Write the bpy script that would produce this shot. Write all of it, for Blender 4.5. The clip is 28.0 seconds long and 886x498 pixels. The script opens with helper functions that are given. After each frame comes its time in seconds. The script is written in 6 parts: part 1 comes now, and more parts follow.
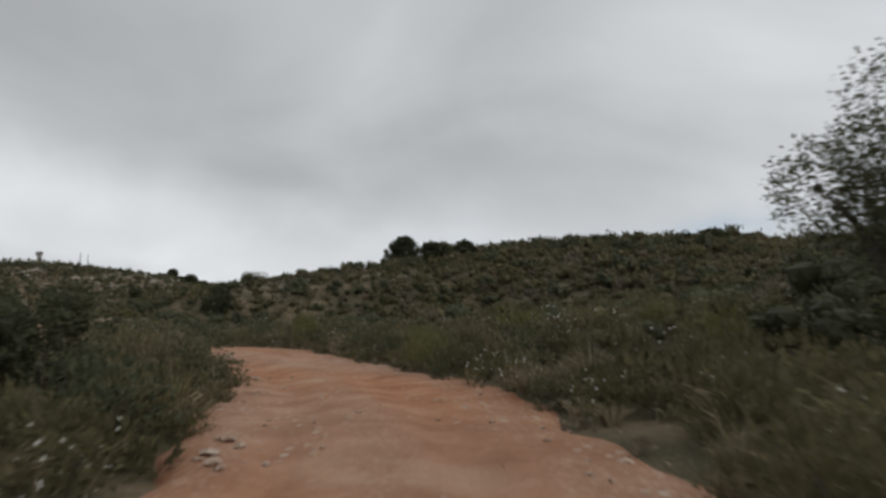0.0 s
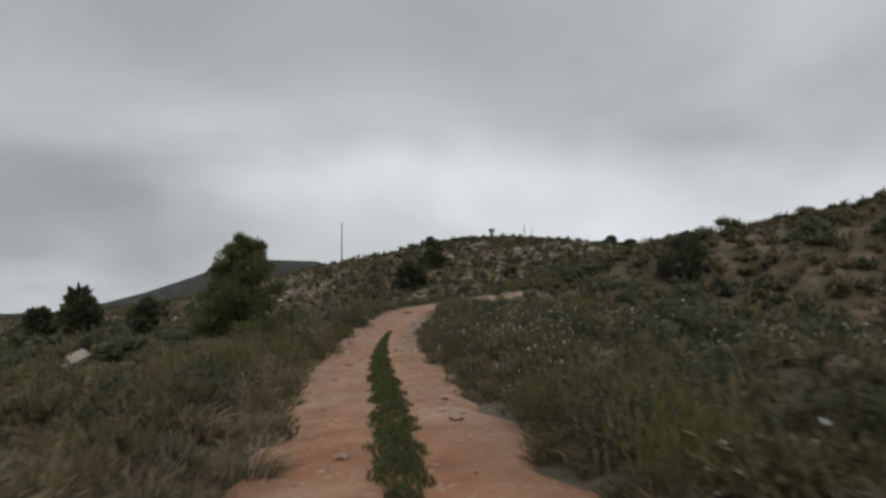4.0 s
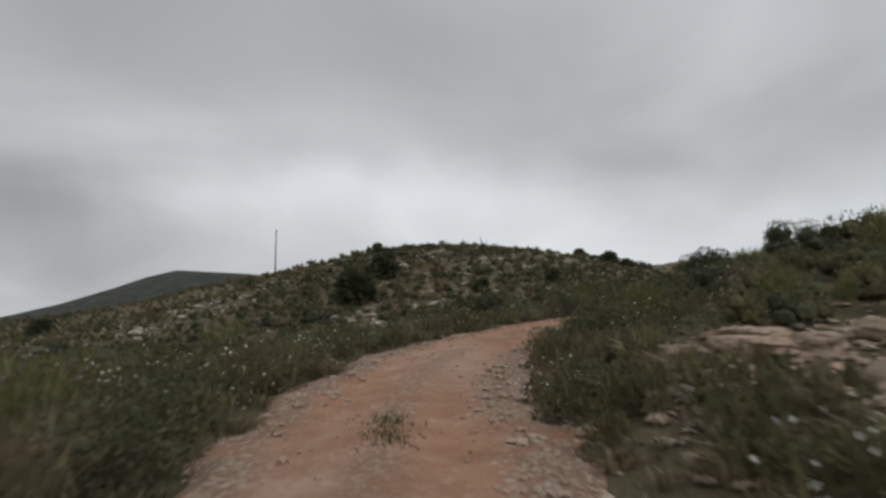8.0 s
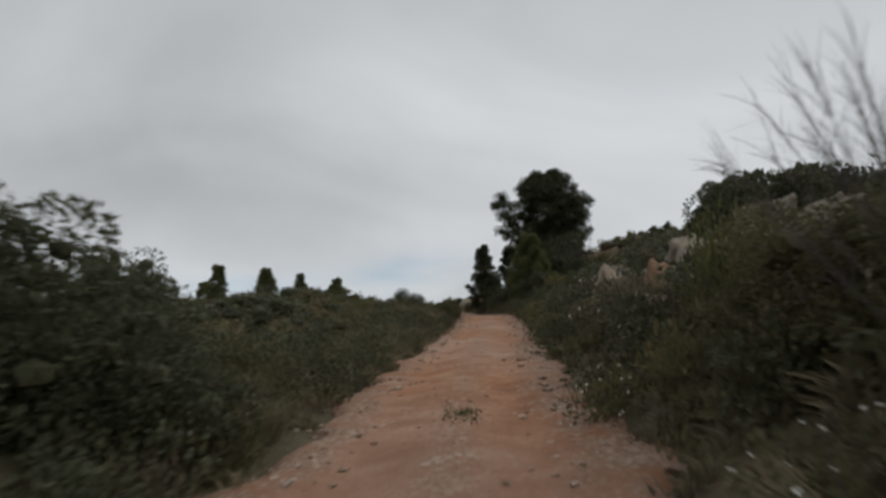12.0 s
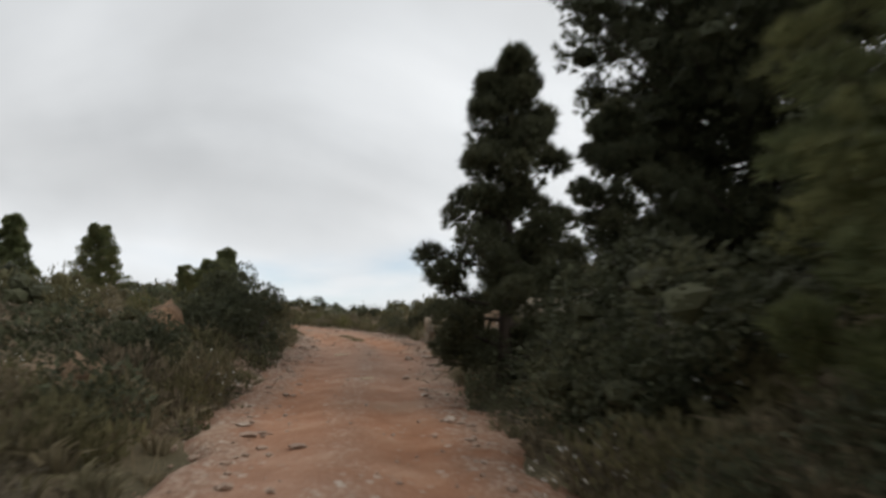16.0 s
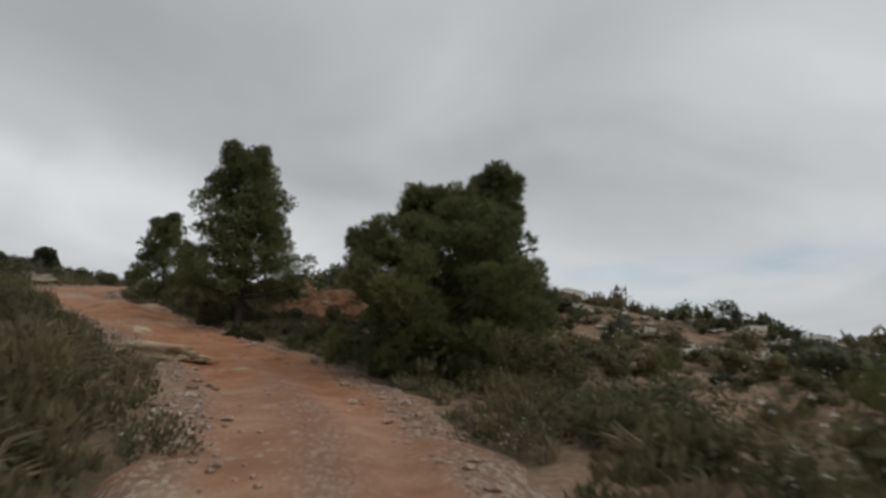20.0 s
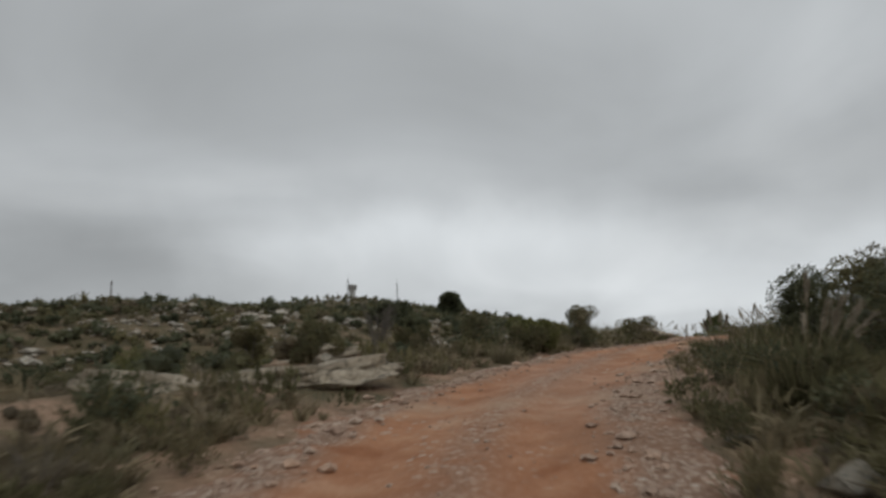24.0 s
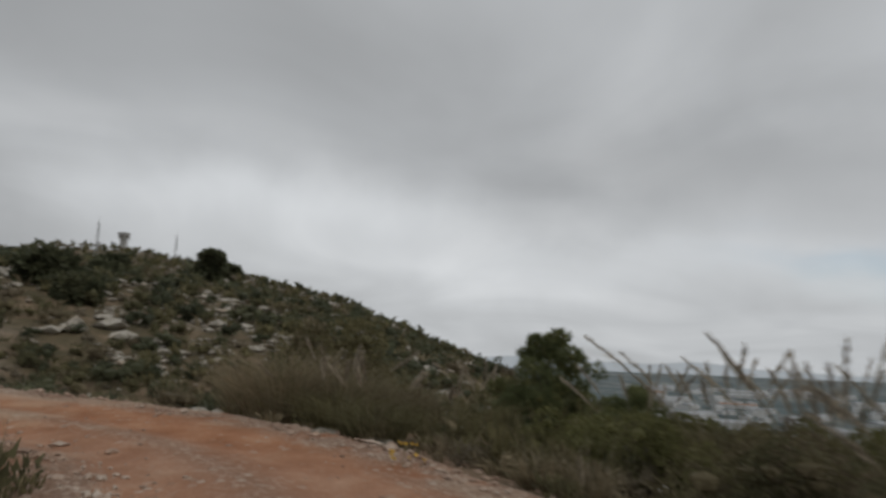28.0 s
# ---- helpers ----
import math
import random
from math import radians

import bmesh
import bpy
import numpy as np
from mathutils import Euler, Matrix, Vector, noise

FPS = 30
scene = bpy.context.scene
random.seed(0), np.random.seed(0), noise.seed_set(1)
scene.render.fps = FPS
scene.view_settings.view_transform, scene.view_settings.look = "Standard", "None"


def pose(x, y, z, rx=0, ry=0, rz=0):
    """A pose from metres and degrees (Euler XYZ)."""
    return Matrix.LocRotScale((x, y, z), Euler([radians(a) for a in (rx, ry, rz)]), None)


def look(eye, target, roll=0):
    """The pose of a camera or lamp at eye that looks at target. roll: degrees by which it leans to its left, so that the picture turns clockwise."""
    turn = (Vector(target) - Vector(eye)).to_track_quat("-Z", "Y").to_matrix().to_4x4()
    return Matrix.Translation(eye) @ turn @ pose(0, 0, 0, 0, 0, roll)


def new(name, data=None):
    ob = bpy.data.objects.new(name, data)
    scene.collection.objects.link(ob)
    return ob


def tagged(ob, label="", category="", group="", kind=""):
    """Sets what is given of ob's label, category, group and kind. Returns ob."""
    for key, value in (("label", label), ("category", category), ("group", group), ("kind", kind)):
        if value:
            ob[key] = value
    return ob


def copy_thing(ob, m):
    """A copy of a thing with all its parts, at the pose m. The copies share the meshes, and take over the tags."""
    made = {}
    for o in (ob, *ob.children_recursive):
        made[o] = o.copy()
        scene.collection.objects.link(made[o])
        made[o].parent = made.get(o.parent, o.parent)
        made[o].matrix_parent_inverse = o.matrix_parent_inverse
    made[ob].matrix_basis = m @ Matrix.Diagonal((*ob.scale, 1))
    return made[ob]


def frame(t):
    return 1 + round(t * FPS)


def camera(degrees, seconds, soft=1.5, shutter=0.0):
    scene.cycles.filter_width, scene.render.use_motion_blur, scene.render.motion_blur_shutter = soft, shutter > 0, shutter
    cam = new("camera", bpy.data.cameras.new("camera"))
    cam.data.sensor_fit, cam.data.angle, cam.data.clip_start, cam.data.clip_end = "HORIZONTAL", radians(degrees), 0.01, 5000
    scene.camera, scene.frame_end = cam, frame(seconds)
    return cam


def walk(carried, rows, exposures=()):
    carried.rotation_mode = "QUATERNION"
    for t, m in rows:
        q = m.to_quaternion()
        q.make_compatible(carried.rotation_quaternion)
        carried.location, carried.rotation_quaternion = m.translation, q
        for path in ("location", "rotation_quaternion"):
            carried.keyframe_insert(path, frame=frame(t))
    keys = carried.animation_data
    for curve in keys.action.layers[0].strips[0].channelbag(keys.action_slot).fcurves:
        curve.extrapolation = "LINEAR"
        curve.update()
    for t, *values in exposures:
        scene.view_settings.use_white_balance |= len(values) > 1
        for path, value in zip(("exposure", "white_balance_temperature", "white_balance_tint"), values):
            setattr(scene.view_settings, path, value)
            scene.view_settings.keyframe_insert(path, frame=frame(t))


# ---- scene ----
cam = camera(65.7, 28.0, soft=2.9, shutter=0.3)


def aim(x, y, z, yaw, pitch, roll):
    """A pose from a place, the heading to the left of +y, the pitch and the lean, in degrees."""
    return Matrix.Translation((x, y, z)) @ pose(0, 0, 0, 90 + pitch, 0, yaw) @ pose(0, 0, 0, 0, 0, roll)


# seconds, place, heading, pitch, lean
DRIVE = [
    (0, 0.00, -0.00, 0.00, 0.0, 8.0, -1.0),
    (0.5, -0.13, 3.81, 0.39, 2.6, 9.2, 1.8),
    (1, -0.63, 7.37, 0.68, 7.8, 9.0, 1.0),
    (1.5, -1.55, 11.34, 0.82, 14.5, 9.1, 1.9),
    (2, -3.05, 15.34, 1.04, 21.5, 7.2, 3.1),
    (2.5, -4.83, 18.56, 1.27, 26.9, 7.6, 3.0),
    (3, -6.47, 21.57, 1.39, 30.0, 6.9, 2.9),
    (3.5, -8.62, 24.79, 1.44, 32.5, 5.7, 0.2),
    (4, -11.12, 28.13, 1.48, 35.5, 5.9, -0.9),
    (4.5, -13.83, 31.35, 1.55, 37.5, 5.8, -0.9),
    (5, -16.61, 34.56, 1.64, 39.5, 5.1, -0.3),
    (5.5, -19.54, 37.78, 1.73, 40.1, 5.0, -0.0),
    (6, -22.57, 41.13, 1.85, 39.0, 5.6, -0.1),
    (6.5, -25.63, 44.74, 2.04, 36.6, 6.5, -0.5),
    (7, -28.72, 48.69, 2.32, 34.6, 6.9, -1.0),
    (7.5, -31.09, 52.06, 2.62, 31.7, 7.1, -0.6),
    (8, -33.70, 55.81, 2.90, 30.6, 7.3, -0.2),
    (8.5, -36.36, 59.78, 3.20, 29.2, 8.1, 0.5),
    (9, -38.89, 63.90, 3.51, 24.3, 7.7, -2.2),
    (9.5, -40.74, 67.94, 3.82, 16.6, 8.2, -3.1),
    (10, -41.81, 71.81, 4.14, 9.0, 7.9, -4.5),
    (10.5, -42.18, 75.75, 4.52, -1.5, 9.3, -5.0),
    (11, -41.78, 79.84, 4.95, -12.3, 9.2, -4.3),
    (11.5, -40.70, 83.90, 5.38, -20.8, 8.6, -4.7),
    (12, -39.05, 87.90, 5.84, -25.8, 10.0, -3.4),
    (12.5, -36.96, 92.04, 6.33, -30.6, 10.6, -3.6),
    (13, -34.52, 96.45, 6.87, -32.6, 10.1, -1.5),
    (13.5, -31.85, 101.01, 7.44, -33.2, 9.8, -0.1),
    (14, -29.11, 105.61, 8.01, -33.4, 10.0, 0.5),
    (14.5, -26.42, 110.11, 8.57, -33.3, 10.3, 0.2),
    (15, -23.93, 114.41, 9.11, -32.1, 10.1, -1.7),
    (15.5, -21.75, 118.57, 9.67, -29.1, 12.9, -0.9),
    (16, -19.74, 123.03, 10.16, -24.5, 9.5, -0.6),
    (16.5, -18.20, 127.62, 10.60, -20.2, 9.7, 2.4),
    (17, -16.92, 131.70, 10.97, -19.5, 9.6, 4.1),
    (17.5, -15.54, 135.45, 11.40, -21.5, 10.2, 2.0),
    (18, -14.15, 139.49, 11.89, -18.8, 9.2, -2.7),
    (18.5, -13.24, 143.43, 12.36, -9.7, 8.7, -0.3),
    (19, -13.02, 147.21, 12.75, -0.5, 7.7, 0.4),
    (19.5, -13.26, 150.91, 13.09, 2.8, 8.1, 0.5),
    (20, -13.82, 154.71, 13.40, 5.3, 9.2, 2.2),
    (20.5, -14.71, 158.72, 13.74, 11.8, 9.2, 1.7),
    (21, -15.84, 162.72, 14.09, 17.9, 9.2, 0.1),
    (21.5, -17.67, 166.69, 14.45, 26.1, 10.0, 0.4),
    (22, -19.98, 170.03, 14.85, 34.5, 11.2, 1.4),
    (22.5, -22.69, 173.01, 15.29, 41.6, 11.4, 3.0),
    (23, -25.51, 175.83, 15.78, 43.7, 10.9, 1.6),
    (23.5, -28.36, 178.68, 16.28, 41.7, 10.7, 0.0),
    (24, -31.08, 181.74, 16.79, 36.6, 10.8, -1.9),
    (24.5, -33.53, 185.14, 17.29, 29.3, 11.2, -4.5),
    (25, -35.48, 189.07, 17.75, 20.4, 11.0, -4.2),
    (25.5, -36.60, 192.98, 18.17, 10.7, 11.3, -6.2),
    (26, -37.15, 197.14, 18.66, 2.7, 12.0, -1.5),
    (26.5, -37.31, 201.22, 19.00, 1.1, 8.3, -0.4),
    (27, -37.70, 204.64, 19.20, 4.5, 7.5, 0.4),
    (27.5, -38.49, 208.04, 19.41, 11.2, 7.3, 0.6),
    (28, -39.60, 210.94, 19.64, 22.3, 8.6, 2.0),
]
walk(cam, [(row[0], aim(*row[1:])) for row in DRIVE], [
    (0, .15, 6500, 10), (1, .1, 6500, 10), (2, .0, 6500, 10), (3, .2, 6500, 10), (4, .12, 6500, 10), (7, .12, 6500, 10), (8, .12, 6500, 10), (10, .08, 6500, 10), (12, .08, 6500, 10),
    (14.5, .2, 6550, 10), (15, .2, 6550, 10), (16, .55, 6600, 10), (17, .55, 6600, 10), (18, -.05, 6500, 10), (19, -.1, 6500, 10), (20, .05, 6550, 10), (21, .42, 6550, 10), (22, .46, 6550, 10),
    (24.5, -.05, 6420, 7), (25, -.1, 6350, 5), (26, -.1, 6400, 6), (27, -.22, 6550, 10), (28, -.06, 6550, 10),
])

# ---- sky and light ----
SUN_EL, SUN_AZ = 38.0, 120.0
world = bpy.data.worlds.new("overcast_sky")
scene.world = world
world.use_nodes = True


def soft_bank(N, L, bearing, height, az_, el_, wide, tall):
    """A soft patch of the sky round a bearing and a height: 1 in its middle, 0 outside."""
    total = None
    for value, mid_, half in ((bearing, az_, wide), (height, el_, tall)):
        off_, square = N("ShaderNodeMath"), N("ShaderNodeMath")
        off_.operation, square.operation = "MULTIPLY_ADD", "POWER"
        off_.inputs[1].default_value, off_.inputs[2].default_value = 1.0 / half, -mid_ / half
        square.inputs[1].default_value = 2.0
        L(value, off_.inputs[0])
        L(off_.outputs[0], square.inputs[0])
        if total is None:
            total = square.outputs[0]
        else:
            both_ = N("ShaderNodeMath")
            both_.operation = "ADD"
            L(total, both_.inputs[0])
            L(square.outputs[0], both_.inputs[1])
            total = both_.outputs[0]
    fade = N("ShaderNodeMath")
    fade.operation = "POWER"
    fade.inputs[0].default_value = 0.37
    L(total, fade.inputs[1])
    return fade.outputs[0]


CLOUD_BANKS = [(36, 11.5, 16, 3.6, 0.34), (12, 6.5, 24, 2.4, 0.22), (0, 15.5, 22, 4.6, -0.24), (68, 8, 15, 6, -0.36), (60, 26, 24, 9, -0.22), (-45, 25, 26, 14, 0.20), (27, 23, 16, 6, -0.12)]


def build_sky():
    nt = world.node_tree
    nt.nodes.clear()
    N, L = nt.nodes.new, nt.links.new
    out, bg = N("ShaderNodeOutputWorld"), N("ShaderNodeBackground")
    sky = N("ShaderNodeTexSky")
    sky.sky_type, sky.sun_disc = "NISHITA", False
    sky.sun_elevation, sky.sun_rotation = radians(SUN_EL), radians(SUN_AZ)
    blue = N("ShaderNodeVectorMath")
    blue.operation = "SCALE"
    blue.inputs["Scale"].default_value = 0.10
    L(sky.outputs[0], blue.inputs[0])
    co = N("ShaderNodeTexCoord")
    sep = N("ShaderNodeSeparateXYZ")
    L(co.outputs["Generated"], sep.inputs[0])
    # the cloud deck: directions laid out on a high plane
    h = N("ShaderNodeMath")
    h.operation = "MAXIMUM"
    h.inputs[1].default_value = 0.0
    L(sep.outputs["Z"], h.inputs[0])
    h2 = N("ShaderNodeMath")
    h2.operation = "ADD"
    h2.inputs[1].default_value = 0.16
    L(h.outputs[0], h2.inputs[0])
    dv = N("ShaderNodeVectorMath")
    dv.operation = "DIVIDE"
    cmb = N("ShaderNodeCombineXYZ")
    for i in ("X", "Y", "Z"):
        L(h2.outputs[0], cmb.inputs[i])
    L(co.outputs["Generated"], dv.inputs[0])
    L(cmb.outputs[0], dv.inputs[1])
    # bearing and height in degrees, ruffled so that the banks have torn edges
    ruffle = N("ShaderNodeTexNoise")
    ruffle.inputs["Scale"].default_value, ruffle.inputs["Detail"].default_value = 4.5, 6.0
    L(co.outputs["Generated"], ruffle.inputs["Vector"])
    tear = N("ShaderNodeSeparateColor")
    L(ruffle.outputs["Color"], tear.inputs[0])
    flip, turn, rise = N("ShaderNodeMath"), N("ShaderNodeMath"), N("ShaderNodeMath")
    flip.operation, turn.operation, rise.operation = "MULTIPLY", "ARCTAN2", "ARCSINE"
    flip.inputs[1].default_value = -1.0
    L(sep.outputs["X"], flip.inputs[0])
    L(flip.outputs[0], turn.inputs[0])
    L(sep.outputs["Y"], turn.inputs[1])
    L(sep.outputs["Z"], rise.inputs[0])

    def ruffled(angle, noise_out, reach):
        deg, mid_, move = N("ShaderNodeMath"), N("ShaderNodeMath"), N("ShaderNodeMath")
        deg.operation, mid_.operation, move.operation = "DEGREES", "SUBTRACT", "MULTIPLY_ADD"
        mid_.inputs[1].default_value = 0.5
        move.inputs[1].default_value = reach
        L(angle, deg.inputs[0])
        L(noise_out, mid_.inputs[0])
        L(mid_.outputs[0], move.inputs[0])
        L(deg.outputs[0], move.inputs[2])
        return move.outputs[0]

    bearing, height = ruffled(turn.outputs[0], tear.outputs[0], 26.0), ruffled(rise.outputs[0], tear.outputs[1], 9.0)
    n1 = N("ShaderNodeTexNoise")
    n1.inputs["Scale"].default_value, n1.inputs["Detail"].default_value = 0.75, 5.0
    n1.inputs["Roughness"].default_value, n1.inputs["Distortion"].default_value = 0.42, 0.9
    off = N("ShaderNodeVectorMath")
    off.operation = "ADD"
    off.inputs[1].default_value = CLOUD_SHIFT
    L(dv.outputs[0], off.inputs[0])
    L(off.outputs[0], n1.inputs["Vector"])
    ramp = N("ShaderNodeValToRGB")
    el = ramp.color_ramp.elements
    el[0].position, el[0].color = 0.28, (0.40, 0.415, 0.43, 1)
    el[1].position, el[1].color = 0.74, (0.58, 0.60, 0.62, 1)
    mid = ramp.color_ramp.elements.new(0.5)
    mid.color = (0.475, 0.495, 0.515, 1)
    L(n1.outputs["Fac"], ramp.inputs[0])
    # paler towards the horizon
    low = N("ShaderNodeMapRange")
    low.interpolation_type = "SMOOTHSTEP"
    low.inputs["From Min"].default_value, low.inputs["From Max"].default_value = 0.06, 0.34
    low.inputs["To Min"].default_value, low.inputs["To Max"].default_value = 0.18, 0.0
    L(h.outputs[0], low.inputs["Value"])
    pale = N("ShaderNodeMix")
    pale.data_type = "RGBA"
    L(low.outputs[0], pale.inputs["Factor"])
    L(ramp.outputs[0], pale.inputs[6])
    pale.inputs[7].default_value = (0.64, 0.66, 0.67, 1)
    # thin gaps where the blue shows through
    n2 = N("ShaderNodeTexNoise")
    n2.inputs["Scale"].default_value, n2.inputs["Detail"].default_value = 1.6, 5.0
    off2 = N("ShaderNodeVectorMath")
    off2.operation = "ADD"
    off2.inputs[1].default_value = (7.3, 2.1, 4.0)
    L(dv.outputs[0], off2.inputs[0])
    L(off2.outputs[0], n2.inputs["Vector"])
    # a torn gap low in the north-north-east
    mix = N("ShaderNodeMix")
    mix.data_type = "RGBA"
    hole = soft_bank(N, L, bearing, height, -17, 7.6, 13, 1.9)
    torn = N("ShaderNodeMapRange")
    torn.inputs["From Min"].default_value, torn.inputs["From Max"].default_value = 0.38, 0.62
    torn.inputs["To Min"].default_value, torn.inputs["To Max"].default_value = 0.10, 0.62
    L(n2.outputs["Fac"], torn.inputs["Value"])
    both = N("ShaderNodeMath")
    both.operation = "MULTIPLY"
    L(hole, both.inputs[0])
    L(torn.outputs[0], both.inputs[1])
    L(both.outputs[0], mix.inputs["Factor"])
    L(pale.outputs[2], mix.inputs[6])
    L(blue.outputs[0], mix.inputs[7])
    # banks of thicker and thinner cloud: bearing to the left of north, height, half-widths (degrees), share of light
    level = None
    for az_, el_, wide, tall, amount in CLOUD_BANKS:
        lobe = soft_bank(N, L, bearing, height, az_, el_, wide, tall)
        add = N("ShaderNodeMath")
        add.operation = "MULTIPLY_ADD"
        add.inputs[1].default_value, add.inputs[2].default_value = amount, 1.0
        L(lobe, add.inputs[0])
        if level is not None:
            L(level, add.inputs[2])
        level = add.outputs[0]
    thick = N("ShaderNodeVectorMath")
    thick.operation = "SCALE"
    L(mix.outputs[2], thick.inputs[0])
    L(level, thick.inputs["Scale"])
    L(thick.outputs[0], bg.inputs[0])
    bg.inputs[1].default_value = SKY_STRENGTH
    L(bg.outputs[0], out.inputs[0])


CLOUD_SHIFT, SKY_STRENGTH = (3.1, 1.7, 0.4), 1.0
build_sky()
lamp = bpy.data.lights.new("veiled_sun", "SUN")
lamp.energy, lamp.angle, lamp.color = 0.8, radians(25), (1.0, 0.97, 0.92)
sun = new("veiled_sun", lamp)
az = radians(SUN_AZ)
sun.matrix_world = look((0, 0, 60), (-60 * math.sin(az), -60 * math.cos(az), 60 - 60 * math.tan(radians(SUN_EL))))

# ---- the lie of the land ----
# the track's middle, from the first bend up to the hairpin
TRACK = [
    (-0.3, -16, -2.6), (-0.3, 0, -1.4), (-0.9, 7.3, -0.7), (-3.3, 15.2, -0.4), (-6.7, 21.4, 0), (-11.4, 27.9, 0.1), (-16.8, 34.4, 0.2),
    (-22.8, 40.9, 0.5), (-29, 48.5, 0.9), (-33.9, 55.6, 1.5), (-39.2, 63.8, 2.1), (-42.1, 71.7, 2.7), (-42.1, 79.9, 3.5),
    (-39.3, 88, 4.4), (-34.8, 96.6, 5.5), (-29.4, 105.8, 6.6), (-24.2, 114.6, 7.7), (-20, 123.1, 8.8), (-17.2, 131.8, 9.6),
    (-14.4, 139.6, 10.5), (-13.3, 147.2, 11.3), (-14.1, 154.7, 12), (-16.1, 162.6, 12.7), (-20.2, 169.9, 13.4),
    (-25.7, 175.6, 14.4), (-31.3, 181.5, 15.4), (-35.8, 189, 16.4), (-37.4, 197.1, 17.3), (-38, 204.6, 17.8),
    (-39.9, 210.8, 18.2), (-43.4, 215.9, 18.45), (-48.5, 217.6, 18.6),
]


def smooth_line(points, step):
    """A Catmull-Rom line through the points, cut into even steps."""
    pts = np.array(points, float)
    ext = np.vstack([2 * pts[0] - pts[1], pts, 2 * pts[-1] - pts[-2]])
    fine = []
    for i in range(1, len(ext) - 2):
        p0, p1, p2, p3 = ext[i - 1:i + 3]
        for u in np.arange(0, 1, 0.05):
            fine.append(0.5 * (2 * p1 + (p2 - p0) * u + (2 * p0 - 5 * p1 + 4 * p2 - p3) * u * u + (3 * p1 - p0 - 3 * p2 + p3) * u ** 3))
    fine = np.array(fine + [pts[-1]])
    run = np.concatenate([[0], np.cumsum(np.linalg.norm(np.diff(fine[:, :2], axis=0), axis=1))])
    at = np.arange(0, run[-1], step)
    return at, np.stack([np.interp(at, run, fine[:, k]) for k in range(3)], -1)


RUN, MID = smooth_line(TRACK + [(-56, 216.5, 18.9), (-66, 213, 19.4)], 1.0)
AHEAD = np.gradient(MID[:, :2], axis=0)
AHEAD /= np.linalg.norm(AHEAD, axis=1, keepdims=True)
RIGHT = np.stack([AHEAD[:, 1], -AHEAD[:, 0]], -1)

# how the ground rises (+) or falls beside the track: metres along it, rise of the right side, of the left side,
# and over how many metres each goes on
SIDE_AT = [0, 18, 30, 45, 60, 75, 92, 105, 120, 135, 152, 163, 172, 184, 200, 215, 235, 242, 250, 260, 300]
SIDE_RIGHT = [0.15, 0.156, 0.168, 0.191, 0.222, 0.259, 0.295, 0.346, 0.548, 0.51, 0.514, 0.305, 0.195, 0.0748, 0.0451, 0.0769, 0.0954, -0.20, -0.15, -0.06, -0.0553]
SIDE_LEFT = [-0.0329, -0.0449, -0.0649, -0.0873, -0.106, -0.115, -0.112, -0.091, -0.0497, 0.0135, 0.0988, 0.193, 0.268, 0.19, 0.154, 0.133, 0.118, 0.118, 0.118, 0.117, 0.108]
RISE_R = np.interp(RUN, SIDE_AT, SIDE_RIGHT)
RISE_L = np.interp(RUN, SIDE_AT, SIDE_LEFT)
REACH_R, REACH_L = 14.0, 16.0

# hills: middle, height, half-widths along and across, turn in degrees
HILLS = []


def hill(x, y, height, a, b, turn=0):
    HILLS.append((x, y, height, a, b, radians(turn)))


hill(-233, 377, 23.8, 87, 77, 30)
hill(-141, 300, 7.5, 47, 101, 0)
hill(-77, 268, 1.9, 29, 36, 0)
hill(-44, 293, -2.5, 25, 29, 0)
hill(-676, 606, 72.8, 114, 99, 45)
hill(-302, 321, 6.9, 56, 67, 40)
hill(-235, 150, -13.1, 125, 75, 0)
hill(-86, 178, -4.9, 31, 33, 0)
hill(-141, 212, 9.8, 47, 39, 0)
hill(-72, 207, -11.8, 17, 24, 0)
hill(-5, 60, -8.9, 19, 22, 0)
hill(7, 118, 3.5, 31, 24, 0)
hill(21, 155, 9.3, 17, 14, 0)
hill(23, 154, 1.3, 19, 20, 0)
hill(-21, 193, 5.6, 26, 9, 0)
hill(47, 62, 3.7, 29, 41, 0)
hill(-221, 383, 7.1, 22, 36, 0)


def far_land(x, y):
    """The large shape of the land far from the track: hills to the north-west, a wide plain below to the north-east."""
    z = np.zeros_like(x)
    for hx, hy, hh, a, b, w in HILLS:
        dx, dy = x - hx, y - hy
        u, v = dx * math.cos(w) + dy * math.sin(w), -dx * math.sin(w) + dy * math.cos(w)
        z += hh * np.exp(-0.5 * ((u / a) ** 2 + (v / b) ** 2))
    return z


def plain_fall(x, y):
    """How far the land has fallen away to the plain: 0 on the hill, 1 on the plain."""
    e = (x + 38) * 0.80 + (y - 215) * 0.60
    return 1 / (1 + np.exp(-np.clip((e - 80) / 18, -60, 60)))


PLAIN_Z = -60.0


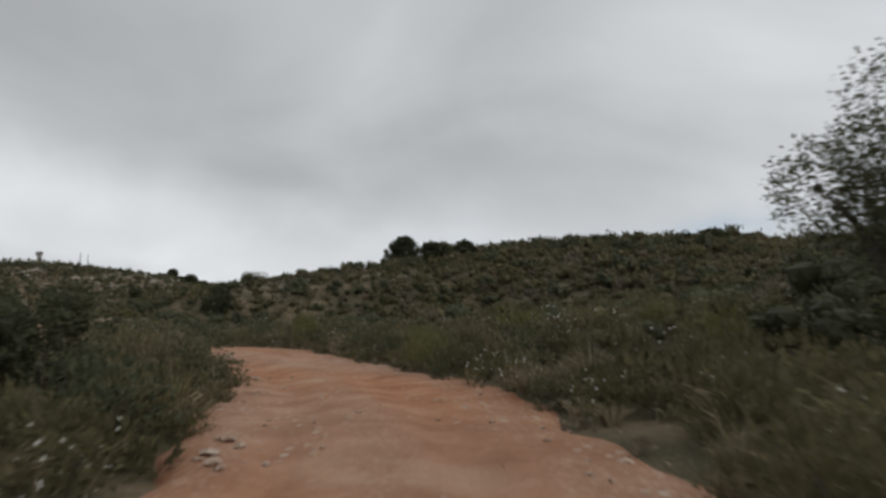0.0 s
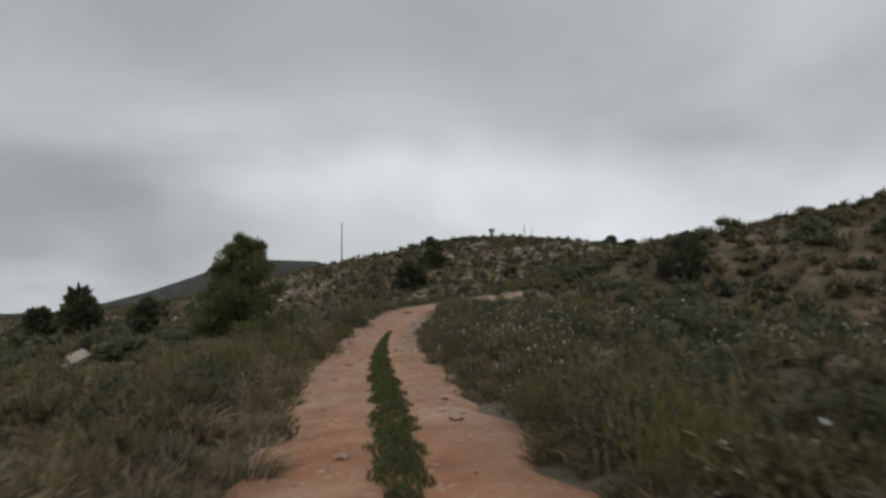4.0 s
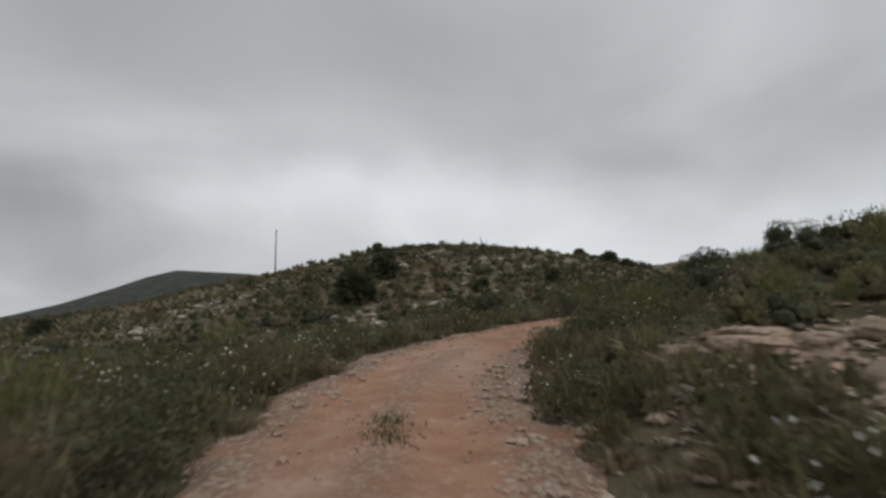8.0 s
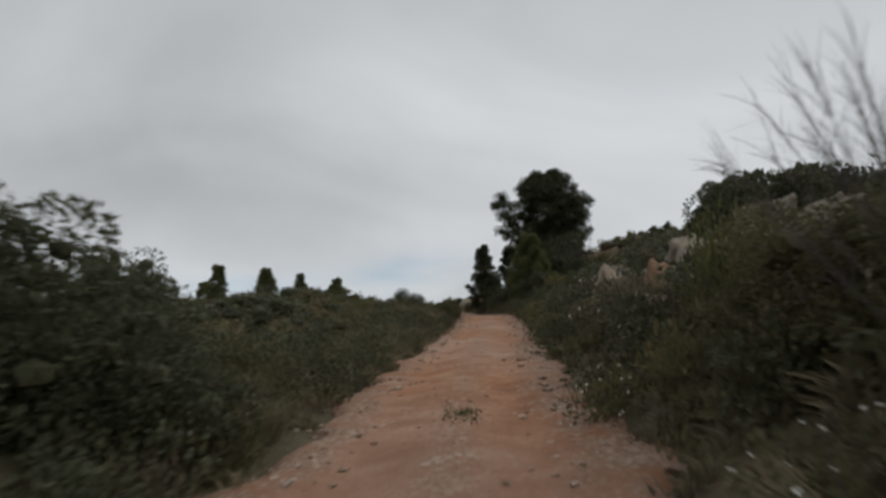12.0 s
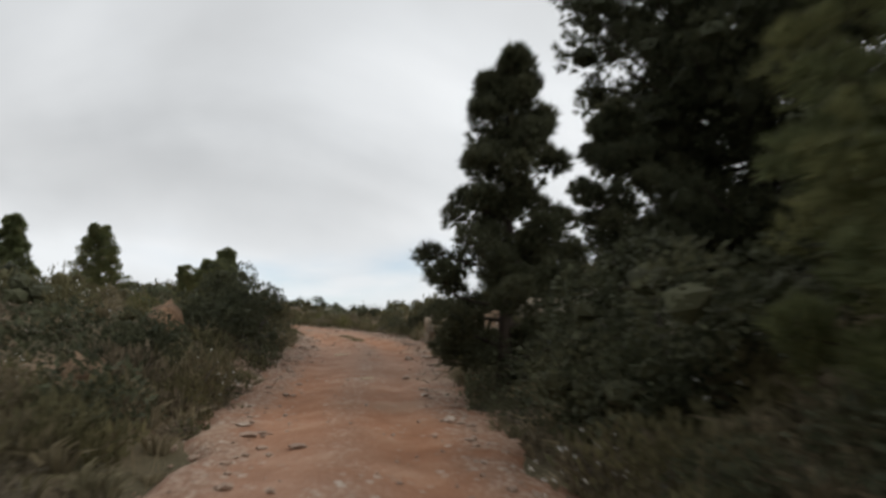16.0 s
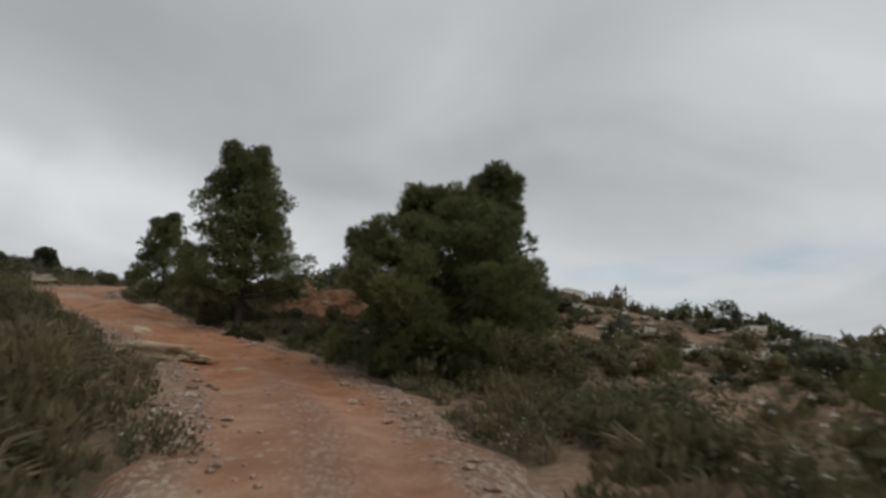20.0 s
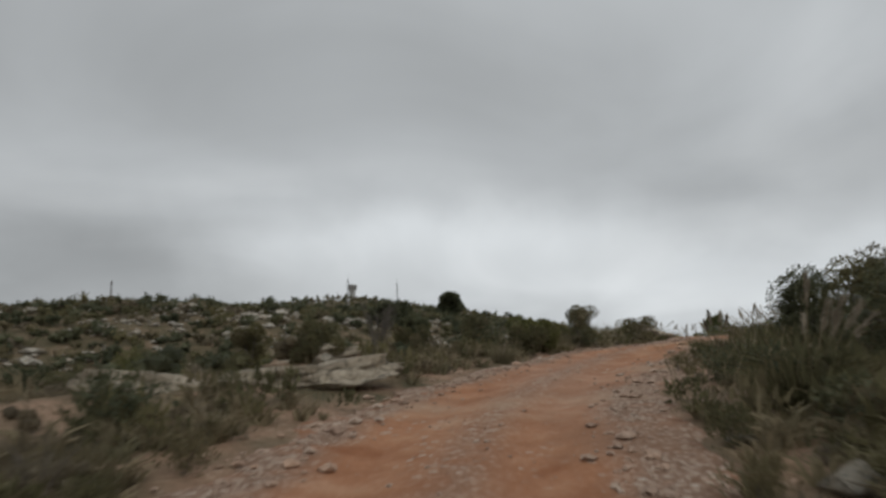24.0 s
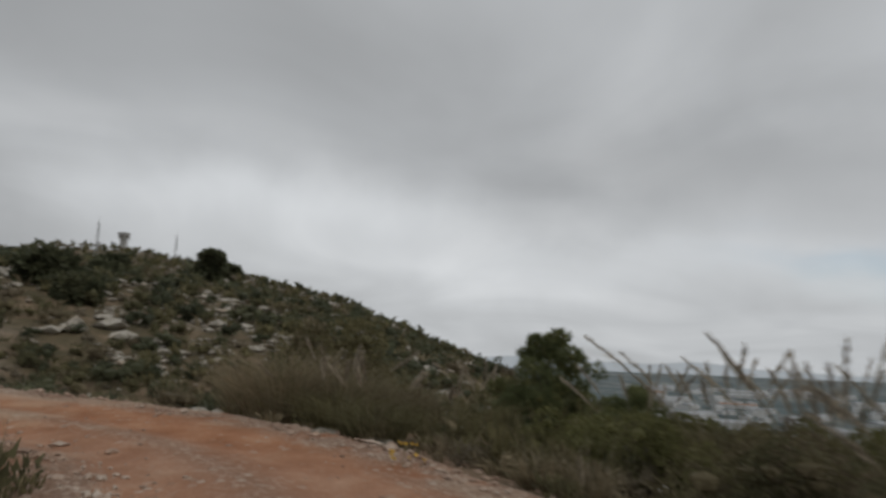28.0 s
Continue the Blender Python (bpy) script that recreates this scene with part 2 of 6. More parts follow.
def land(x, y):
    """Ground height at the places x, y (arrays), the distance to the track's middle and the signed offset to its right."""
    shape = np.shape(x)
    x, y = np.ravel(np.asarray(x, float)), np.ravel(np.asarray(y, float))
    z, near, side = np.empty_like(x), np.empty_like(x), np.empty_like(x)
    for i in range(0, len(x), 20000):
        s = slice(i, i + 20000)
        dx, dy = x[s, None] - MID[None, ::2, 0], y[s, None] - MID[None, ::2, 1]
        d2 = dx * dx + dy * dy
        lat = dx * RIGHT[None, ::2, 0] + dy * RIGHT[None, ::2, 1]
        out = np.maximum(np.abs(lat) - 1.9, 0)
        rr = RISE_R[None, ::2] * REACH_R * (1 - np.exp(-out / REACH_R))
        rl = RISE_L[None, ::2] * REACH_L * (1 - np.exp(-out / REACH_L))
        v = MID[None, ::2, 2] + np.where(lat > 0, rr, rl)
        w = 1 / (d2 + 1.0) ** 3
        sw = w.sum(1)
        z[s] = (v * w).sum(1) / sw
        k = d2.argmin(1)
        near[s] = np.sqrt(d2[np.arange(len(k)), k])
        side[s] = lat[np.arange(len(k)), k]
    off = 1 - np.exp(-(near / 22.0) ** 2)
    z += off * far_land(x, y)
    f = plain_fall(x, y) * off
    z = z * (1 - f) + PLAIN_Z * f
    return z.reshape(shape), near.reshape(shape), side.reshape(shape)


def rough(x, y):
    """Small unevenness of the ground, the same at every place."""
    s = np.sin
    return (0.16 * s(x * 0.41 + 1.3 * s(y * 0.23)) * s(y * 0.37 + 1.1 * s(x * 0.19) + 1.0) + 0.07 * s(x * 1.13 + 2.0 * s(y * 0.31) + 0.5) * s(y * 1.27 + 1.4 * s(x * 0.43))
            + 0.035 * s(x * 2.9 + y * 0.7) * s(y * 3.1 - x * 0.6))


def ground_z(x, y):
    """Height of the finished ground sheet (arrays)."""
    x, y = np.asarray(x, float), np.asarray(y, float)
    z, near, side = land(x, y)
    off = np.clip((near - 1.7) / 3.0, 0, 1)
    return z + rough(x, y) * (off + 2.5 * np.clip((near - 30) / 60, 0, 1)) - 0.16 * np.clip((2.1 - near) / 0.5, 0, 1)


def gz(x, y):
    return float(ground_z(np.array([x]), np.array([y]))[0])


# ---- materials ----
def shader(name, rough_=0.9, spec=0.25):
    """A new node material: its tree, its Principled node and short ways to add nodes and links."""
    m = bpy.data.materials.new(name)
    m.use_nodes = True
    nt = m.node_tree
    b = nt.nodes["Principled BSDF"]
    b.inputs["Roughness"].default_value = rough_
    b.inputs["Specular IOR Level"].default_value = spec
    return m, b, nt.nodes.new, nt.links.new


def noise_node(N, L, vec, scale, detail=4.0, rough_=0.55):
    n = N("ShaderNodeTexNoise")
    n.inputs["Scale"].default_value, n.inputs["Detail"].default_value, n.inputs["Roughness"].default_value = scale, detail, rough_
    L(vec, n.inputs["Vector"])
    return n.outputs["Fac"]


def ramp_node(N, L, fac, stops):
    r = N("ShaderNodeValToRGB")
    el = r.color_ramp.elements
    while len(el) < len(stops):
        el.new(0.5)
    for e, (pos, col) in zip(el, stops):
        e.position, e.color = pos, (*col, 1)
    L(fac, r.inputs[0])
    return r.outputs[0]


def mix_node(N, L, fac, a, b, blend="MIX"):
    m = N("ShaderNodeMix")
    m.data_type, m.blend_type = "RGBA", blend
    for sock, val in ((m.inputs["Factor"], fac), (m.inputs[6], a), (m.inputs[7], b)):
        if isinstance(val, (int, float)):
            sock.default_value = val
        elif isinstance(val, tuple):
            sock.default_value = (*val, 1)
        else:
            L(val, sock)
    return m.outputs[2]


def range_node(N, L, val, a, b, c=0.0, d=1.0):
    m = N("ShaderNodeMapRange")
    for key, v in (("From Min", a), ("From Max", b), ("To Min", c), ("To Max", d)):
        m.inputs[key].default_value = v
    L(val, m.inputs["Value"])
    return m.outputs[0]


def bump_node(N, L, b, height, strength, dist):
    u = N("ShaderNodeBump")
    u.inputs["Strength"].default_value, u.inputs["Distance"].default_value = strength, dist
    L(height, u.inputs["Height"])
    L(u.outputs[0], b.inputs["Normal"])


def soil_material():
    m, b, N, L = shader("stony_soil", 0.95, 0.15)
    pos = N("ShaderNodeNewGeometry").outputs["Position"]
    big, mid, fine = noise_node(N, L, pos, 0.07, 3), noise_node(N, L, pos, 0.6, 5), noise_node(N, L, pos, 9.0, 6, 0.65)
    earth = ramp_node(N, L, fine, [(0.3, (0.13, 0.095, 0.062)), (0.55, (0.22, 0.165, 0.11)), (0.75, (0.33, 0.28, 0.22))])
    litter = noise_node(N, L, pos, 34.0, 5, 0.75)
    herb = ramp_node(N, L, litter, [(0.32, (0.045, 0.038, 0.022)), (0.52, (0.10, 0.085, 0.05)), (0.7, (0.20, 0.165, 0.11))])
    col = mix_node(N, L, range_node(N, L, mid, 0.30, 0.47), earth, herb)
    lime = ramp_node(N, L, fine, [(0.25, (0.20, 0.175, 0.14)), (0.7, (0.42, 0.38, 0.32))])
    both = N("ShaderNodeMath")
    both.operation = "MULTIPLY"
    L(range_node(N, L, big, 0.57, 0.72), both.inputs[0])
    L(range_node(N, L, mid, 0.58, 0.42), both.inputs[1])
    col = mix_node(N, L, both.outputs[0], col, lime)
    # redder earth higher up the track
    sep = N("ShaderNodeSeparateXYZ")
    L(pos, sep.inputs[0])
    russet = ramp_node(N, L, fine, [(0.3, (0.19, 0.12, 0.078)), (0.55, (0.31, 0.205, 0.14)), (0.75, (0.42, 0.32, 0.24))])
    up = N("ShaderNodeMath")
    up.operation = "MULTIPLY"
    top = N("ShaderNodeMath")
    top.operation = "MULTIPLY"
    wavy = N("ShaderNodeMath")
    wavy.operation = "MULTIPLY_ADD"
    wavy.inputs[1].default_value = 90.0
    L(noise_node(N, L, pos, 0.03, 3), wavy.inputs[0])
    L(sep.outputs["Y"], wavy.inputs[2])
    L(range_node(N, L, wavy.outputs[0], 160, 215), top.inputs[0])
    L(range_node(N, L, sep.outputs["Y"], 300, 250, 0.3, 1.0), top.inputs[1])
    west = N("ShaderNodeMath")
    west.operation = "MULTIPLY"
    L(top.outputs[0], west.inputs[0])
    L(range_node(N, L, sep.outputs["X"], -75, -52, 0.2, 1.0), west.inputs[1])
    L(west.outputs[0], up.inputs[0])
    L(range_node(N, L, mid, 0.62, 0.42), up.inputs[1])
    col = mix_node(N, L, up.outputs[0], col, russet)
    # dark maquis on the far mountain
    maquis = ramp_node(N, L, noise_node(N, L, pos, 0.09, 6, 0.65), [(0.35, (0.036, 0.040, 0.034)), (0.6, (0.064, 0.066, 0.057)), (0.75, (0.125, 0.120, 0.105))])
    col = mix_node(N, L, range_node(N, L, sep.outputs["X"], -330, -420), col, maquis)
    # farmland down on the plain, with blue-grey haze put into its colours
    vor = N("ShaderNodeTexVoronoi")
    vor.inputs["Scale"].default_value = 0.006
    L(pos, vor.inputs["Vector"])
    hazed_fields = ramp_node(N, L, vor.outputs["Color"], [(0.0, (0.10, 0.125, 0.125)), (0.45, (0.14, 0.165, 0.165)), (0.7, (0.19, 0.205, 0.20)), (1.0, (0.31, 0.30, 0.28))])
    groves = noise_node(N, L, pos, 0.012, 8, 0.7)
    hazed_fields = mix_node(N, L, range_node(N, L, groves, 0.50, 0.56), hazed_fields, (0.062, 0.082, 0.082))
    col = mix_node(N, L, range_node(N, L, sep.outputs["Z"], -25, -50), col, hazed_fields)
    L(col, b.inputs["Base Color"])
    bump_node(N, L, b, fine, 0.7, 0.06)
    return m


def track_material():
    m, b, N, L = shader("red_dirt", 0.93, 0.2)
    pos = N("ShaderNodeNewGeometry").outputs["Position"]
    big, mid, fine = noise_node(N, L, pos, 0.35, 4), noise_node(N, L, pos, 1.7, 6), noise_node(N, L, pos, 22.0, 6, 0.7)
    grit = N("ShaderNodeTexVoronoi")
    grit.inputs["Scale"].default_value = 17.0
    L(pos, grit.inputs["Vector"])
    pink = ramp_node(N, L, mid, [(0.30, (0.36, 0.22, 0.152)), (0.52, (0.45, 0.288, 0.21)), (0.72, (0.53, 0.37, 0.285))])
    red = ramp_node(N, L, mid, [(0.30, (0.31, 0.128, 0.060)), (0.52, (0.43, 0.195, 0.098)), (0.72, (0.52, 0.285, 0.165))])
    at = N("ShaderNodeAttribute")
    at.attribute_name = "red_earth"
    col = mix_node(N, L, at.outputs["Fac"], pink, red)
    stone = ramp_node(N, L, grit.outputs["Color"], [(0.15, (0.24, 0.16, 0.115)), (0.5, (0.42, 0.305, 0.23)), (0.85, (0.60, 0.51, 0.42))])
    joint = range_node(N, L, grit.outputs["Distance"], 0.32, 0.62, 0.0, 0.7)
    stone = mix_node(N, L, joint, stone, (0.17, 0.095, 0.06))
    gr = N("ShaderNodeAttribute")
    gr.attribute_name = "gravel"
    k = N("ShaderNodeMath")
    k.operation = "MULTIPLY"
    L(gr.outputs["Fac"], k.inputs[0])
    L(range_node(N, L, mid, 0.30, 0.48), k.inputs[1])
    col = mix_node(N, L, k.outputs[0], col, stone)
    col = mix_node(N, L, 0.35, col, ramp_node(N, L, fine, [(0.3, (0.45, 0.45, 0.45)), (0.7, (1.0, 1.0, 1.0))]), "MULTIPLY")
    cob = N("ShaderNodeTexVoronoi")
    cob.inputs["Scale"].default_value = 8.5
    L(pos, cob.inputs["Vector"])
    pick = N("ShaderNodeSeparateColor")
    L(cob.outputs["Color"], pick.inputs[0])
    lump = N("ShaderNodeMath")
    lump.operation = "MULTIPLY"
    L(range_node(N, L, cob.outputs["Distance"], 0.42, 0.30), lump.inputs[0])
    L(range_node(N, L, pick.outputs[0], 0.60, 0.66), lump.inputs[1])
    few = N("ShaderNodeMath")
    few.operation = "MULTIPLY"
    L(lump.outputs[0], few.inputs[0])
    L(range_node(N, L, noise_node(N, L, pos, 0.9, 3), 0.45, 0.62, 0.08, 0.85), few.inputs[1])
    col = mix_node(N, L, few.outputs[0], col, ramp_node(N, L, pick.outputs[1], [(0.0, (0.30, 0.19, 0.13)), (0.5, (0.47, 0.37, 0.29)), (1.0, (0.58, 0.51, 0.43))]))
    dark = noise_node(N, L, pos, 0.55, 5, 0.6)
    col = mix_node(N, L, range_node(N, L, dark, 0.52, 0.68, 0.0, 0.45), col, (0.25, 0.135, 0.08))
    pale = range_node(N, L, big, 0.56, 0.70, 0.0, 0.55)
    col = mix_node(N, L, pale, col, (0.50, 0.38, 0.27))
    bed = N("ShaderNodeAttribute")
    bed.attribute_name = "bedrock"
    show = N("ShaderNodeMath")
    show.operation = "MULTIPLY"
    L(bed.outputs["Fac"], show.inputs[0])
    L(range_node(N, L, mid, 0.36, 0.50), show.inputs[1])
    col = mix_node(N, L, show.outputs[0], col, ramp_node(N, L, fine, [(0.3, (0.46, 0.33, 0.20)), (0.7, (0.66, 0.53, 0.37))]))
    L(col, b.inputs["Base Color"])
    rise = N("ShaderNodeMath")
    rise.operation = "MULTIPLY_ADD"
    rise.inputs[1].default_value = 0.8
    lift = N("ShaderNodeMath")
    lift.operation = "MULTIPLY_ADD"
    L(k.outputs[0], lift.inputs[0])
    L(range_node(N, L, grit.outputs["Distance"], 0.6, 0.1), lift.inputs[1])
    L(few.outputs[0], lift.inputs[2])
    L(lift.outputs[0], rise.inputs[0])
    L(fine, rise.inputs[2])
    bump_node(N, L, b, rise.outputs[0], 0.8, 0.03)
    return m


def rock_material(name, dark, mid_, light, stain, lichen=0.75, relief=0.06):
    m, b, N, L = shader(name, 0.9, 0.25)
    pos = N("ShaderNodeNewGeometry").outputs["Position"]
    a, f, s = noise_node(N, L, pos, 1.6, 6, 0.62), noise_node(N, L, pos, 14.0, 6, 0.65), noise_node(N, L, pos, 0.8, 3)
    col = ramp_node(N, L, a, [(0.32, dark), (0.50, mid_), (0.68, light)])
    col = mix_node(N, L, range_node(N, L, s, 0.54, 0.68, 0, 0.7), col, stain)
    col = mix_node(N, L, 0.45, col, ramp_node(N, L, f, [(0.3, (0.35, 0.35, 0.35)), (0.6, (1, 1, 1))]), "MULTIPLY")
    spot = noise_node(N, L, pos, 6.5, 5, 0.7)
    col = mix_node(N, L, range_node(N, L, spot, 0.56, 0.64, 0, lichen), col, (0.075, 0.072, 0.062))
    crack = N("ShaderNodeTexVoronoi")
    crack.feature = "DISTANCE_TO_EDGE"
    crack.inputs["Scale"].default_value = 2.6
    warp = N("ShaderNodeVectorMath")
    warp.operation = "ADD"
    jig = N("ShaderNodeTexNoise")
    jig.inputs["Scale"].default_value = 2.0
    L(pos, jig.inputs["Vector"])
    L(pos, warp.inputs[0])
    L(jig.outputs["Color"], warp.inputs[1])
    L(warp.outputs[0], crack.inputs["Vector"])
    gap = range_node(N, L, crack.outputs["Distance"], 0.0, 0.02)
    col = mix_node(N, L, range_node(N, L, crack.outputs["Distance"], 0.0, 0.014, 0.45 * lichen, 0.0), col, (0.06, 0.05, 0.04))
    hgt = N("ShaderNodeMath")
    hgt.operation = "ADD"
    L(f, hgt.inputs[0])
    L(gap, hgt.inputs[1])
    L(col, b.inputs["Base Color"])
    bump_node(N, L, b, hgt.outputs[0], 0.9, relief)
    return m


def leaf_material(name, stops, gloss=0.75, light_through=0.25, shade=0.5):
    """Leaves: a colour for each plant, lighter and darker from leaf to leaf."""
    m, b, N, L = shader(name, gloss, 0.2)
    geo, info, at = N("ShaderNodeNewGeometry"), N("ShaderNodeObjectInfo"), N("ShaderNodeAttribute")
    at.attribute_name = "plant_tint"
    add = N("ShaderNodeMath")
    add.operation = "ADD"
    L(at.outputs["Fac"], add.inputs[0])
    L(info.outputs["Random"], add.inputs[1])
    fr = N("ShaderNodeMath")
    fr.operation = "FRACT"
    L(add.outputs[0], fr.inputs[0])
    col = ramp_node(N, L, fr.outputs[0], stops)
    leaf = range_node(N, L, geo.outputs["Random Per Island"], 0, 1, shade, 1.35)
    grey = N("ShaderNodeCombineColor")
    for k in ("Red", "Green", "Blue"):
        L(leaf, grey.inputs[k])
    col = mix_node(N, L, 1.0, col, grey.outputs[0], "MULTIPLY")
    L(col, b.inputs["Base Color"])
    tr, mx, out = N("ShaderNodeBsdfTranslucent"), N("ShaderNodeMixShader"), m.node_tree.nodes["Material Output"]
    L(col, tr.inputs["Color"])
    mx.inputs[0].default_value = light_through
    L(b.outputs[0], mx.inputs[1])
    L(tr.outputs[0], mx.inputs[2])
    L(mx.outputs[0], out.inputs["Surface"])
    return m


def bark_material(name, dark, light, scale=7.0):
    m, b, N, L = shader(name, 0.9, 0.2)
    pos = N("ShaderNodeNewGeometry").outputs["Position"]
    mp = N("ShaderNodeMapping")
    mp.inputs["Scale"].default_value = (1, 1, 0.25)
    L(pos, mp.inputs["Vector"])
    f = noise_node(N, L, mp.outputs[0], scale, 6, 0.7)
    L(ramp_node(N, L, f, [(0.3, dark), (0.7, light)]), b.inputs["Base Color"])
    bump_node(N, L, b, f, 0.9, 0.03)
    return m


def paint_material(name, col, rough_=0.7, metal=0.0):
    m, b, N, L = shader(name, rough_, 0.3)
    pos = N("ShaderNodeNewGeometry").outputs["Position"]
    f = noise_node(N, L, pos, 1.3, 6, 0.65)
    L(ramp_node(N, L, f, [(0.3, tuple(c * 0.75 for c in col)), (0.65, col)]), b.inputs["Base Color"])
    b.inputs["Metallic"].default_value = metal
    return m


SOIL, DIRT = soil_material(), track_material()
LIMESTONE = rock_material("limestone", (0.135, 0.12, 0.098), (0.28, 0.248, 0.198), (0.45, 0.40, 0.325), (0.34, 0.21, 0.12))
PALE_ROCK = rock_material("pale_bedrock", (0.24, 0.20, 0.15), (0.40, 0.34, 0.26), (0.54, 0.47, 0.37), (0.40, 0.24, 0.14))
RED_ROCK = rock_material("red_rock", (0.12, 0.06, 0.036), (0.26, 0.135, 0.075), (0.42, 0.26, 0.165), (0.36, 0.15, 0.07))
HILL_STONE = rock_material("hill_stone", (0.28, 0.25, 0.21), (0.42, 0.385, 0.325), (0.56, 0.52, 0.45), (0.40, 0.30, 0.21), 0.3, 0.04)
STAINED = rock_material("stained_limestone", (0.17, 0.11, 0.072), (0.32, 0.21, 0.135), (0.45, 0.34, 0.245), (0.38, 0.21, 0.115), 0.5, 0.05)
PEBBLE = rock_material("pebble", (0.26, 0.17, 0.125), (0.40, 0.29, 0.22), (0.58, 0.50, 0.42), (0.42, 0.25, 0.16), 0.0, 0.008)
OCHRE_STONE = rock_material("ochre_bedrock", (0.42, 0.32, 0.20), (0.56, 0.44, 0.295), (0.66, 0.55, 0.39), (0.44, 0.28, 0.16), 0.0, 0.03)
BANK_STONE = rock_material("bank_stone", (0.30, 0.225, 0.165), (0.42, 0.325, 0.25), (0.53, 0.44, 0.36), (0.42, 0.27, 0.18), 0.15, 0.03)
PINE_LEAF = leaf_material("pine_needles", [(0.0, (0.128, 0.146, 0.068)), (0.5, (0.155, 0.172, 0.078)), (1.0, (0.200, 0.198, 0.086))], 0.6, 0.42, 0.7)
DARK_LEAF = leaf_material("dark_leaves", [(0.0, (0.064, 0.070, 0.040)), (0.5, (0.080, 0.085, 0.048)), (1.0, (0.103, 0.104, 0.058))], 0.6, 0.35, 0.65)
BUSH_LEAF = leaf_material("bush_leaves", [(0.0, (0.095, 0.090, 0.048)), (0.35, (0.118, 0.108, 0.056)), (0.7, (0.151, 0.132, 0.066)), (1.0, (0.140, 0.112, 0.076))], 0.75, 0.38, 0.7)
GREY_LEAF = leaf_material("grey_leaves", [(0.0, (0.138, 0.120, 0.085)), (0.5, (0.165, 0.138, 0.098)), (1.0, (0.193, 0.160, 0.112))], 0.8, 0.35, 0.75)
LIME_LEAF = leaf_material("yellow_green_leaves", [(0.0, (0.115, 0.115, 0.045)), (1.0, (0.15, 0.145, 0.06))], 0.75, 0.38, 0.75)
STRAW = leaf_material("dry_grass", [(0.0, (0.20, 0.165, 0.105)), (0.5, (0.25, 0.205, 0.13)), (1.0, (0.165, 0.15, 0.09))], 0.8, 0.4, 0.7)
PLUME = leaf_material("seed_plumes", [(0.0, (0.27, 0.225, 0.17)), (1.0, (0.40, 0.345, 0.26))], 0.85, 0.4)
GREEN_GRASS = leaf_material("green_grass", [(0.0, (0.078, 0.088, 0.036)), (1.0, (0.105, 0.112, 0.048))], 0.7, 0.35, 0.7)
PETAL = leaf_material("white_petals", [(0.0, (0.72, 0.71, 0.66)), (1.0, (0.80, 0.79, 0.74))], 0.7, 0.3, 0.8)
YELLOW_PETAL = leaf_material("yellow_petals", [(0.0, (0.55, 0.33, 0.03)), (1.0, (0.65, 0.45, 0.05))], 0.7, 0.3, 0.8)
PINE_BARK = bark_material("pine_bark", (0.028, 0.022, 0.018), (0.085, 0.066, 0.052))
TWIG = bark_material("grey_twigs", (0.07, 0.06, 0.05), (0.17, 0.15, 0.13), 20)
CONCRETE = paint_material("weathered_concrete", (0.34, 0.33, 0.31))
STEEL = paint_material("galvanised_steel", (0.33, 0.33, 0.33), 0.5, 0.6)
TIMBER = paint_material("dark_creosoted_timber", (0.09, 0.07, 0.055))
WHITE_WALL = paint_material("white_render", (0.54, 0.54, 0.53))
GREY_ROOF = paint_material("grey_roof_sheet", (0.38, 0.39, 0.40))
TILE_ROOF = paint_material("clay_tile_roof", (0.36, 0.20, 0.13))


# ---- mesh helpers ----
def np_mesh(name, chunks, mats, smooth=False, tints=None):
    """A mesh from chunks of (verts, faces, material slot); faces is an (n, 3) or (n, 4) array."""
    me = bpy.data.meshes.new(name)
    base, vs, corner, total, slot = 0, [], [], [], []
    for v, f, mi in chunks:
        v, f = np.asarray(v, float).reshape(-1, 3), np.asarray(f, int)
        if not len(f):
            continue
        vs.append(v)
        corner.append((f + base).ravel())
        total.append(np.full(len(f), f.shape[1]))
        slot.append(np.full(len(f), mi))
        base += len(v)
    vs, corner, total, slot = np.concatenate(vs), np.concatenate(corner), np.concatenate(total), np.concatenate(slot)
    me.vertices.add(len(vs))
    me.vertices.foreach_set("co", vs.astype(np.float32).ravel())
    me.loops.add(len(corner))
    me.loops.foreach_set("vertex_index", corner.astype(np.int32))
    me.polygons.add(len(total))
    me.polygons.foreach_set("loop_start", np.concatenate([[0], np.cumsum(total)[:-1]]).astype(np.int32))
    me.polygons.foreach_set("material_index", slot.astype(np.int32))
    me.polygons.foreach_set("use_smooth", np.full(len(total), smooth))
    for m in mats:
        me.materials.append(m)
    if tints is not None:
        a = me.attributes.new("plant_tint", "FLOAT", "POINT")
        a.data.foreach_set("value", np.asarray(tints, np.float32))
    me.update(calc_edges=True)
    me.validate()
    return me


def part(name, mesh, parent, label=""):
    ob = new(name, mesh)
    ob.parent = parent
    return tagged(ob, label)


def unit(v):
    return v / (np.linalg.norm(v, axis=-1, keepdims=True) + 1e-9)


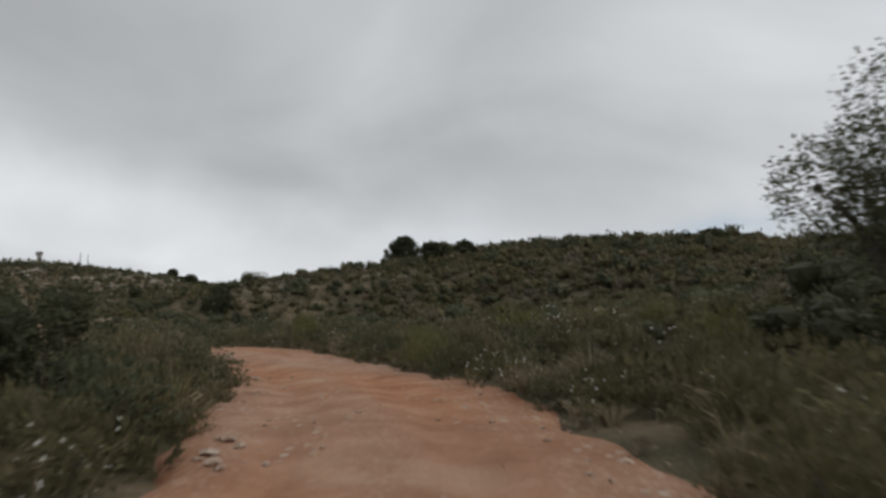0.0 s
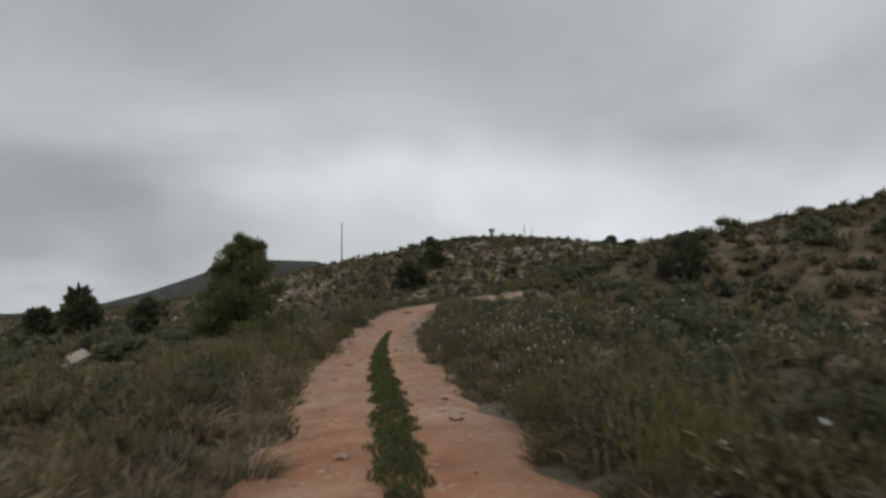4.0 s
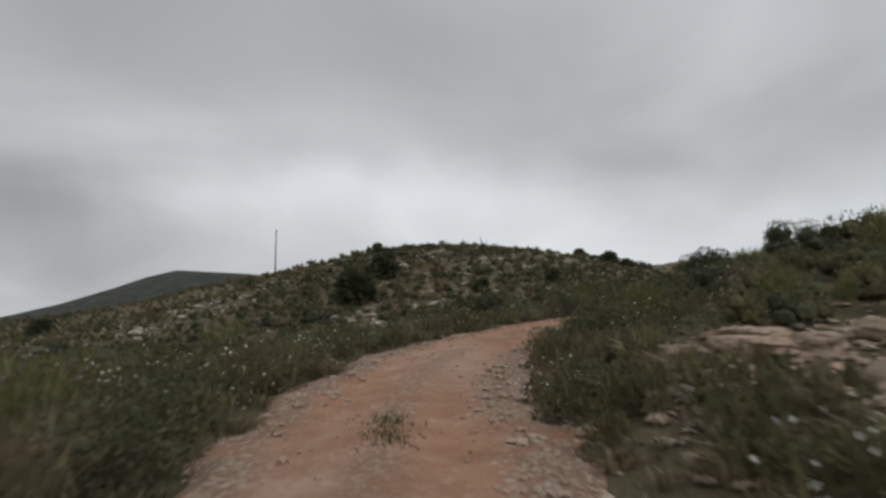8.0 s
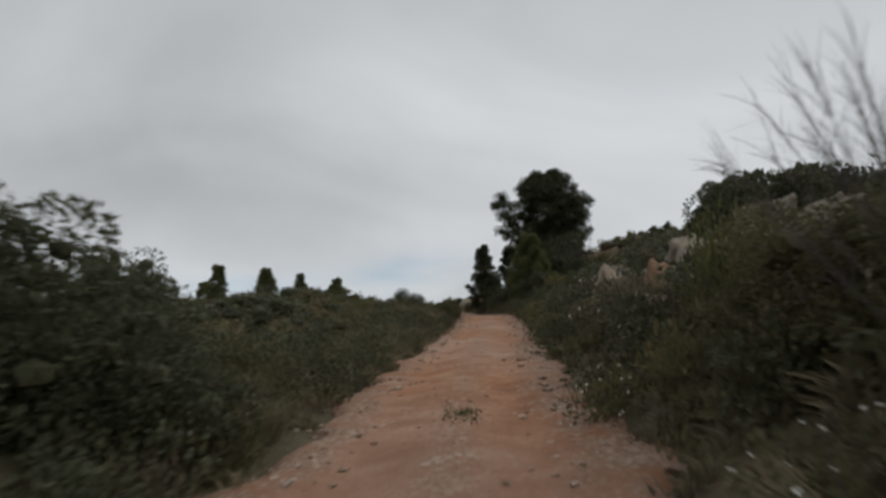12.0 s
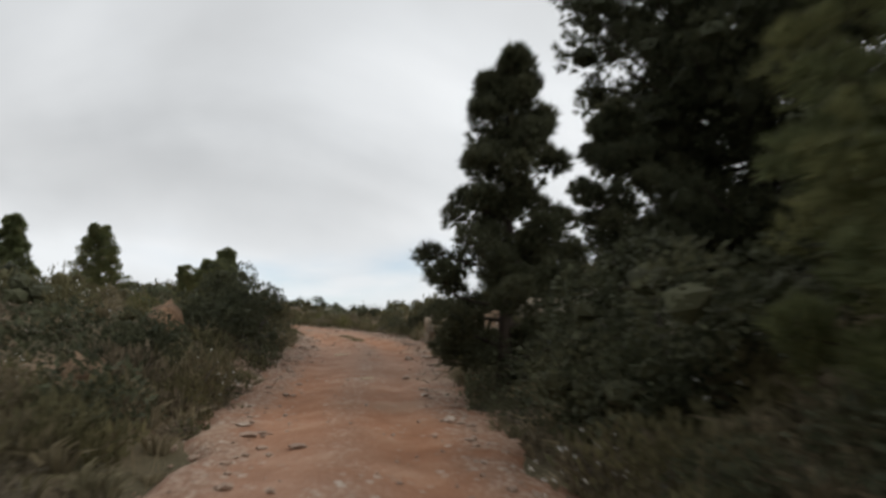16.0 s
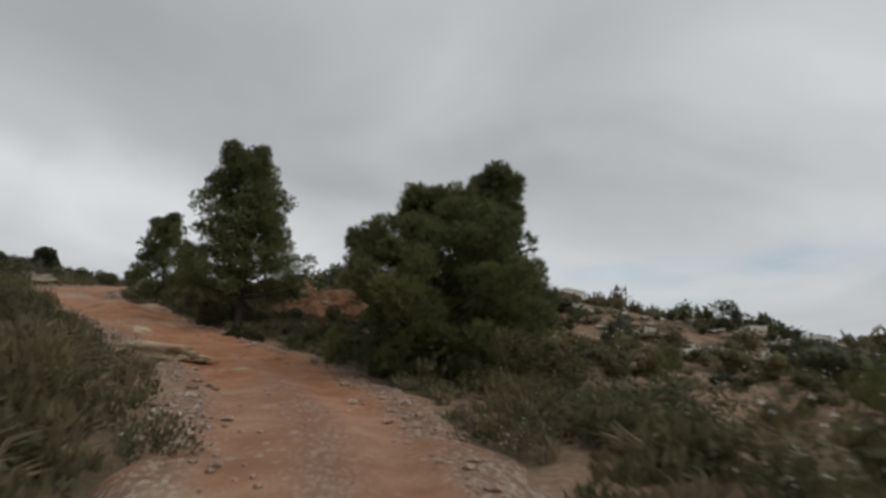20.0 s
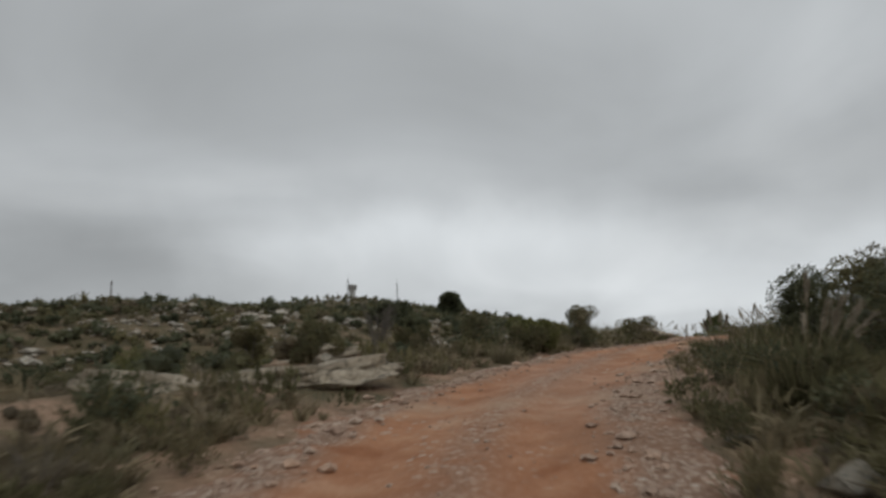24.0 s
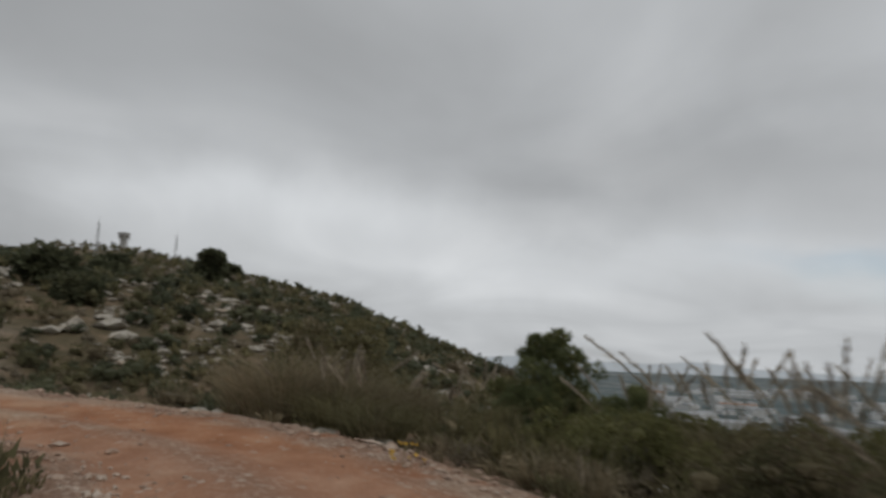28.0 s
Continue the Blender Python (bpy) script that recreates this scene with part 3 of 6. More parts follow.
def leaves(rng, at, axis, length, width, tri=False):
    """Small leaves at the places, along the axes: diamonds, or single triangles."""
    n = len(at)
    side = unit(np.cross(axis, rng.normal(size=(n, 3))))
    ln = (length * rng.uniform(0.6, 1.3, n))[:, None]
    wd = (width * rng.uniform(0.6, 1.3, n))[:, None]
    if tri:
        v = np.stack([at - side * wd * 0.5, at + side * wd * 0.5, at + axis * ln], 1)
        return v.reshape(-1, 3), np.arange(3 * n).reshape(n, 3)
    v = np.stack([at, at + axis * ln * 0.55 + side * wd * 0.5, at + axis * ln, at + axis * ln * 0.5 - side * wd * 0.5], 1)
    return v.reshape(-1, 3), np.arange(4 * n).reshape(n, 4)


def blades(rng, at, axis, length, width, droop=0.3):
    """Grass blades or needles: narrow, bent, two pieces each."""
    n = len(at)
    side = unit(np.cross(axis, rng.normal(size=(n, 3))))
    ln = (length * rng.uniform(0.6, 1.25, n))[:, None]
    w = width * 0.5
    flat = axis * np.array([1, 1, 0])
    mid = at + axis * ln * 0.55
    tip = at + axis * ln * 0.95 + unit(flat) * ln * droop * 0.45 - np.array([0, 0, 1]) * ln * droop * 0.35
    v = np.stack([at - side * w, at + side * w, mid - side * w * 0.8, mid + side * w * 0.8, tip], 1)
    k = np.arange(n)[:, None] * 5
    quad, tri = k + np.array([0, 1, 3, 2]), k + np.array([2, 3, 4])
    return v.reshape(-1, 3), quad, tri


ICO = bmesh.new()
bmesh.ops.create_icosphere(ICO, subdivisions=1, radius=1.0)
ICO.verts.ensure_lookup_table()
ICO_V, ICO_F = np.array([v.co[:] for v in ICO.verts]), np.array([[v.index for v in f.verts] for f in ICO.faces])
ICO.free()


def cores(rng, at, r):
    """The dense inside of leafy clumps: small uneven lumps that the outer leaves hide."""
    n = len(at)
    r = np.broadcast_to(np.asarray(r, float), (n,))
    v = at[:, None] + ICO_V[None] * r[:, None, None] * rng.uniform(0.7, 1.25, (n, len(ICO_V), 1)) * np.array([1, 1, 0.8])
    v[..., 2] = np.maximum(v[..., 2], 0.0)
    return v.reshape(-1, 3), (ICO_F[None] + len(ICO_V) * np.arange(n)[:, None, None]).reshape(-1, 3)


def tube(path, radii, sides=6):
    """A tapered tube along a path."""
    path, radii = np.asarray(path, float), np.asarray(radii, float)
    t = unit(np.gradient(path, axis=0))
    a = unit(np.cross(t, np.array([0.31, 0.17, 0.93]) + 0 * t))
    b = np.cross(t, a)
    ang = np.linspace(0, 2 * np.pi, sides, endpoint=False)
    v = path[:, None] + radii[:, None, None] * (a[:, None] * np.cos(ang)[None, :, None] + b[:, None] * np.sin(ang)[None, :, None])
    n = len(path)
    i, j = np.meshgrid(np.arange(n - 1), np.arange(sides), indexing="ij")
    f = np.stack([i * sides + j, i * sides + (j + 1) % sides, (i + 1) * sides + (j + 1) % sides, (i + 1) * sides + j], -1).reshape(-1, 4)
    return v.reshape(-1, 3), f


def shape_rock(name, rng, size, mat, blocky=0.35, sub=3):
    """A weathered boulder: a ball cut by planes and worn by noise; its foot lies a little below zero."""
    bm = bmesh.new()
    bmesh.ops.create_icosphere(bm, subdivisions=sub, radius=1.0)
    planes = [(Vector(rng.normal(size=3)).normalized(), rng.uniform(0.55, 0.85)) for _ in range(7)]
    shift = Vector(rng.uniform(-50, 50, 3))
    for v in bm.verts:
        for nrm, d in planes:
            over = v.co.dot(nrm) - d
            if over > 0:
                v.co -= nrm * over * (0.6 + blocky)
        q = v.co * 1.6 + shift
        ridge = 1 - abs(noise.noise(q * 1.9))
        v.co *= 0.90 + 0.30 * noise.noise(q) + 0.20 * ridge ** 3 + 0.14 * noise.noise(q * 3.7) + 0.08 * noise.noise(q * 8.3) + (0.05 * noise.noise(q * 17.0) if sub > 3 else 0.0)
        v.co.z += 0.075 * math.sin(v.co.z * 11 + 2 * noise.noise(q * 0.8))
    bmesh.ops.transform(bm, matrix=Matrix.Diagonal((size[0] / 2, size[1] / 2, size[2] * 0.62, 1)), verts=bm.verts)
    bmesh.ops.translate(bm, vec=(0, 0, size[2] * 0.36), verts=bm.verts)
    me = bpy.data.meshes.new(name)
    bm.to_mesh(me)
    bm.free()
    me.materials.append(mat)
    me.polygons.foreach_set("use_smooth", [sub > 2] * len(me.polygons))
    return me


# ---- ground ----
def lines(lo, hi, step, far, grow):
    mid = list(np.arange(lo, hi + 0.01, step))
    a, b, d = lo, hi, step
    left, right = [], []
    while b < far:
        d *= grow
        a, b = a - d, b + d
        left.append(a)
        right.append(b)
    return np.array(left[::-1] + mid + right)


def grid_faces(n, k):
    idx = np.arange(n * k).reshape(n, k)
    return np.stack([idx[:-1, :-1], idx[:-1, 1:], idx[1:, 1:], idx[1:, :-1]], -1).reshape(-1, 4)


def build_ground():
    xs, ys = lines(-70, 20, 0.7, 4600, 1.13), lines(-12, 238, 0.7, 4600, 1.13)
    x, y = np.meshgrid(xs, ys)
    z = ground_z(x, y)
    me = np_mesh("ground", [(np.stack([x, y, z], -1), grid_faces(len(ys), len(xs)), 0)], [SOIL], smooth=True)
    tagged(new("ground", me), "stony limestone hillside with thin herbs and bare earth", "ground", kind="structure")


def half_widths(run):
    """Half-widths of the bare track, to its left and right."""
    left = np.interp(run, [0, 24, 32, 38, 46, 56, 60, 80, 88, 98, 108, 125, 154, 161, 167, 173, 180, 188, 194, 200, 208, 213, 219, 230, 240, 250, 262, 275],
                     [1.4, 1.4, 1.2, 0.6, 0.5, 0.65, 0.75, 0.95, 1.1, 1.6, 1.7, 1.28, 1.36, 1.0, 1.2, 1.8, 1.3, 0.95, 0.8, 1.5, 1.8, 2.05, 2.0, 1.8, 1.6, 1.0, 1.3, 3.0])
    right = np.interp(run, [0, 22, 36, 47, 57, 80, 99, 124, 154, 173, 179, 189, 197, 205, 214, 226, 238, 246, 254, 262, 275], [1.9, 1.85, 1.6, 1.6, 1.5, 1.6, 1.7, 1.5, 1.53, 1.55, 1.8, 1.45, 1.55, 1.8, 1.8, 1.7, 2.0, 1.7, 2.3, 2.4, 3.0])
    return left, right


R_RUN, R_MID = smooth_line(TRACK + [(-56, 216.5, 18.9), (-66, 213, 19.4)], 0.3)
R_AHEAD = np.gradient(R_MID[:, :2], axis=0)
R_AHEAD /= np.linalg.norm(R_AHEAD, axis=1, keepdims=True)
R_RIGHT = np.stack([R_AHEAD[:, 1], -R_AHEAD[:, 0]], -1)


def track_profile(run, off):
    """Height of the track's surface over its middle line: two ruts, a low middle ridge, washed-out humps."""
    ruts = -0.055 * (np.exp(-((np.abs(off) - 0.75) / 0.28) ** 2)) + 0.02 * np.exp(-(off / 0.3) ** 2)
    uneven = 0.005 * np.sin(run * 0.37 + 1.1 * np.sin(off * 1.3)) * np.sin(off * 1.7 + run * 0.11) + 0.003 * np.sin(run * 2.3 + off * 2.0 + np.sin(run * 0.7)) * np.sin(off * 4.3 - run * 1.1)
    crest = np.exp(-((run - 217.2) / 2.1) ** 2) * (np.exp(-((off - 0.55) / 0.62) ** 2) + 0.75 * np.exp(-((off - 1.75) / 0.45) ** 2))
    knoll = 0.12 * np.exp(-((run - 241) / 1.2) ** 2 - ((off - 0.9) / 0.6) ** 2)
    return ruts + uneven + 0.36 * crest + knoll


RED_RUN = (202, 221)


def build_track():
    u = np.linspace(-1, 1, 35)
    left, right = half_widths(R_RUN)
    wob = 0.16 * np.sin(R_RUN * 1.7 + 2 * np.sin(R_RUN * 0.43)) + 0.10 * np.sin(R_RUN * 4.3 + 1.0)
    wob2 = 0.16 * np.sin(R_RUN * 1.45 + 2 * np.sin(R_RUN * 0.37) + 2) + 0.10 * np.sin(R_RUN * 3.7 + 3.0)
    off = np.where(u[None] < 0, u[None] * (left + 0.45 + wob)[:, None], u[None] * (right + 0.45 + wob2)[:, None])
    x = R_MID[:, None, 0] + R_RIGHT[:, None, 0] * off
    y = R_MID[:, None, 1] + R_RIGHT[:, None, 1] * off
    run = R_RUN[:, None] + 0 * off
    edge = np.clip((np.abs(u)[None] - 0.80) / 0.20, 0, 1)
    z = R_MID[:, None, 2] + track_profile(run, off) * (1 - edge)
    ground = ground_z(x, y)
    z = z * (1 - edge) + (ground - 0.10) * edge + 0.05 * edge * (1 - edge) * 4
    me = np_mesh("track", [(np.stack([x, y, z], -1), grid_faces(*x.shape), 0)], [DIRT], smooth=True)
    red = np.interp(run, [0, 14, 30, 60, 95, 112, 130, 160, 185, 198, 205, 225, 240, 270], [.9, .85, .75, .55, .35, .5, .7, .6, .6, .85, 1, .9, .9, .9])
    wet = np.interp(run, [RED_RUN[0], RED_RUN[0] + 3, RED_RUN[1] - 3, RED_RUN[1]], [0, 1, 1, 0])
    red = np.clip(red + 0.25 * np.sin(run * 0.5 + off) + 0.6 * wet * (off > -0.5), 0, 1)
    gravel = np.clip(0.12 + 1.0 * np.clip((np.abs(u)[None] - 0.48) / 0.2, 0, 1) + 0.6 * np.exp(-((off - 0.1) / 0.28) ** 2), 0, 1) * np.interp(run, [0, 20, 60, 75, 105, 130, 165, 180, 200, 270], [.5, .3, .3, .9, 1, .6, .6, 1, .9, .9])
    gravel = gravel * (1 - 0.85 * wet * np.clip((off + 0.7) / 0.4, 0, 1) * (u[None] < 0.8))
    cap = np.exp(-((run - 218.0 - 0.5 * np.sin(off * 3)) / 1.0) ** 2) * np.clip(1.6 - np.abs(off - 1.0) * 1.3, 0, 1) + 0.8 * np.exp(-((run - 241.3) / 0.7) ** 2 - ((off - 0.9) / 0.5) ** 2)
    for key, val in (("red_earth", red), ("gravel", gravel), ("bedrock", np.clip(cap, 0, 1))):
        a = me.attributes.new(key, "FLOAT", "POINT")
        a.data.foreach_set("value", val.ravel().astype(np.float32))
    return tagged(new("road", me), "reddish dirt track with gravelly edges and two worn wheel ruts", "road", kind="structure")


def on_track(run, off):
    """World places at distances along the track and offsets to its right."""
    x, y = np.interp(run, R_RUN, R_MID[:, 0]), np.interp(run, R_RUN, R_MID[:, 1])
    rx, ry = np.interp(run, R_RUN, R_RIGHT[:, 0]), np.interp(run, R_RUN, R_RIGHT[:, 1])
    return x + rx * off, y + ry * off


def track_z(run, off):
    return np.interp(run, R_RUN, R_MID[:, 2]) + track_profile(run, off)


build_ground()
road = build_track()


# ---- trees ----
def pine_tree(seed, x, y, height, width, label, clumps=60, low=0.18, shape="cone", tufts=46, leaf=PINE_LEAF, tuft=0.16, lean=(0, 0), name="pine_tree", clump_r=0.13, sink=0.15, core=0.32):
    """A pine: bent trunk, limbs that bear clumps of needle tufts, with gaps between them."""
    rng = np.random.default_rng(seed)
    root = new(name)
    root.location = (x, y, gz(x, y) - sink)
    hh = np.linspace(0, 0.96, 12)
    bend = np.stack([np.sin(hh * 3 + seed) * 0.03 * height + lean[0] * hh ** 1.5, np.cos(hh * 2.3 + seed * 2) * 0.03 * height + lean[1] * hh ** 1.5, hh * height], -1)
    bend[:, :2] -= bend[0, :2]
    r0 = 0.019 * height + 0.025
    part("trunk", np_mesh("trunk", [(*tube(bend, r0 * (1 - hh * 0.9), 10), 0)], [PINE_BARK], True), root)
    # limbs in loose tiers; each bears several puffs of needles on its outer half, and the gaps between the limbs stay open
    rad = clump_r * (0.55 * width + 0.45 * height * 0.6)
    each = 4
    at, norm, size = [], [], []

    def reach_at(q, ang):
        if shape == "cone":
            lim = (1 - q) ** 0.58 * (0.62 + 0.38 * min(1, q / 0.15)) + 0.04
        elif shape == "round":
            lim = math.sqrt(max(0.03, 1 - (2 * q - 0.9) ** 2))
        else:
            lim = min(1.0, 0.55 + 0.9 * q) * math.sqrt(max(0.03, 1 - max(0, (q - 0.55) / 0.45) ** 2.4))
        return width / 2 * lim * (1 + 0.07 * math.sin(2 * ang + seed) + 0.12 * math.sin(3 * ang + 5 * q + 2 * seed))

    count = max(7, clumps // each)
    for k in range(count):
        q = ((k + rng.uniform(0.1, 0.9)) / count) ** 0.9
        ang = 2.4 * k + rng.uniform(-0.5, 0.5)
        length = max(0.12 * width, (reach_at(q, ang) - 0.45 * rad) * rng.uniform(0.74, 1.08))
        h = low + q * (0.985 - low)
        climb = 0.10 + 0.75 * q + rng.uniform(-0.1, 0.15)
        foot = max(0.5 * low, h - climb * length / height * 0.9)
        s = np.array([np.interp(foot, hh, bend[:, i]) for i in range(3)])
        way = np.array([math.cos(ang), math.sin(ang), 0])
        u = np.linspace(0, 1, 7)[:, None]
        path = s + way * length * u + np.array([0, 0, 1.0]) * ((h - foot) * height) * u ** (1.5 - 0.6 * q) + rng.normal(size=3) * 0.05 * length * np.sin(u * 3.1)
        part("limb", np_mesh("limb", [(*tube(path, np.interp(u[:, 0], [0, 1], [r0 * (0.26 - 0.12 * q), r0 * 0.06]), 6), 0)], [PINE_BARK], True), root)
        for j in range(each):
            w = 1.0 if j == 0 else rng.uniform(0.35, 1.0)
            c = np.array([np.interp(w, u[:, 0], path[:, i]) for i in range(3)])
            c = c + np.cross(way, [0, 0, 1.0]) * rng.normal() * 0.16 * length * (1.3 - 0.5 * w) + np.array([0, 0, rng.uniform(-0.12, 0.16) * length])
            at.append(c)
            norm.append(way + np.array([0, 0, 0.5]))
            size.append(rng.uniform(0.7, 1.15) * (1.12 - 0.3 * w))
    if shape == "cone":
        # the leading shoot
        for up in (0.93, 1.0):
            at.append(bend[-1] * np.array([1, 1, up]))
            norm.append(np.array([0, 0, 1.0]))
            size.append(0.75 if up < 1 else 0.5)
    at, norm, size = np.array(at), unit(np.array(norm)), np.array(size)
    # needle tufts all over each puff, pointing outwards and up
    n = len(at) * tufts
    d = unit(rng.normal(size=(n, 3)) + np.array([0, 0, 0.25]))
    place = np.repeat(at, tufts, 0) + d * (rad * rng.uniform(0.3, 1.0, n) ** 0.6 * np.repeat(size, tufts))[:, None] * np.array([1.05, 1.05, 0.82])
    place[:, 2] = np.maximum(place[:, 2], 0.12)
    axis = unit(d * 0.8 + np.repeat(norm, tufts, 0) * 0.3 + np.array([0, 0, 0.55]))
    k = 15
    spread = unit(np.repeat(axis, k, 0) + rng.normal(size=(n * k, 3)) * 0.42)
    v, f = leaves(rng, np.repeat(place, k, 0), spread, tuft * 1.0, tuft * 0.135, True)
    tint = np.repeat(np.clip(0.5 + 0.22 * rng.normal(size=len(at)), 0.02, 0.98), tufts * k * 3)
    # the twiggy inside of each puff, which the needles hide
    cv, cf = cores(rng, at, core * rad * size)
    tint = np.concatenate([tint, np.full(len(cv), 0.3)])
    part("crown", np_mesh("crown", [(v, f, 0), (cv, cf, 0)], [leaf], tints=tint), root)
    return tagged(root, label, "tree")


def leafy_tree(seed, x, y, height, width, label, name, leaf=DARK_LEAF, lobes=26, per=260, size=0.085, low=0.12, trunk=True, sink=0.1, open_=0.0, category="tree", core=0.40):
    """A broad evergreen tree or large bush: several stems and leafy lobes with an uneven outline."""
    rng = np.random.default_rng(seed)
    root = new(name)
    root.location = (x, y, gz(x, y) - sink)
    at = []
    for _ in range(lobes):
        h = rng.uniform(low, 0.93)
        lim = math.sqrt(max(0.05, 1 - ((h - 0.45) / 0.62) ** 2))
        ang, q = rng.uniform(0, 2 * np.pi), math.sqrt(rng.uniform(0.05, 1))
        rad = width / 2 * 0.84 * lim * q * (1 + 0.22 * math.sin(2 * ang + seed))
        at.append((rad * math.cos(ang), rad * math.sin(ang), h * height))
    at = np.array(at)
    for i in range(min(9, len(at))):
        u = np.linspace(0, 1, 6)[:, None]
        s = np.array([rng.normal() * 0.03 * width, rng.normal() * 0.03 * width, 0])
        path = s + (at[i] - s) * u + np.array([0, 0, 0.12 * height]) * np.sin(u * np.pi)
        part("stem", np_mesh("stem", [(*tube(path, np.interp(u[:, 0], [0, 1], [0.016 * height + 0.01, 0.006]), 6), 0)], [TWIG], True), root)
    r = 0.19 * (0.5 * width + 0.5 * height) * rng.uniform(0.7, 1.25, lobes)
    per = int(per * 1.35)
    n = lobes * per
    d = unit(rng.normal(size=(n, 3)))
    place = np.repeat(at, per, 0) + d * (np.repeat(r, per) * rng.uniform(0.35, 1.0, n) ** (0.4 + open_))[:, None]
    place[:, 2] = np.maximum(place[:, 2], 0.03)
    axis = unit(d + rng.normal(size=(n, 3)) * 0.6 + np.array([0, 0, 0.3]))
    v, f = leaves(rng, place, axis, size * 1.15, size * 0.72)
    tint = np.repeat(np.clip(0.5 + 0.2 * rng.normal(size=lobes), 0.02, 0.98), per * 4)
    # the dense twiggy inside of the lobes
    cv, cf = cores(rng, at, (0.10 if open_ else core) * r)
    tint = np.concatenate([tint, np.full(len(cv), 0.3)])
    part("crown", np_mesh("crown", [(v, f, 0), (cv, cf, 0)], [leaf], tints=tint), root)
    return tagged(root, label, category)


pine_tree(11, -8.1, 132.9, 10.3, 7.7, "tall dense Aleppo pine with a broad domed crown above the track", 400, 0.10, "dome", 84, DARK_LEAF, 0.18, clump_r=0.105, core=0.5)
pine_tree(12, -15.1, 131.3, 5.1, 2.9, "slim open young pine at the edge of the track", 172, 0.10, "cone", 62, DARK_LEAF, 0.115, clump_r=0.085, core=0.3)
pine_tree(68, -12.2, 132.4, 4.6, 2.8, "young pine in the shade of a tall one", 120, 0.06, "cone", 60, DARK_LEAF, 0.12, clump_r=0.10)
pine_tree(13, -22.0, 175.3, 5.9, 4.5, "bushy Aleppo pine with sky showing between its branches", 340, 0.20, "cone", 74, PINE_LEAF, 0.10, clump_r=0.085, core=0.25)
pine_tree(14, -28.4, 182.9, 3.9, 3.5, "young pine beside the red earth bank", 108, 0.08, "cone", 60, PINE_LEAF, 0.14, clump_r=0.12)
pine_tree(15, -15.0, 167.8, 3.8, 4.2, "rounded bushy pine with yellowish new growth", 280, 0.03, "round", 74, PINE_LEAF, 0.12, clump_r=0.10, core=0.14)
pine_tree(16, -14.1, 170.9, 4.6, 3.2, "pointed young pine growing in a clump", 180, 0.04, "cone", 70, PINE_LEAF, 0.13, clump_r=0.12, core=0.16)
pine_tree(17, -34.6, 46.4, 4.5, 5.0, "dark spreading pine bush among dry grass", 180, 0.02, "cone", 50, PINE_LEAF, 0.16, clump_r=0.12)
pine_tree(18, -37.4, 47.6, 2.6, 3.2, "low pine bush at the foot of a larger one", 90, 0.03, "round", 50, PINE_LEAF, 0.15, clump_r=0.15)
leafy_tree(19, -38.3, 140.4, 5.2, 6.6, "dark rounded holm oak standing in the scrub", "holm_oak", DARK_LEAF, 30, 360, 0.17)
leafy_tree(62, -38.95, 99.4, 2.7, 2.3, "dark leafy bush in the downhill scrub", "lentisk_bush", DARK_LEAF, 20, 360, 0.06, category="bush")
leafy_tree(63, -39.2, 94.3, 1.9, 2.2, "dark leafy bush in the downhill scrub", "lentisk_bush", DARK_LEAF, 20, 360, 0.06, category="bush")
leafy_tree(20, -40.2, 94.6, 2.7, 2.5, "dark leafy tree close beside the track", "wild_olive_tree", DARK_LEAF, 38, 500, 0.065, core=0.25)
leafy_tree(21, -38.6, 96.6, 1.6, 1.7, "dark green bush on the downhill verge", "lentisk_bush", DARK_LEAF, 16, 360, 0.045, category="bush")
leafy_tree(22, 5.0, 7.1, 3.2, 2.1, "dark open-branched bush tree leaning over the verge", "wild_olive_tree", DARK_LEAF, 26, 520, 0.05, open_=0.3)
leafy_tree(23, -4.6, 7.6, 1.6, 2.0, "dense dark bush on the verge of the bend", "lentisk_bush", DARK_LEAF, 20, 360, 0.055, category="bush")
leafy_tree(24, -7.3, 144.1, 3.3, 2.9, "grey-green juniper on top of a rock outcrop", "juniper_tree", DARK_LEAF, 44, 760, 0.060, core=0.12)
for n, (bx, by, bh, bw) in enumerate([(-10.35, 145.3, 0.75, 1.1), (-10.0, 144.8, 0.8, 1.05), (-9.5, 145.6, 1.0, 1.5), (-10.4, 144.2, 0.4, 0.6)]):
    leafy_tree(260 + n, bx, by, bh, bw, "dark leafy bush crowding a large boulder", "lentisk_bush", BUSH_LEAF if n == 3 else DARK_LEAF, 18, 360, 0.045, category="bush", core=0.2)
leafy_tree(68, -7.0, 139.8, 0.8, 1.2, "small dark bush between broken rocks", "kermes_oak_bush", DARK_LEAF, 14, 260, 0.045, category="bush")
leafy_tree(69, -7.9, 142.8, 0.7, 1.0, "small olive-green bush between broken rocks", "rosemary_bush", BUSH_LEAF, 14, 260, 0.045, category="bush")
leafy_tree(25, -2.9, 142.6, 2.6, 4.4, "spreading dark juniper on the skyline of the bank", "juniper_tree", DARK_LEAF, 34, 420, 0.10)
leafy_tree(26, -23.6, 101.5, 1.7, 2.9, "dark evergreen bush on the rocky bank", "lentisk_bush", DARK_LEAF, 20, 360, 0.08, category="bush")
leafy_tree(27, -24.2, 98.4, 1.3, 2.6, "dark evergreen bush on the rocky bank", "lentisk_bush", DARK_LEAF, 20, 360, 0.08, category="bush")
for n, (bx, by, bh, bw) in enumerate([(-33.9, 91.5, 1.5, 1.7), (-33.4, 92.5, 1.3, 1.5), (-34.1, 90.2, 1.5, 1.6)]):
    leafy_tree(250 + n, bx, by, bh, bw, "rough green bush on the steep bank beside the track", "broom_bush", BUSH_LEAF, 20, 340, 0.045, category="bush")
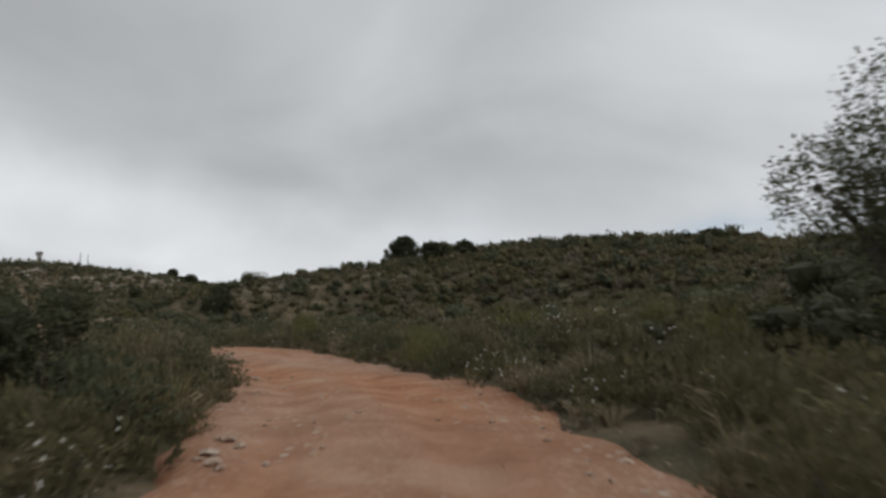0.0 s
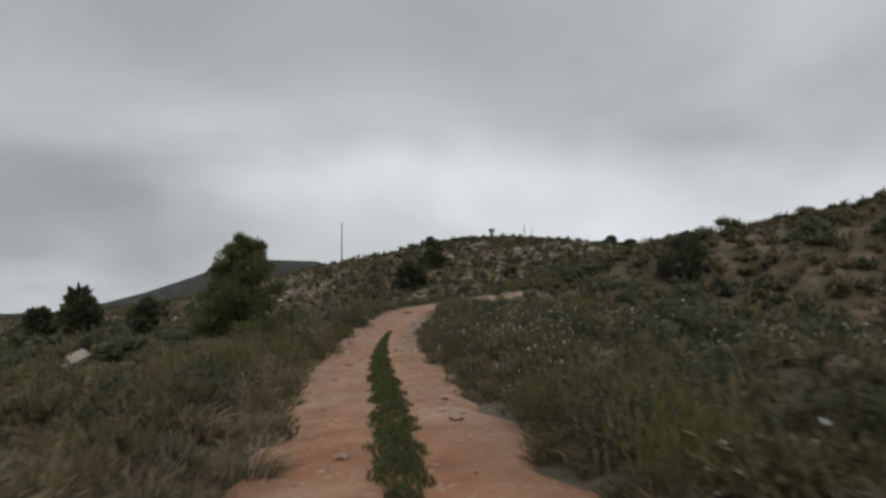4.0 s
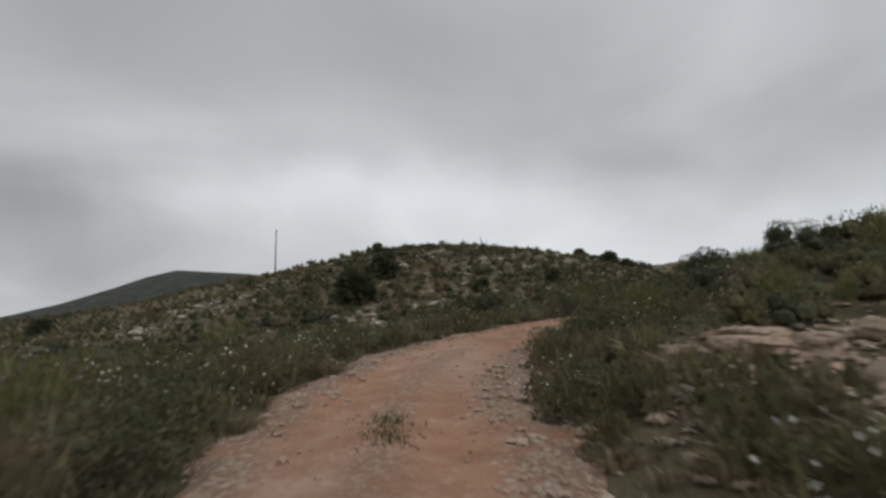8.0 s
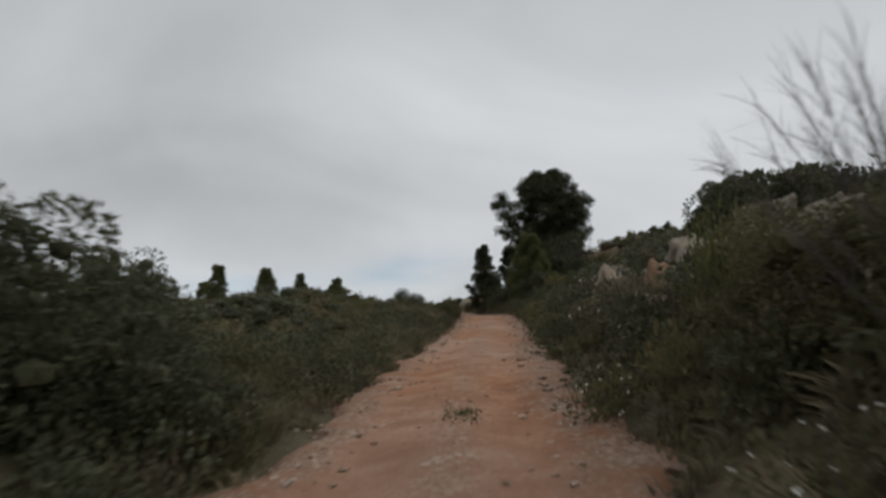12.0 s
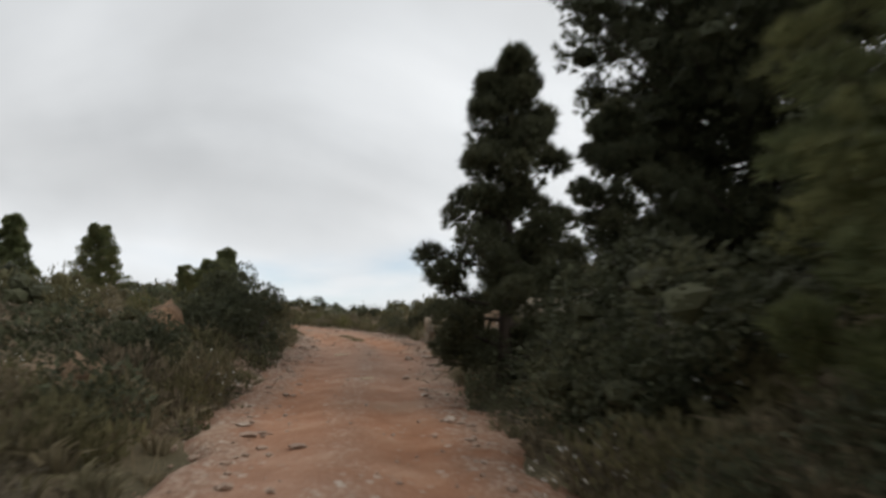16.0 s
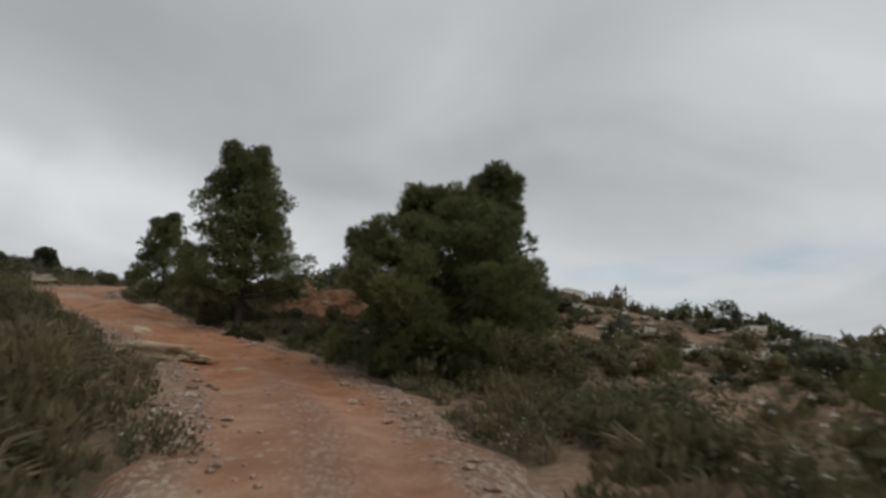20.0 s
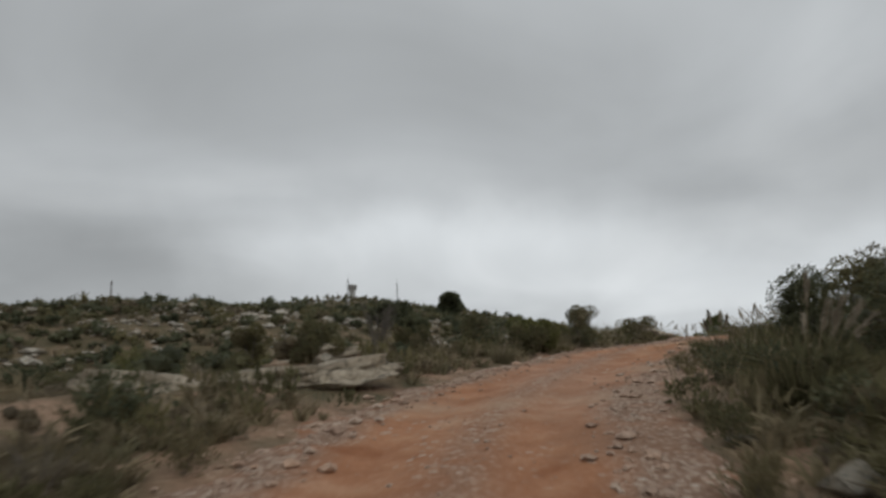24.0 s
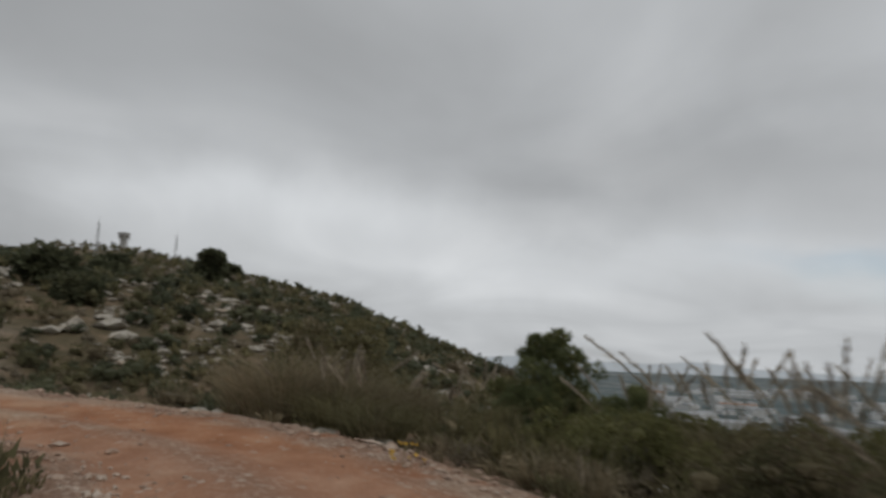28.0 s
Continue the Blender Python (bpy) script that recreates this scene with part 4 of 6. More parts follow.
pine_tree(28, -15.0, 124.7, 4.5, 3.6, "pointed green young pine in front of a taller one", 240, 0.03, "cone", 66, PINE_LEAF, 0.12, clump_r=0.10, core=0.2)
leafy_tree(29, -11.6, 126.2, 3.7, 3.6, "tall dark green bush in front of a big pine", "broom_bush", DARK_LEAF, 32, 420, 0.09, category="bush")
leafy_tree(65, -13.4, 121.3, 1.3, 2.4, "dark green bush with upright shoots below the pines", "broom_bush", DARK_LEAF, 30, 420, 0.07, category="bush")
leafy_tree(66, -16.9, 121.6, 1.7, 2.3, "dark leafy bush hugging the track below the pines", "lentisk_bush", DARK_LEAF, 26, 420, 0.06, category="bush")
leafy_tree(67, -15.6, 127.6, 1.6, 2.4, "dark leafy bush at the foot of the pines", "lentisk_bush", DARK_LEAF, 26, 420, 0.06, category="bush")
leafy_tree(30, -10.8, 121.8, 1.2, 3.0, "rough green bush with upright shoots", "broom_bush", BUSH_LEAF, 28, 420, 0.08, category="bush")
leafy_tree(31, -17.6, 140.8, 2.0, 1.6, "juniper bush hugging the track's edge", "juniper_bush", DARK_LEAF, 20, 360, 0.05, category="bush")
leafy_tree(32, -16.9, 142.3, 1.0, 1.4, "juniper bush beside a larger one", "juniper_bush", DARK_LEAF, 14, 360, 0.045, category="bush")
leafy_tree(33, -19.5, 134.0, 1.1, 1.9, "low dark bush on the stony verge", "juniper_bush", DARK_LEAF, 18, 360, 0.045, category="bush")
leafy_tree(56, -17.4, 138.2, 1.6, 1.7, "dark juniper bush leaning over the track's edge", "juniper_bush", DARK_LEAF, 20, 360, 0.045, category="bush")
leafy_tree(57, -9.5, 146.5, 1.1, 1.0, "dark kermes oak bush beside a boulder", "kermes_oak_bush", DARK_LEAF, 16, 300, 0.04, category="bush")
leafy_tree(58, -8.4, 150.2, 1.1, 1.2, "olive-green bush on the stony slope", "rosemary_bush", BUSH_LEAF, 16, 300, 0.045, category="bush")
leafy_tree(59, -12.9, 137.3, 0.8, 1.1, "low green bush at the foot of the rocks", "rosemary_bush", BUSH_LEAF, 16, 300, 0.04, category="bush")
pine_tree(34, -23.5, 150.5, 3.0, 1.8, "young pine with browning needles", 96, 0.1, "cone", 44, PINE_LEAF, 0.14, clump_r=0.13)
pine_tree(35, -29.7, 160.5, 4.4, 3.0, "small pine on the rise beside the track", 112, 0.08, "cone", 46, PINE_LEAF, 0.16, clump_r=0.13)
leafy_tree(36, -24.6, 74.6, 3.3, 3.4, "round dark bush on the ridge", "kermes_oak_bush", DARK_LEAF, 20, 360, 0.13, category="bush")
pine_tree(37, -43.4, 226.2, 2.6, 2.5, "young pine bush behind the hairpin bend", 90, 0.03, "round", 50, PINE_LEAF, 0.12, clump_r=0.15, name="pine_bush")
pine_tree(38, -41.2, 224.4, 1.5, 1.8, "low pine bush behind the hairpin bend", 50, 0.03, "round", 40, PINE_LEAF, 0.11, clump_r=0.16, name="pine_bush")
leafy_tree(39, -4.7, 172.2, 1.2, 0.8, "small upright pine sapling on the open slope", "pine_sapling", PINE_LEAF, 10, 260, 0.08, category="tree")
leafy_tree(40, -44.7, 88.9, 1.7, 2.2, "yellow-green bush down in the scrub", "broom_bush", LIME_LEAF, 18, 360, 0.055, category="bush")
leafy_tree(115, -46.8, 81.8, 1.5, 2.1, "dark round bush in the downhill scrub", "kermes_oak_bush", DARK_LEAF, 20, 360, 0.05, category="bush")
leafy_tree(41, -27.0, 228.0, 1.4, 1.6, "dark round bush on the slope", "kermes_oak_bush", DARK_LEAF, 14, 260, 0.09, category="bush")
leafy_tree(42, -40.0, 197.6, 1.0, 1.5, "yellow-green bush at the track's edge", "broom_bush", LIME_LEAF, 16, 360, 0.06, category="bush")

leafy_tree(43, -13.2, 166.2, 1.1, 1.9, "low rounded bush at the foot of a pine", "rosemary_bush", BUSH_LEAF, 16, 360, 0.045, category="bush")
leafy_tree(44, -25.6, 179.1, 1.0, 1.8, "yellowish bush on the red bank", "broom_bush", BUSH_LEAF, 16, 360, 0.045, category="bush")
leafy_tree(45, -20.5, 114.2, 1.2, 1.3, "bush covered in orange-yellow blossom", "gorse_bush", BUSH_LEAF, 14, 300, 0.045, category="bush")
for n, (bx, by, bh, bw) in enumerate([(-39.7, 196.6, 0.75, 1.3), (-40.0, 200.3, 1.2, 1.4), (-39.95, 204.6, 0.85, 1.1), (-41.4, 197.0, 1.1, 0.9), (-42.2, 195.7, 0.95, 0.9), (-40.6, 194.9, 0.5, 0.55), (-41.6, 203.9, 1.4, 1.2), (-43.0, 196.0, 0.9, 0.9), (-42.1, 192.2, 0.95, 0.85), (-41.8, 190.0, 0.9, 0.8), (-41.3, 190.9, 0.6, 0.5), (-40.2, 198.4, 0.8, 1.0), (-43.8, 193.2, 1.0, 0.9)]):
    leafy_tree(240 + n, bx, by, bh, bw, "rounded olive-green rosemary bush on bare earth", "rosemary_bush", BUSH_LEAF, 14, 300, 0.04, category="bush")
for n, (bx, by, bh, bw) in enumerate([(-32.9, 195.2, 1.5, 1.7), (-32.2, 193.4, 1.6, 1.8), (-33.3, 197.2, 1.0, 1.4), (-31.4, 195.6, 1.3, 1.8), (-31.2, 191.6, 1.4, 1.7)]):
    leafy_tree(110 + n, bx, by, bh, bw, "dark leafy bush at the edge of the falling slope", "lentisk_bush", BUSH_LEAF if n % 2 else DARK_LEAF, 20, 320, 0.045, category="bush")
for n, (bx, by, bh, bw) in enumerate([(-35.5, 211.6, 1.30, 1.72), (-36.4, 213.3, 1.30, 1.84), (-34.3, 211.4, 1.17, 1.72), (-33.4, 212.2, 1.17, 1.84), (-37.3, 215, 1.05, 1.95), (-38.2, 216.7, 0.95, 1.84), (-39.3, 218.2, 0.95, 1.95), (-40.4, 219.5, 0.95, 1.95), (-34.9, 209.9, 1.04, 1.49), (-35.2, 208.4, 0.91, 1.26), (-41.6, 220.9, 0.95, 1.84), (-38.8, 220.4, 0.95, 2.07), (-36.9, 217.1, 0.95, 2.07), (-35, 214.6, 1.05, 2.07)]):
    leafy_tree(120 + n, bx, by, bh, bw, ("olive-green bush growing under tall reeds", "yellowish green bush growing under tall reeds")[n % 2], "rosemary_bush", (BUSH_LEAF, LIME_LEAF, BUSH_LEAF)[n % 3], 18, 320, 0.04, category="bush")
leafy_tree(60, -47.3, 224.0, 2.0, 3.6, "broad dark bush beyond the hairpin bend", "lentisk_bush", BUSH_LEAF, 22, 360, 0.075, category="bush")
leafy_tree(61, -27.2, 181.4, 0.9, 1.2, "yellowish green bush at the foot of a pine", "broom_bush", LIME_LEAF, 16, 360, 0.04, category="bush")
for n, (bx, by, bh, bw) in enumerate([(-15.75, 152.2, 1.2, 1.3), (-15.6, 153.5, 1.05, 1.2), (-15.9, 150.6, 1.1, 1.3), (-15.4, 146.3, 1.1, 1.3), (-15.5, 147.9, 1.0, 1.2), (-22.35, 122.1, 0.9, 1.2), (-22.9, 120.9, 1.0, 1.3), (-23.7, 120.0, 1.0, 1.3), (-21.9, 123.6, 0.9, 1.1)]):
    leafy_tree(70 + n, bx, by, bh, bw, "dense grey-green rosemary bush overhanging the track", "rosemary_bush", BUSH_LEAF, 18, 360, 0.04, category="bush")
leafy_tree(54, -2.8, 189.4, 1.5, 1.9, "dark round bush on the open slope", "kermes_oak_bush", DARK_LEAF, 14, 260, 0.08, category="bush")
pine_tree(64, -16.3, 174.9, 3.8, 2.6, "pale-tipped young pine above an orange boulder", 90, 0.10, "cone", 66, PINE_LEAF, 0.11, clump_r=0.11)
# hedge of dark bushes on top of the red bank
for n, (bx, by, bh, bw) in enumerate([(-22.9, 184.6, 1.0, 2.2), (-21.3, 185.2, 0.9, 2.0), (-19.8, 184.4, 1.0, 2.2), (-18.2, 185.0, 0.95, 2.0), (-16.6, 184.3, 1.1, 2.4), (-14.8, 183.6, 1.1, 2.4), (-20.4, 187.6, 0.9, 2.4), (-17.3, 187.9, 1.0, 2.6)]):
    leafy_tree(80 + n, bx, by, bh, bw, "dark kermes oak bush on top of a red bank", "kermes_oak_bush", DARK_LEAF if n % 3 else BUSH_LEAF, 18, 300, 0.06, category="bush")
# dense bushes between the track and the red bank
for n, (bx, by, bh, bw) in enumerate([(-19.0, 172.9, 0.65, 1.0), (-19.7, 174.1, 0.45, 1.0), (-20.7, 174.9, 0.45, 1.0), (-21.3, 176.0, 0.5, 1.1), (-22.6, 177.0, 0.9, 1.3), (-23.6, 178.0, 0.9, 1.3), (-20.2, 175.9, 0.5, 1.2), (-21.0, 177.4, 0.6, 1.2), (-22.3, 178.6, 1.1, 1.6), (-18.9, 174.6, 0.5, 1.0), (-18.4, 173.2, 0.7, 1.0), (-19.3, 177.0, 1.0, 1.5), (-24.8, 179.3, 0.9, 1.2), (-17.4, 171.4, 0.7, 1.1), (-16.6, 172.6, 0.9, 1.4), (-18.0, 176.6, 1.0, 1.4), (-21.6, 174.0, 0.4, 0.7), (-23.2, 175.9, 0.85, 1.0), (-20.9, 173.5, 0.4, 0.7)]):
    leafy_tree(90 + n, bx, by, bh, bw, ("olive-green rosemary bush on the verge below a red bank", "dark leafy bush on the verge below a red bank", "yellow-green broom bush on the verge below a red bank")[n % 3], ("rosemary_bush", "lentisk_bush", "broom_bush")[n % 3], (BUSH_LEAF, DARK_LEAF, BUSH_LEAF)[n % 3], 16, 320, 0.042, category="bush")


def far_tree(seed, x, y, h, w):
    return leafy_tree(seed, x, y, h, w, "dark rounded bush tree on the distant hillside", "carob_tree", DARK_LEAF, 20, 90, 0.095 * (h + w), 0.12, sink=0.3)


for n, (fx, fy, fh, fw) in enumerate([(-109.3, 152.6, 6.0, 5.0), (-118.7, 173.8, 4.7, 5.6), (-180.4, 260.2, 6.4, 3.6), (-107.6, 272.3, 2.2, 5), (-102.0, 266.0, 2.0, 4), (-93.6, 207.9, 2.9, 3.3),
                                      (-176.4, 101.4, 5.7, 4.4), (-228.7, 135.9, 9.5, 9.5), (-246.2, 173.7, 6.2, 6.2), (-236.4, 145.0, 8.5, 7.0), (-1.1, 97.7, 2.4, 3.3), (3.0, 100.5, 2.2, 3.4)]):
    far_tree(100 + n, fx, fy, fh, fw)
for n, (fx, fy, fh, fw) in enumerate([(35.4, 89.0, 1.9, 3.5), (0.1, 103.5, 2.2, 4.0), (-120.9, 304.5, 5.0, 4.2), (-136, 329, 3.6, 3.8), (-93.8, 253.3, 2.7, 4.9), (-88, 251, 2.0, 3.4),
                                      (-123.1, 84.0, 8.0, 5.2), (-128.6, 80.4, 5.2, 4.0), (-114.3, 90.1, 6.6, 3.4), (-14.6, 108, 2.2, 2.6), (-18.2, 103.1, 1.8, 2.0), (-130, 190, 3.0, 4.0), (-150, 215, 3.2, 4.2), (-95, 175, 2.6, 3.0)]):
    far_tree(140 + n, fx, fy, fh, fw)


# ---- rocks ----
def rock(seed, x, y, sx, sy, sz, turn, label, mat=LIMESTONE, blocky=0.35, lift=0.0, name="boulder", group="boulders"):
    rng = np.random.default_rng(seed)
    ob = new(name, shape_rock(name, rng, (sx, sy, sz), mat, blocky, 4 if max(sx, sy) > 1.25 and seed < 290 else 3))
    ob.matrix_basis = pose(x, y, gz(x, y) + lift - 0.05, rng.uniform(-7, 7), rng.uniform(-7, 7), turn)
    if name == "earth_bank":
        # stones that stick out of the earth
        for _ in range(9):
            t, u = rng.uniform(0, 6.28), rng.uniform(0.25, 0.8)
            stone = part("embedded_stone", shape_rock("embedded_stone", rng, (rng.uniform(0.2, 0.45), rng.uniform(0.2, 0.35), rng.uniform(0.15, 0.3)), PALE_ROCK, 0.5, 2), ob, "pale stone set in red earth")
            stone.location = (math.cos(t) * sx * 0.40 * math.sqrt(1 - u * u), math.sin(t) * sy * 0.40 * math.sqrt(1 - u * u), sz * (0.3 + 0.5 * u))
    return tagged(ob, label, "rock", group)


LICHEN = "weathered limestone boulder with grey lichen"
rock(201, -10.9, 142.5, 0.55, 0.45, 0.28, 20, "orange-stained block at the foot of a boulder", RED_ROCK, 0.5)
rock(202, -9.8, 143.45, 1.75, 1.45, 1.0, 70, "large rounded boulder with grey lichen beside the track", PALE_ROCK, -0.25)
rock(203, -11.9, 137.4, 1.2, 1.0, 0.85, 10, "orange-stained boulder at the track's edge", STAINED, 0.45)
rock(254, -11.5, 141.0, 1.5, 1.2, 1.15, 40, "pale boulder with an orange stain at the bend", PALE_ROCK, 0.4)
rock(255, -10.6, 139.2, 1.0, 0.8, 0.6, 70, LICHEN, blocky=0.5)
rock(256, -9.6, 137.6, 1.6, 1.0, 0.8, 20, "broken grey limestone ledge on the bank", LIMESTONE, 0.6)
rock(257, -8.2, 141.8, 2.2, 1.2, 1.0, 120, "broken grey limestone ledge on the bank", PALE_ROCK, 0.6)
rock(204, -7.5, 141.1, 2.2, 1.5, 1.25, 100, "grey-brown limestone outcrop on the bank", blocky=0.6)
rock(261, -6.0, 142.2, 2.2, 1.4, 1.5, 60, "grey-brown limestone outcrop on the bank", PALE_ROCK, 0.6)
rock(262, -5.6, 140.3, 1.8, 1.3, 1.25, 20, "grey-brown limestone outcrop on the bank", blocky=0.6)
rock(263, -10.2, 138.2, 0.8, 0.6, 0.5, 20, "broken pale stone on the bank", PALE_ROCK, 0.5)
rock(264, -9.0, 140.8, 1.0, 0.7, 0.6, 50, "broken pale stone on the bank", PALE_ROCK, 0.5)
rock(205, -8.6, 139.6, 2.0, 1.4, 1.0, 130, LICHEN)
rock(206, -6.2, 144.4, 2.0, 1.5, 1.0, 80, "cracked orange-stained limestone block", PALE_ROCK)
rock(207, -28.3, 100.8, 2.3, 1.4, 1.25, 60, "pale limestone block with rusty stains on the bank", PALE_ROCK, 0.5)
rock(208, -31.7, 96.1, 1.2, 1.0, 0.85, 30, "pale boulder half hidden in the verge bushes", PALE_ROCK)
rock(209, -29.6, 96.8, 2.0, 1.3, 1.0, 50, "pale limestone ledge on the steep bank", PALE_ROCK, 0.5)
rock(210, -29.0, 98.6, 0.8, 0.7, 0.9, 60, "upright orange-stained block on the bank", STAINED, 0.6)
rock(251, -29.3, 95.6, 1.5, 0.9, 0.8, 55, "cracked limestone crag on the steep bank", LIMESTONE, 0.6)
rock(258, -28.2, 96.6, 1.5, 0.9, 0.9, 70, "cracked limestone crag on the steep bank", PALE_ROCK, 0.6)
rock(259, -27.9, 95.2, 1.3, 0.9, 0.7, 20, "cracked limestone crag on the steep bank", LIMESTONE, 0.6)
rock(260, -29.8, 97.2, 1.0, 0.7, 0.5, 40, "broken pale stone on the bank", PALE_ROCK, 0.5)
rock(252, -30.4, 95.3, 1.1, 0.8, 0.7, 20, LICHEN, blocky=0.5)
rock(253, -27.3, 97.2, 2.4, 1.2, 1.2, 60, LICHEN, blocky=0.6)
rock(211, -26.6, 96.4, 3.0, 1.6, 0.75, 62, "long weathered ledge of limestone", PALE_ROCK, 0.5)
rock(212, -25.2, 98.6, 1.8, 1.2, 0.9, 20, LICHEN)
rock(213, -26.0, 103.2, 1.7, 1.2, 0.9, 40, LICHEN)
rock(214, -21.0, 114.2, 1.0, 0.8, 0.7, 0, "grey boulder among the verge bushes")
for k, (fx, fy, fs) in enumerate([(-7.4, 29.2, 0.8), (-6.8, 29.7, 0.6), (-7.9, 28.8, 0.5), (-6.5, 28.9, 0.7), (-7.1, 28.5, 0.5), (-6.1, 29.5, 0.5), (-7.6, 29.9, 0.45)]):
    rock(415 + k, fx, fy, fs, fs * 0.75, 0.26, 40 * k, "flat pale limestone slab in the verge", PALE_ROCK, 0.5)
rock(217, -34.6, 65.0, 1.1, 0.8, 0.28, 30, "flat shelf of pale bedrock on the bank", BANK_STONE, 0.5)
rock(218, -32.8, 63.4, 1.1, 0.8, 0.28, 50, "flat shelf of pale bedrock on the bank", BANK_STONE, 0.5)
rock(219, -32.6, 67.2, 1.1, 0.8, 0.28, 20, "flat shelf of pale bedrock on the bank", BANK_STONE, 0.5)
rock(220, -32.3, 60.0, 1.1, 0.8, 0.28, 60, "flat shelf of pale bedrock on the bank", BANK_STONE, 0.5)
rock(221, -17.4, 155.6, 0.8, 0.7, 0.5, 0, "rounded orange-red boulder on the verge", STAINED)
rock(222, -19.5, 157.8, 0.7, 0.6, 0.6, 40, "rounded orange-red boulder on the verge", STAINED)
rock(223, -20.3, 132.7, 0.75, 0.6, 0.55, 20, "orange-stained boulder in the verge", STAINED)
rock(224, -19.1, 138.5, 0.9, 0.8, 0.95, 60, "orange-stained boulder in the verge", STAINED)
rock(225, -20.6, 168.1, 3.2, 1.2, 0.42, 143, "long yellowish bedrock ledge along the track", OCHRE_STONE, 0.15, 0.06)
rock(226, -18.6, 167.0, 0.6, 0.4, 0.16, 141, "yellowish worn bedrock lump in the track", OCHRE_STONE, 0.3, 0.08)
rock(227, -23.5, 172.4, 0.95, 0.6, 0.2, 141, "yellowish bedrock showing through the track", OCHRE_STONE, 0.4, 0.12)
rock(249, -15.0, 139.2, 0.5, 0.4, 0.16, 20, "pale worn bedrock lump in the track", OCHRE_STONE, 0.3, 0.10)
rock(250, -15.9, 134.6, 0.45, 0.35, 0.14, 60, "pale worn bedrock lump in the track", OCHRE_STONE, 0.3, 0.09)
rock(230, -17.7, 173.8, 0.9, 0.8, 0.7, 0, "pale rounded boulder below the pines", PALE_ROCK)
rock(231, -17.3, 175.3, 1.5, 1.1, 0.95, 30, "orange-stained rounded boulder below the bank", RED_ROCK)
rock(232, -20.6, 180.0, 3.4, 1.6, 1.5, 25, "eroded bank of red earth and stone", RED_ROCK, 0.5, name="earth_bank", group="earth banks")
rock(233, -15.4, 177.4, 4.4, 1.6, 1.2, -20, "eroded bank of red earth and stone", RED_ROCK, 0.4, name="earth_bank", group="earth banks")
rock(234, -22.8, 182.6, 3.2, 1.4, 1.4, 50, "eroded bank of red earth and stone", RED_ROCK, 0.5, name="earth_bank", group="earth banks")
rock(235, -41.9, 209.9, 2.3, 4.0, 0.40, 25, "smooth grey-white slab of bedrock beside the track", PALE_ROCK, 0.2)
for k, (fx, fy, fs) in enumerate([(-42.5, 207.9, 0.7), (-42.6, 209.2, 0.8), (-41.9, 206.4, 0.45), (-42.3, 205.7, 0.5), (-43.2, 209.9, 0.6), (-41.5, 205.3, 0.35)]):
    rock(420 + k, fx, fy, fs, fs * 0.8, fs * 0.6, 50 * k, "broken pale stone on the bare bank", PALE_ROCK, 0.5)
rock(236, -39.6, 189.6, 3.0, 1.8, 0.5, 40, "flat pale bedrock pavement in the scrub", PALE_ROCK, 0.5)
rock(237, -42.4, 192.4, 2.6, 1.6, 0.5, 10, "flat pale bedrock pavement in the scrub", PALE_ROCK, 0.5)
rock(238, -41.6, 187.6, 2.2, 1.4, 0.45, 70, "flat pale bedrock pavement in the scrub", PALE_ROCK, 0.5)
rock(239, -32.6, 90.1, 0.9, 0.7, 0.8, 0, LICHEN)
rock(240, -36.0, 86.0, 0.8, 0.6, 0.6, 30, LICHEN)
rock(241, -41.0, 202.4, 1.2, 0.8, 0.4, 10, "broken pale stone beside the track", PALE_ROCK)
rock(242, -40.6, 204.6, 0.8, 0.7, 0.35, 60, "broken pale stone beside the track", PALE_ROCK)
rock(244, -24.9, 180.4, 1.1, 0.9, 0.8, 20, "pale reddish rock in the bank", RED_ROCK)
rock(243, -24.5, 116.6, 0.5, 0.4, 0.28, 0, "pale stone on the verge", PALE_ROCK)
rock(245, -7.8, 138.4, 2.4, 1.4, 1.1, 60, LICHEN, blocky=0.5)
rock(246, -9.3, 147.5, 0.7, 0.5, 0.6, 10, "small red rock in the verge", STAINED)
rock(247, -13.6, 148.6, 0.4, 0.25, 0.12, 10, "dark stone lying in the track", LIMESTONE, 0.4, 0.14)
rock(248, -17.0, 152.1, 0.8, 0.6, 0.65, 10, "rounded orange-red boulder on the verge", STAINED)

SLAB = np.random.default_rng(78)
for k in range(18):
    sx = SLAB.uniform(0.7, 1.7)
    rock(270 + k, -33.4 + SLAB.normal() * 1.2, 64.8 + SLAB.normal() * 1.9, sx, sx * 0.7, SLAB.uniform(0.22, 0.36), SLAB.uniform(0, 180), "flat shelf of pale bedrock on the bank", BANK_STONE, 0.5)

RNG = np.random.default_rng(77)
for k in range(64):
    # loose boulders up the two stony banks
    if k < 30:
        run, off = RNG.uniform(112, 140), RNG.uniform(3.4, 9.5)
    else:
        run, off = RNG.uniform(168, 184), RNG.uniform(3.2, 11.0)
    bx, by = on_track(run, off)
    sz = RNG.uniform(0.35, 1.2)
    rock(300 + k, float(bx), float(by), sz * RNG.uniform(0.9, 1.7), sz, sz * RNG.uniform(0.5, 0.9), RNG.uniform(0, 180), LICHEN if k % 3 else "pale broken limestone block", LIMESTONE if k % 3 else PALE_ROCK, 0.5, name="rock", group="bank rocks")


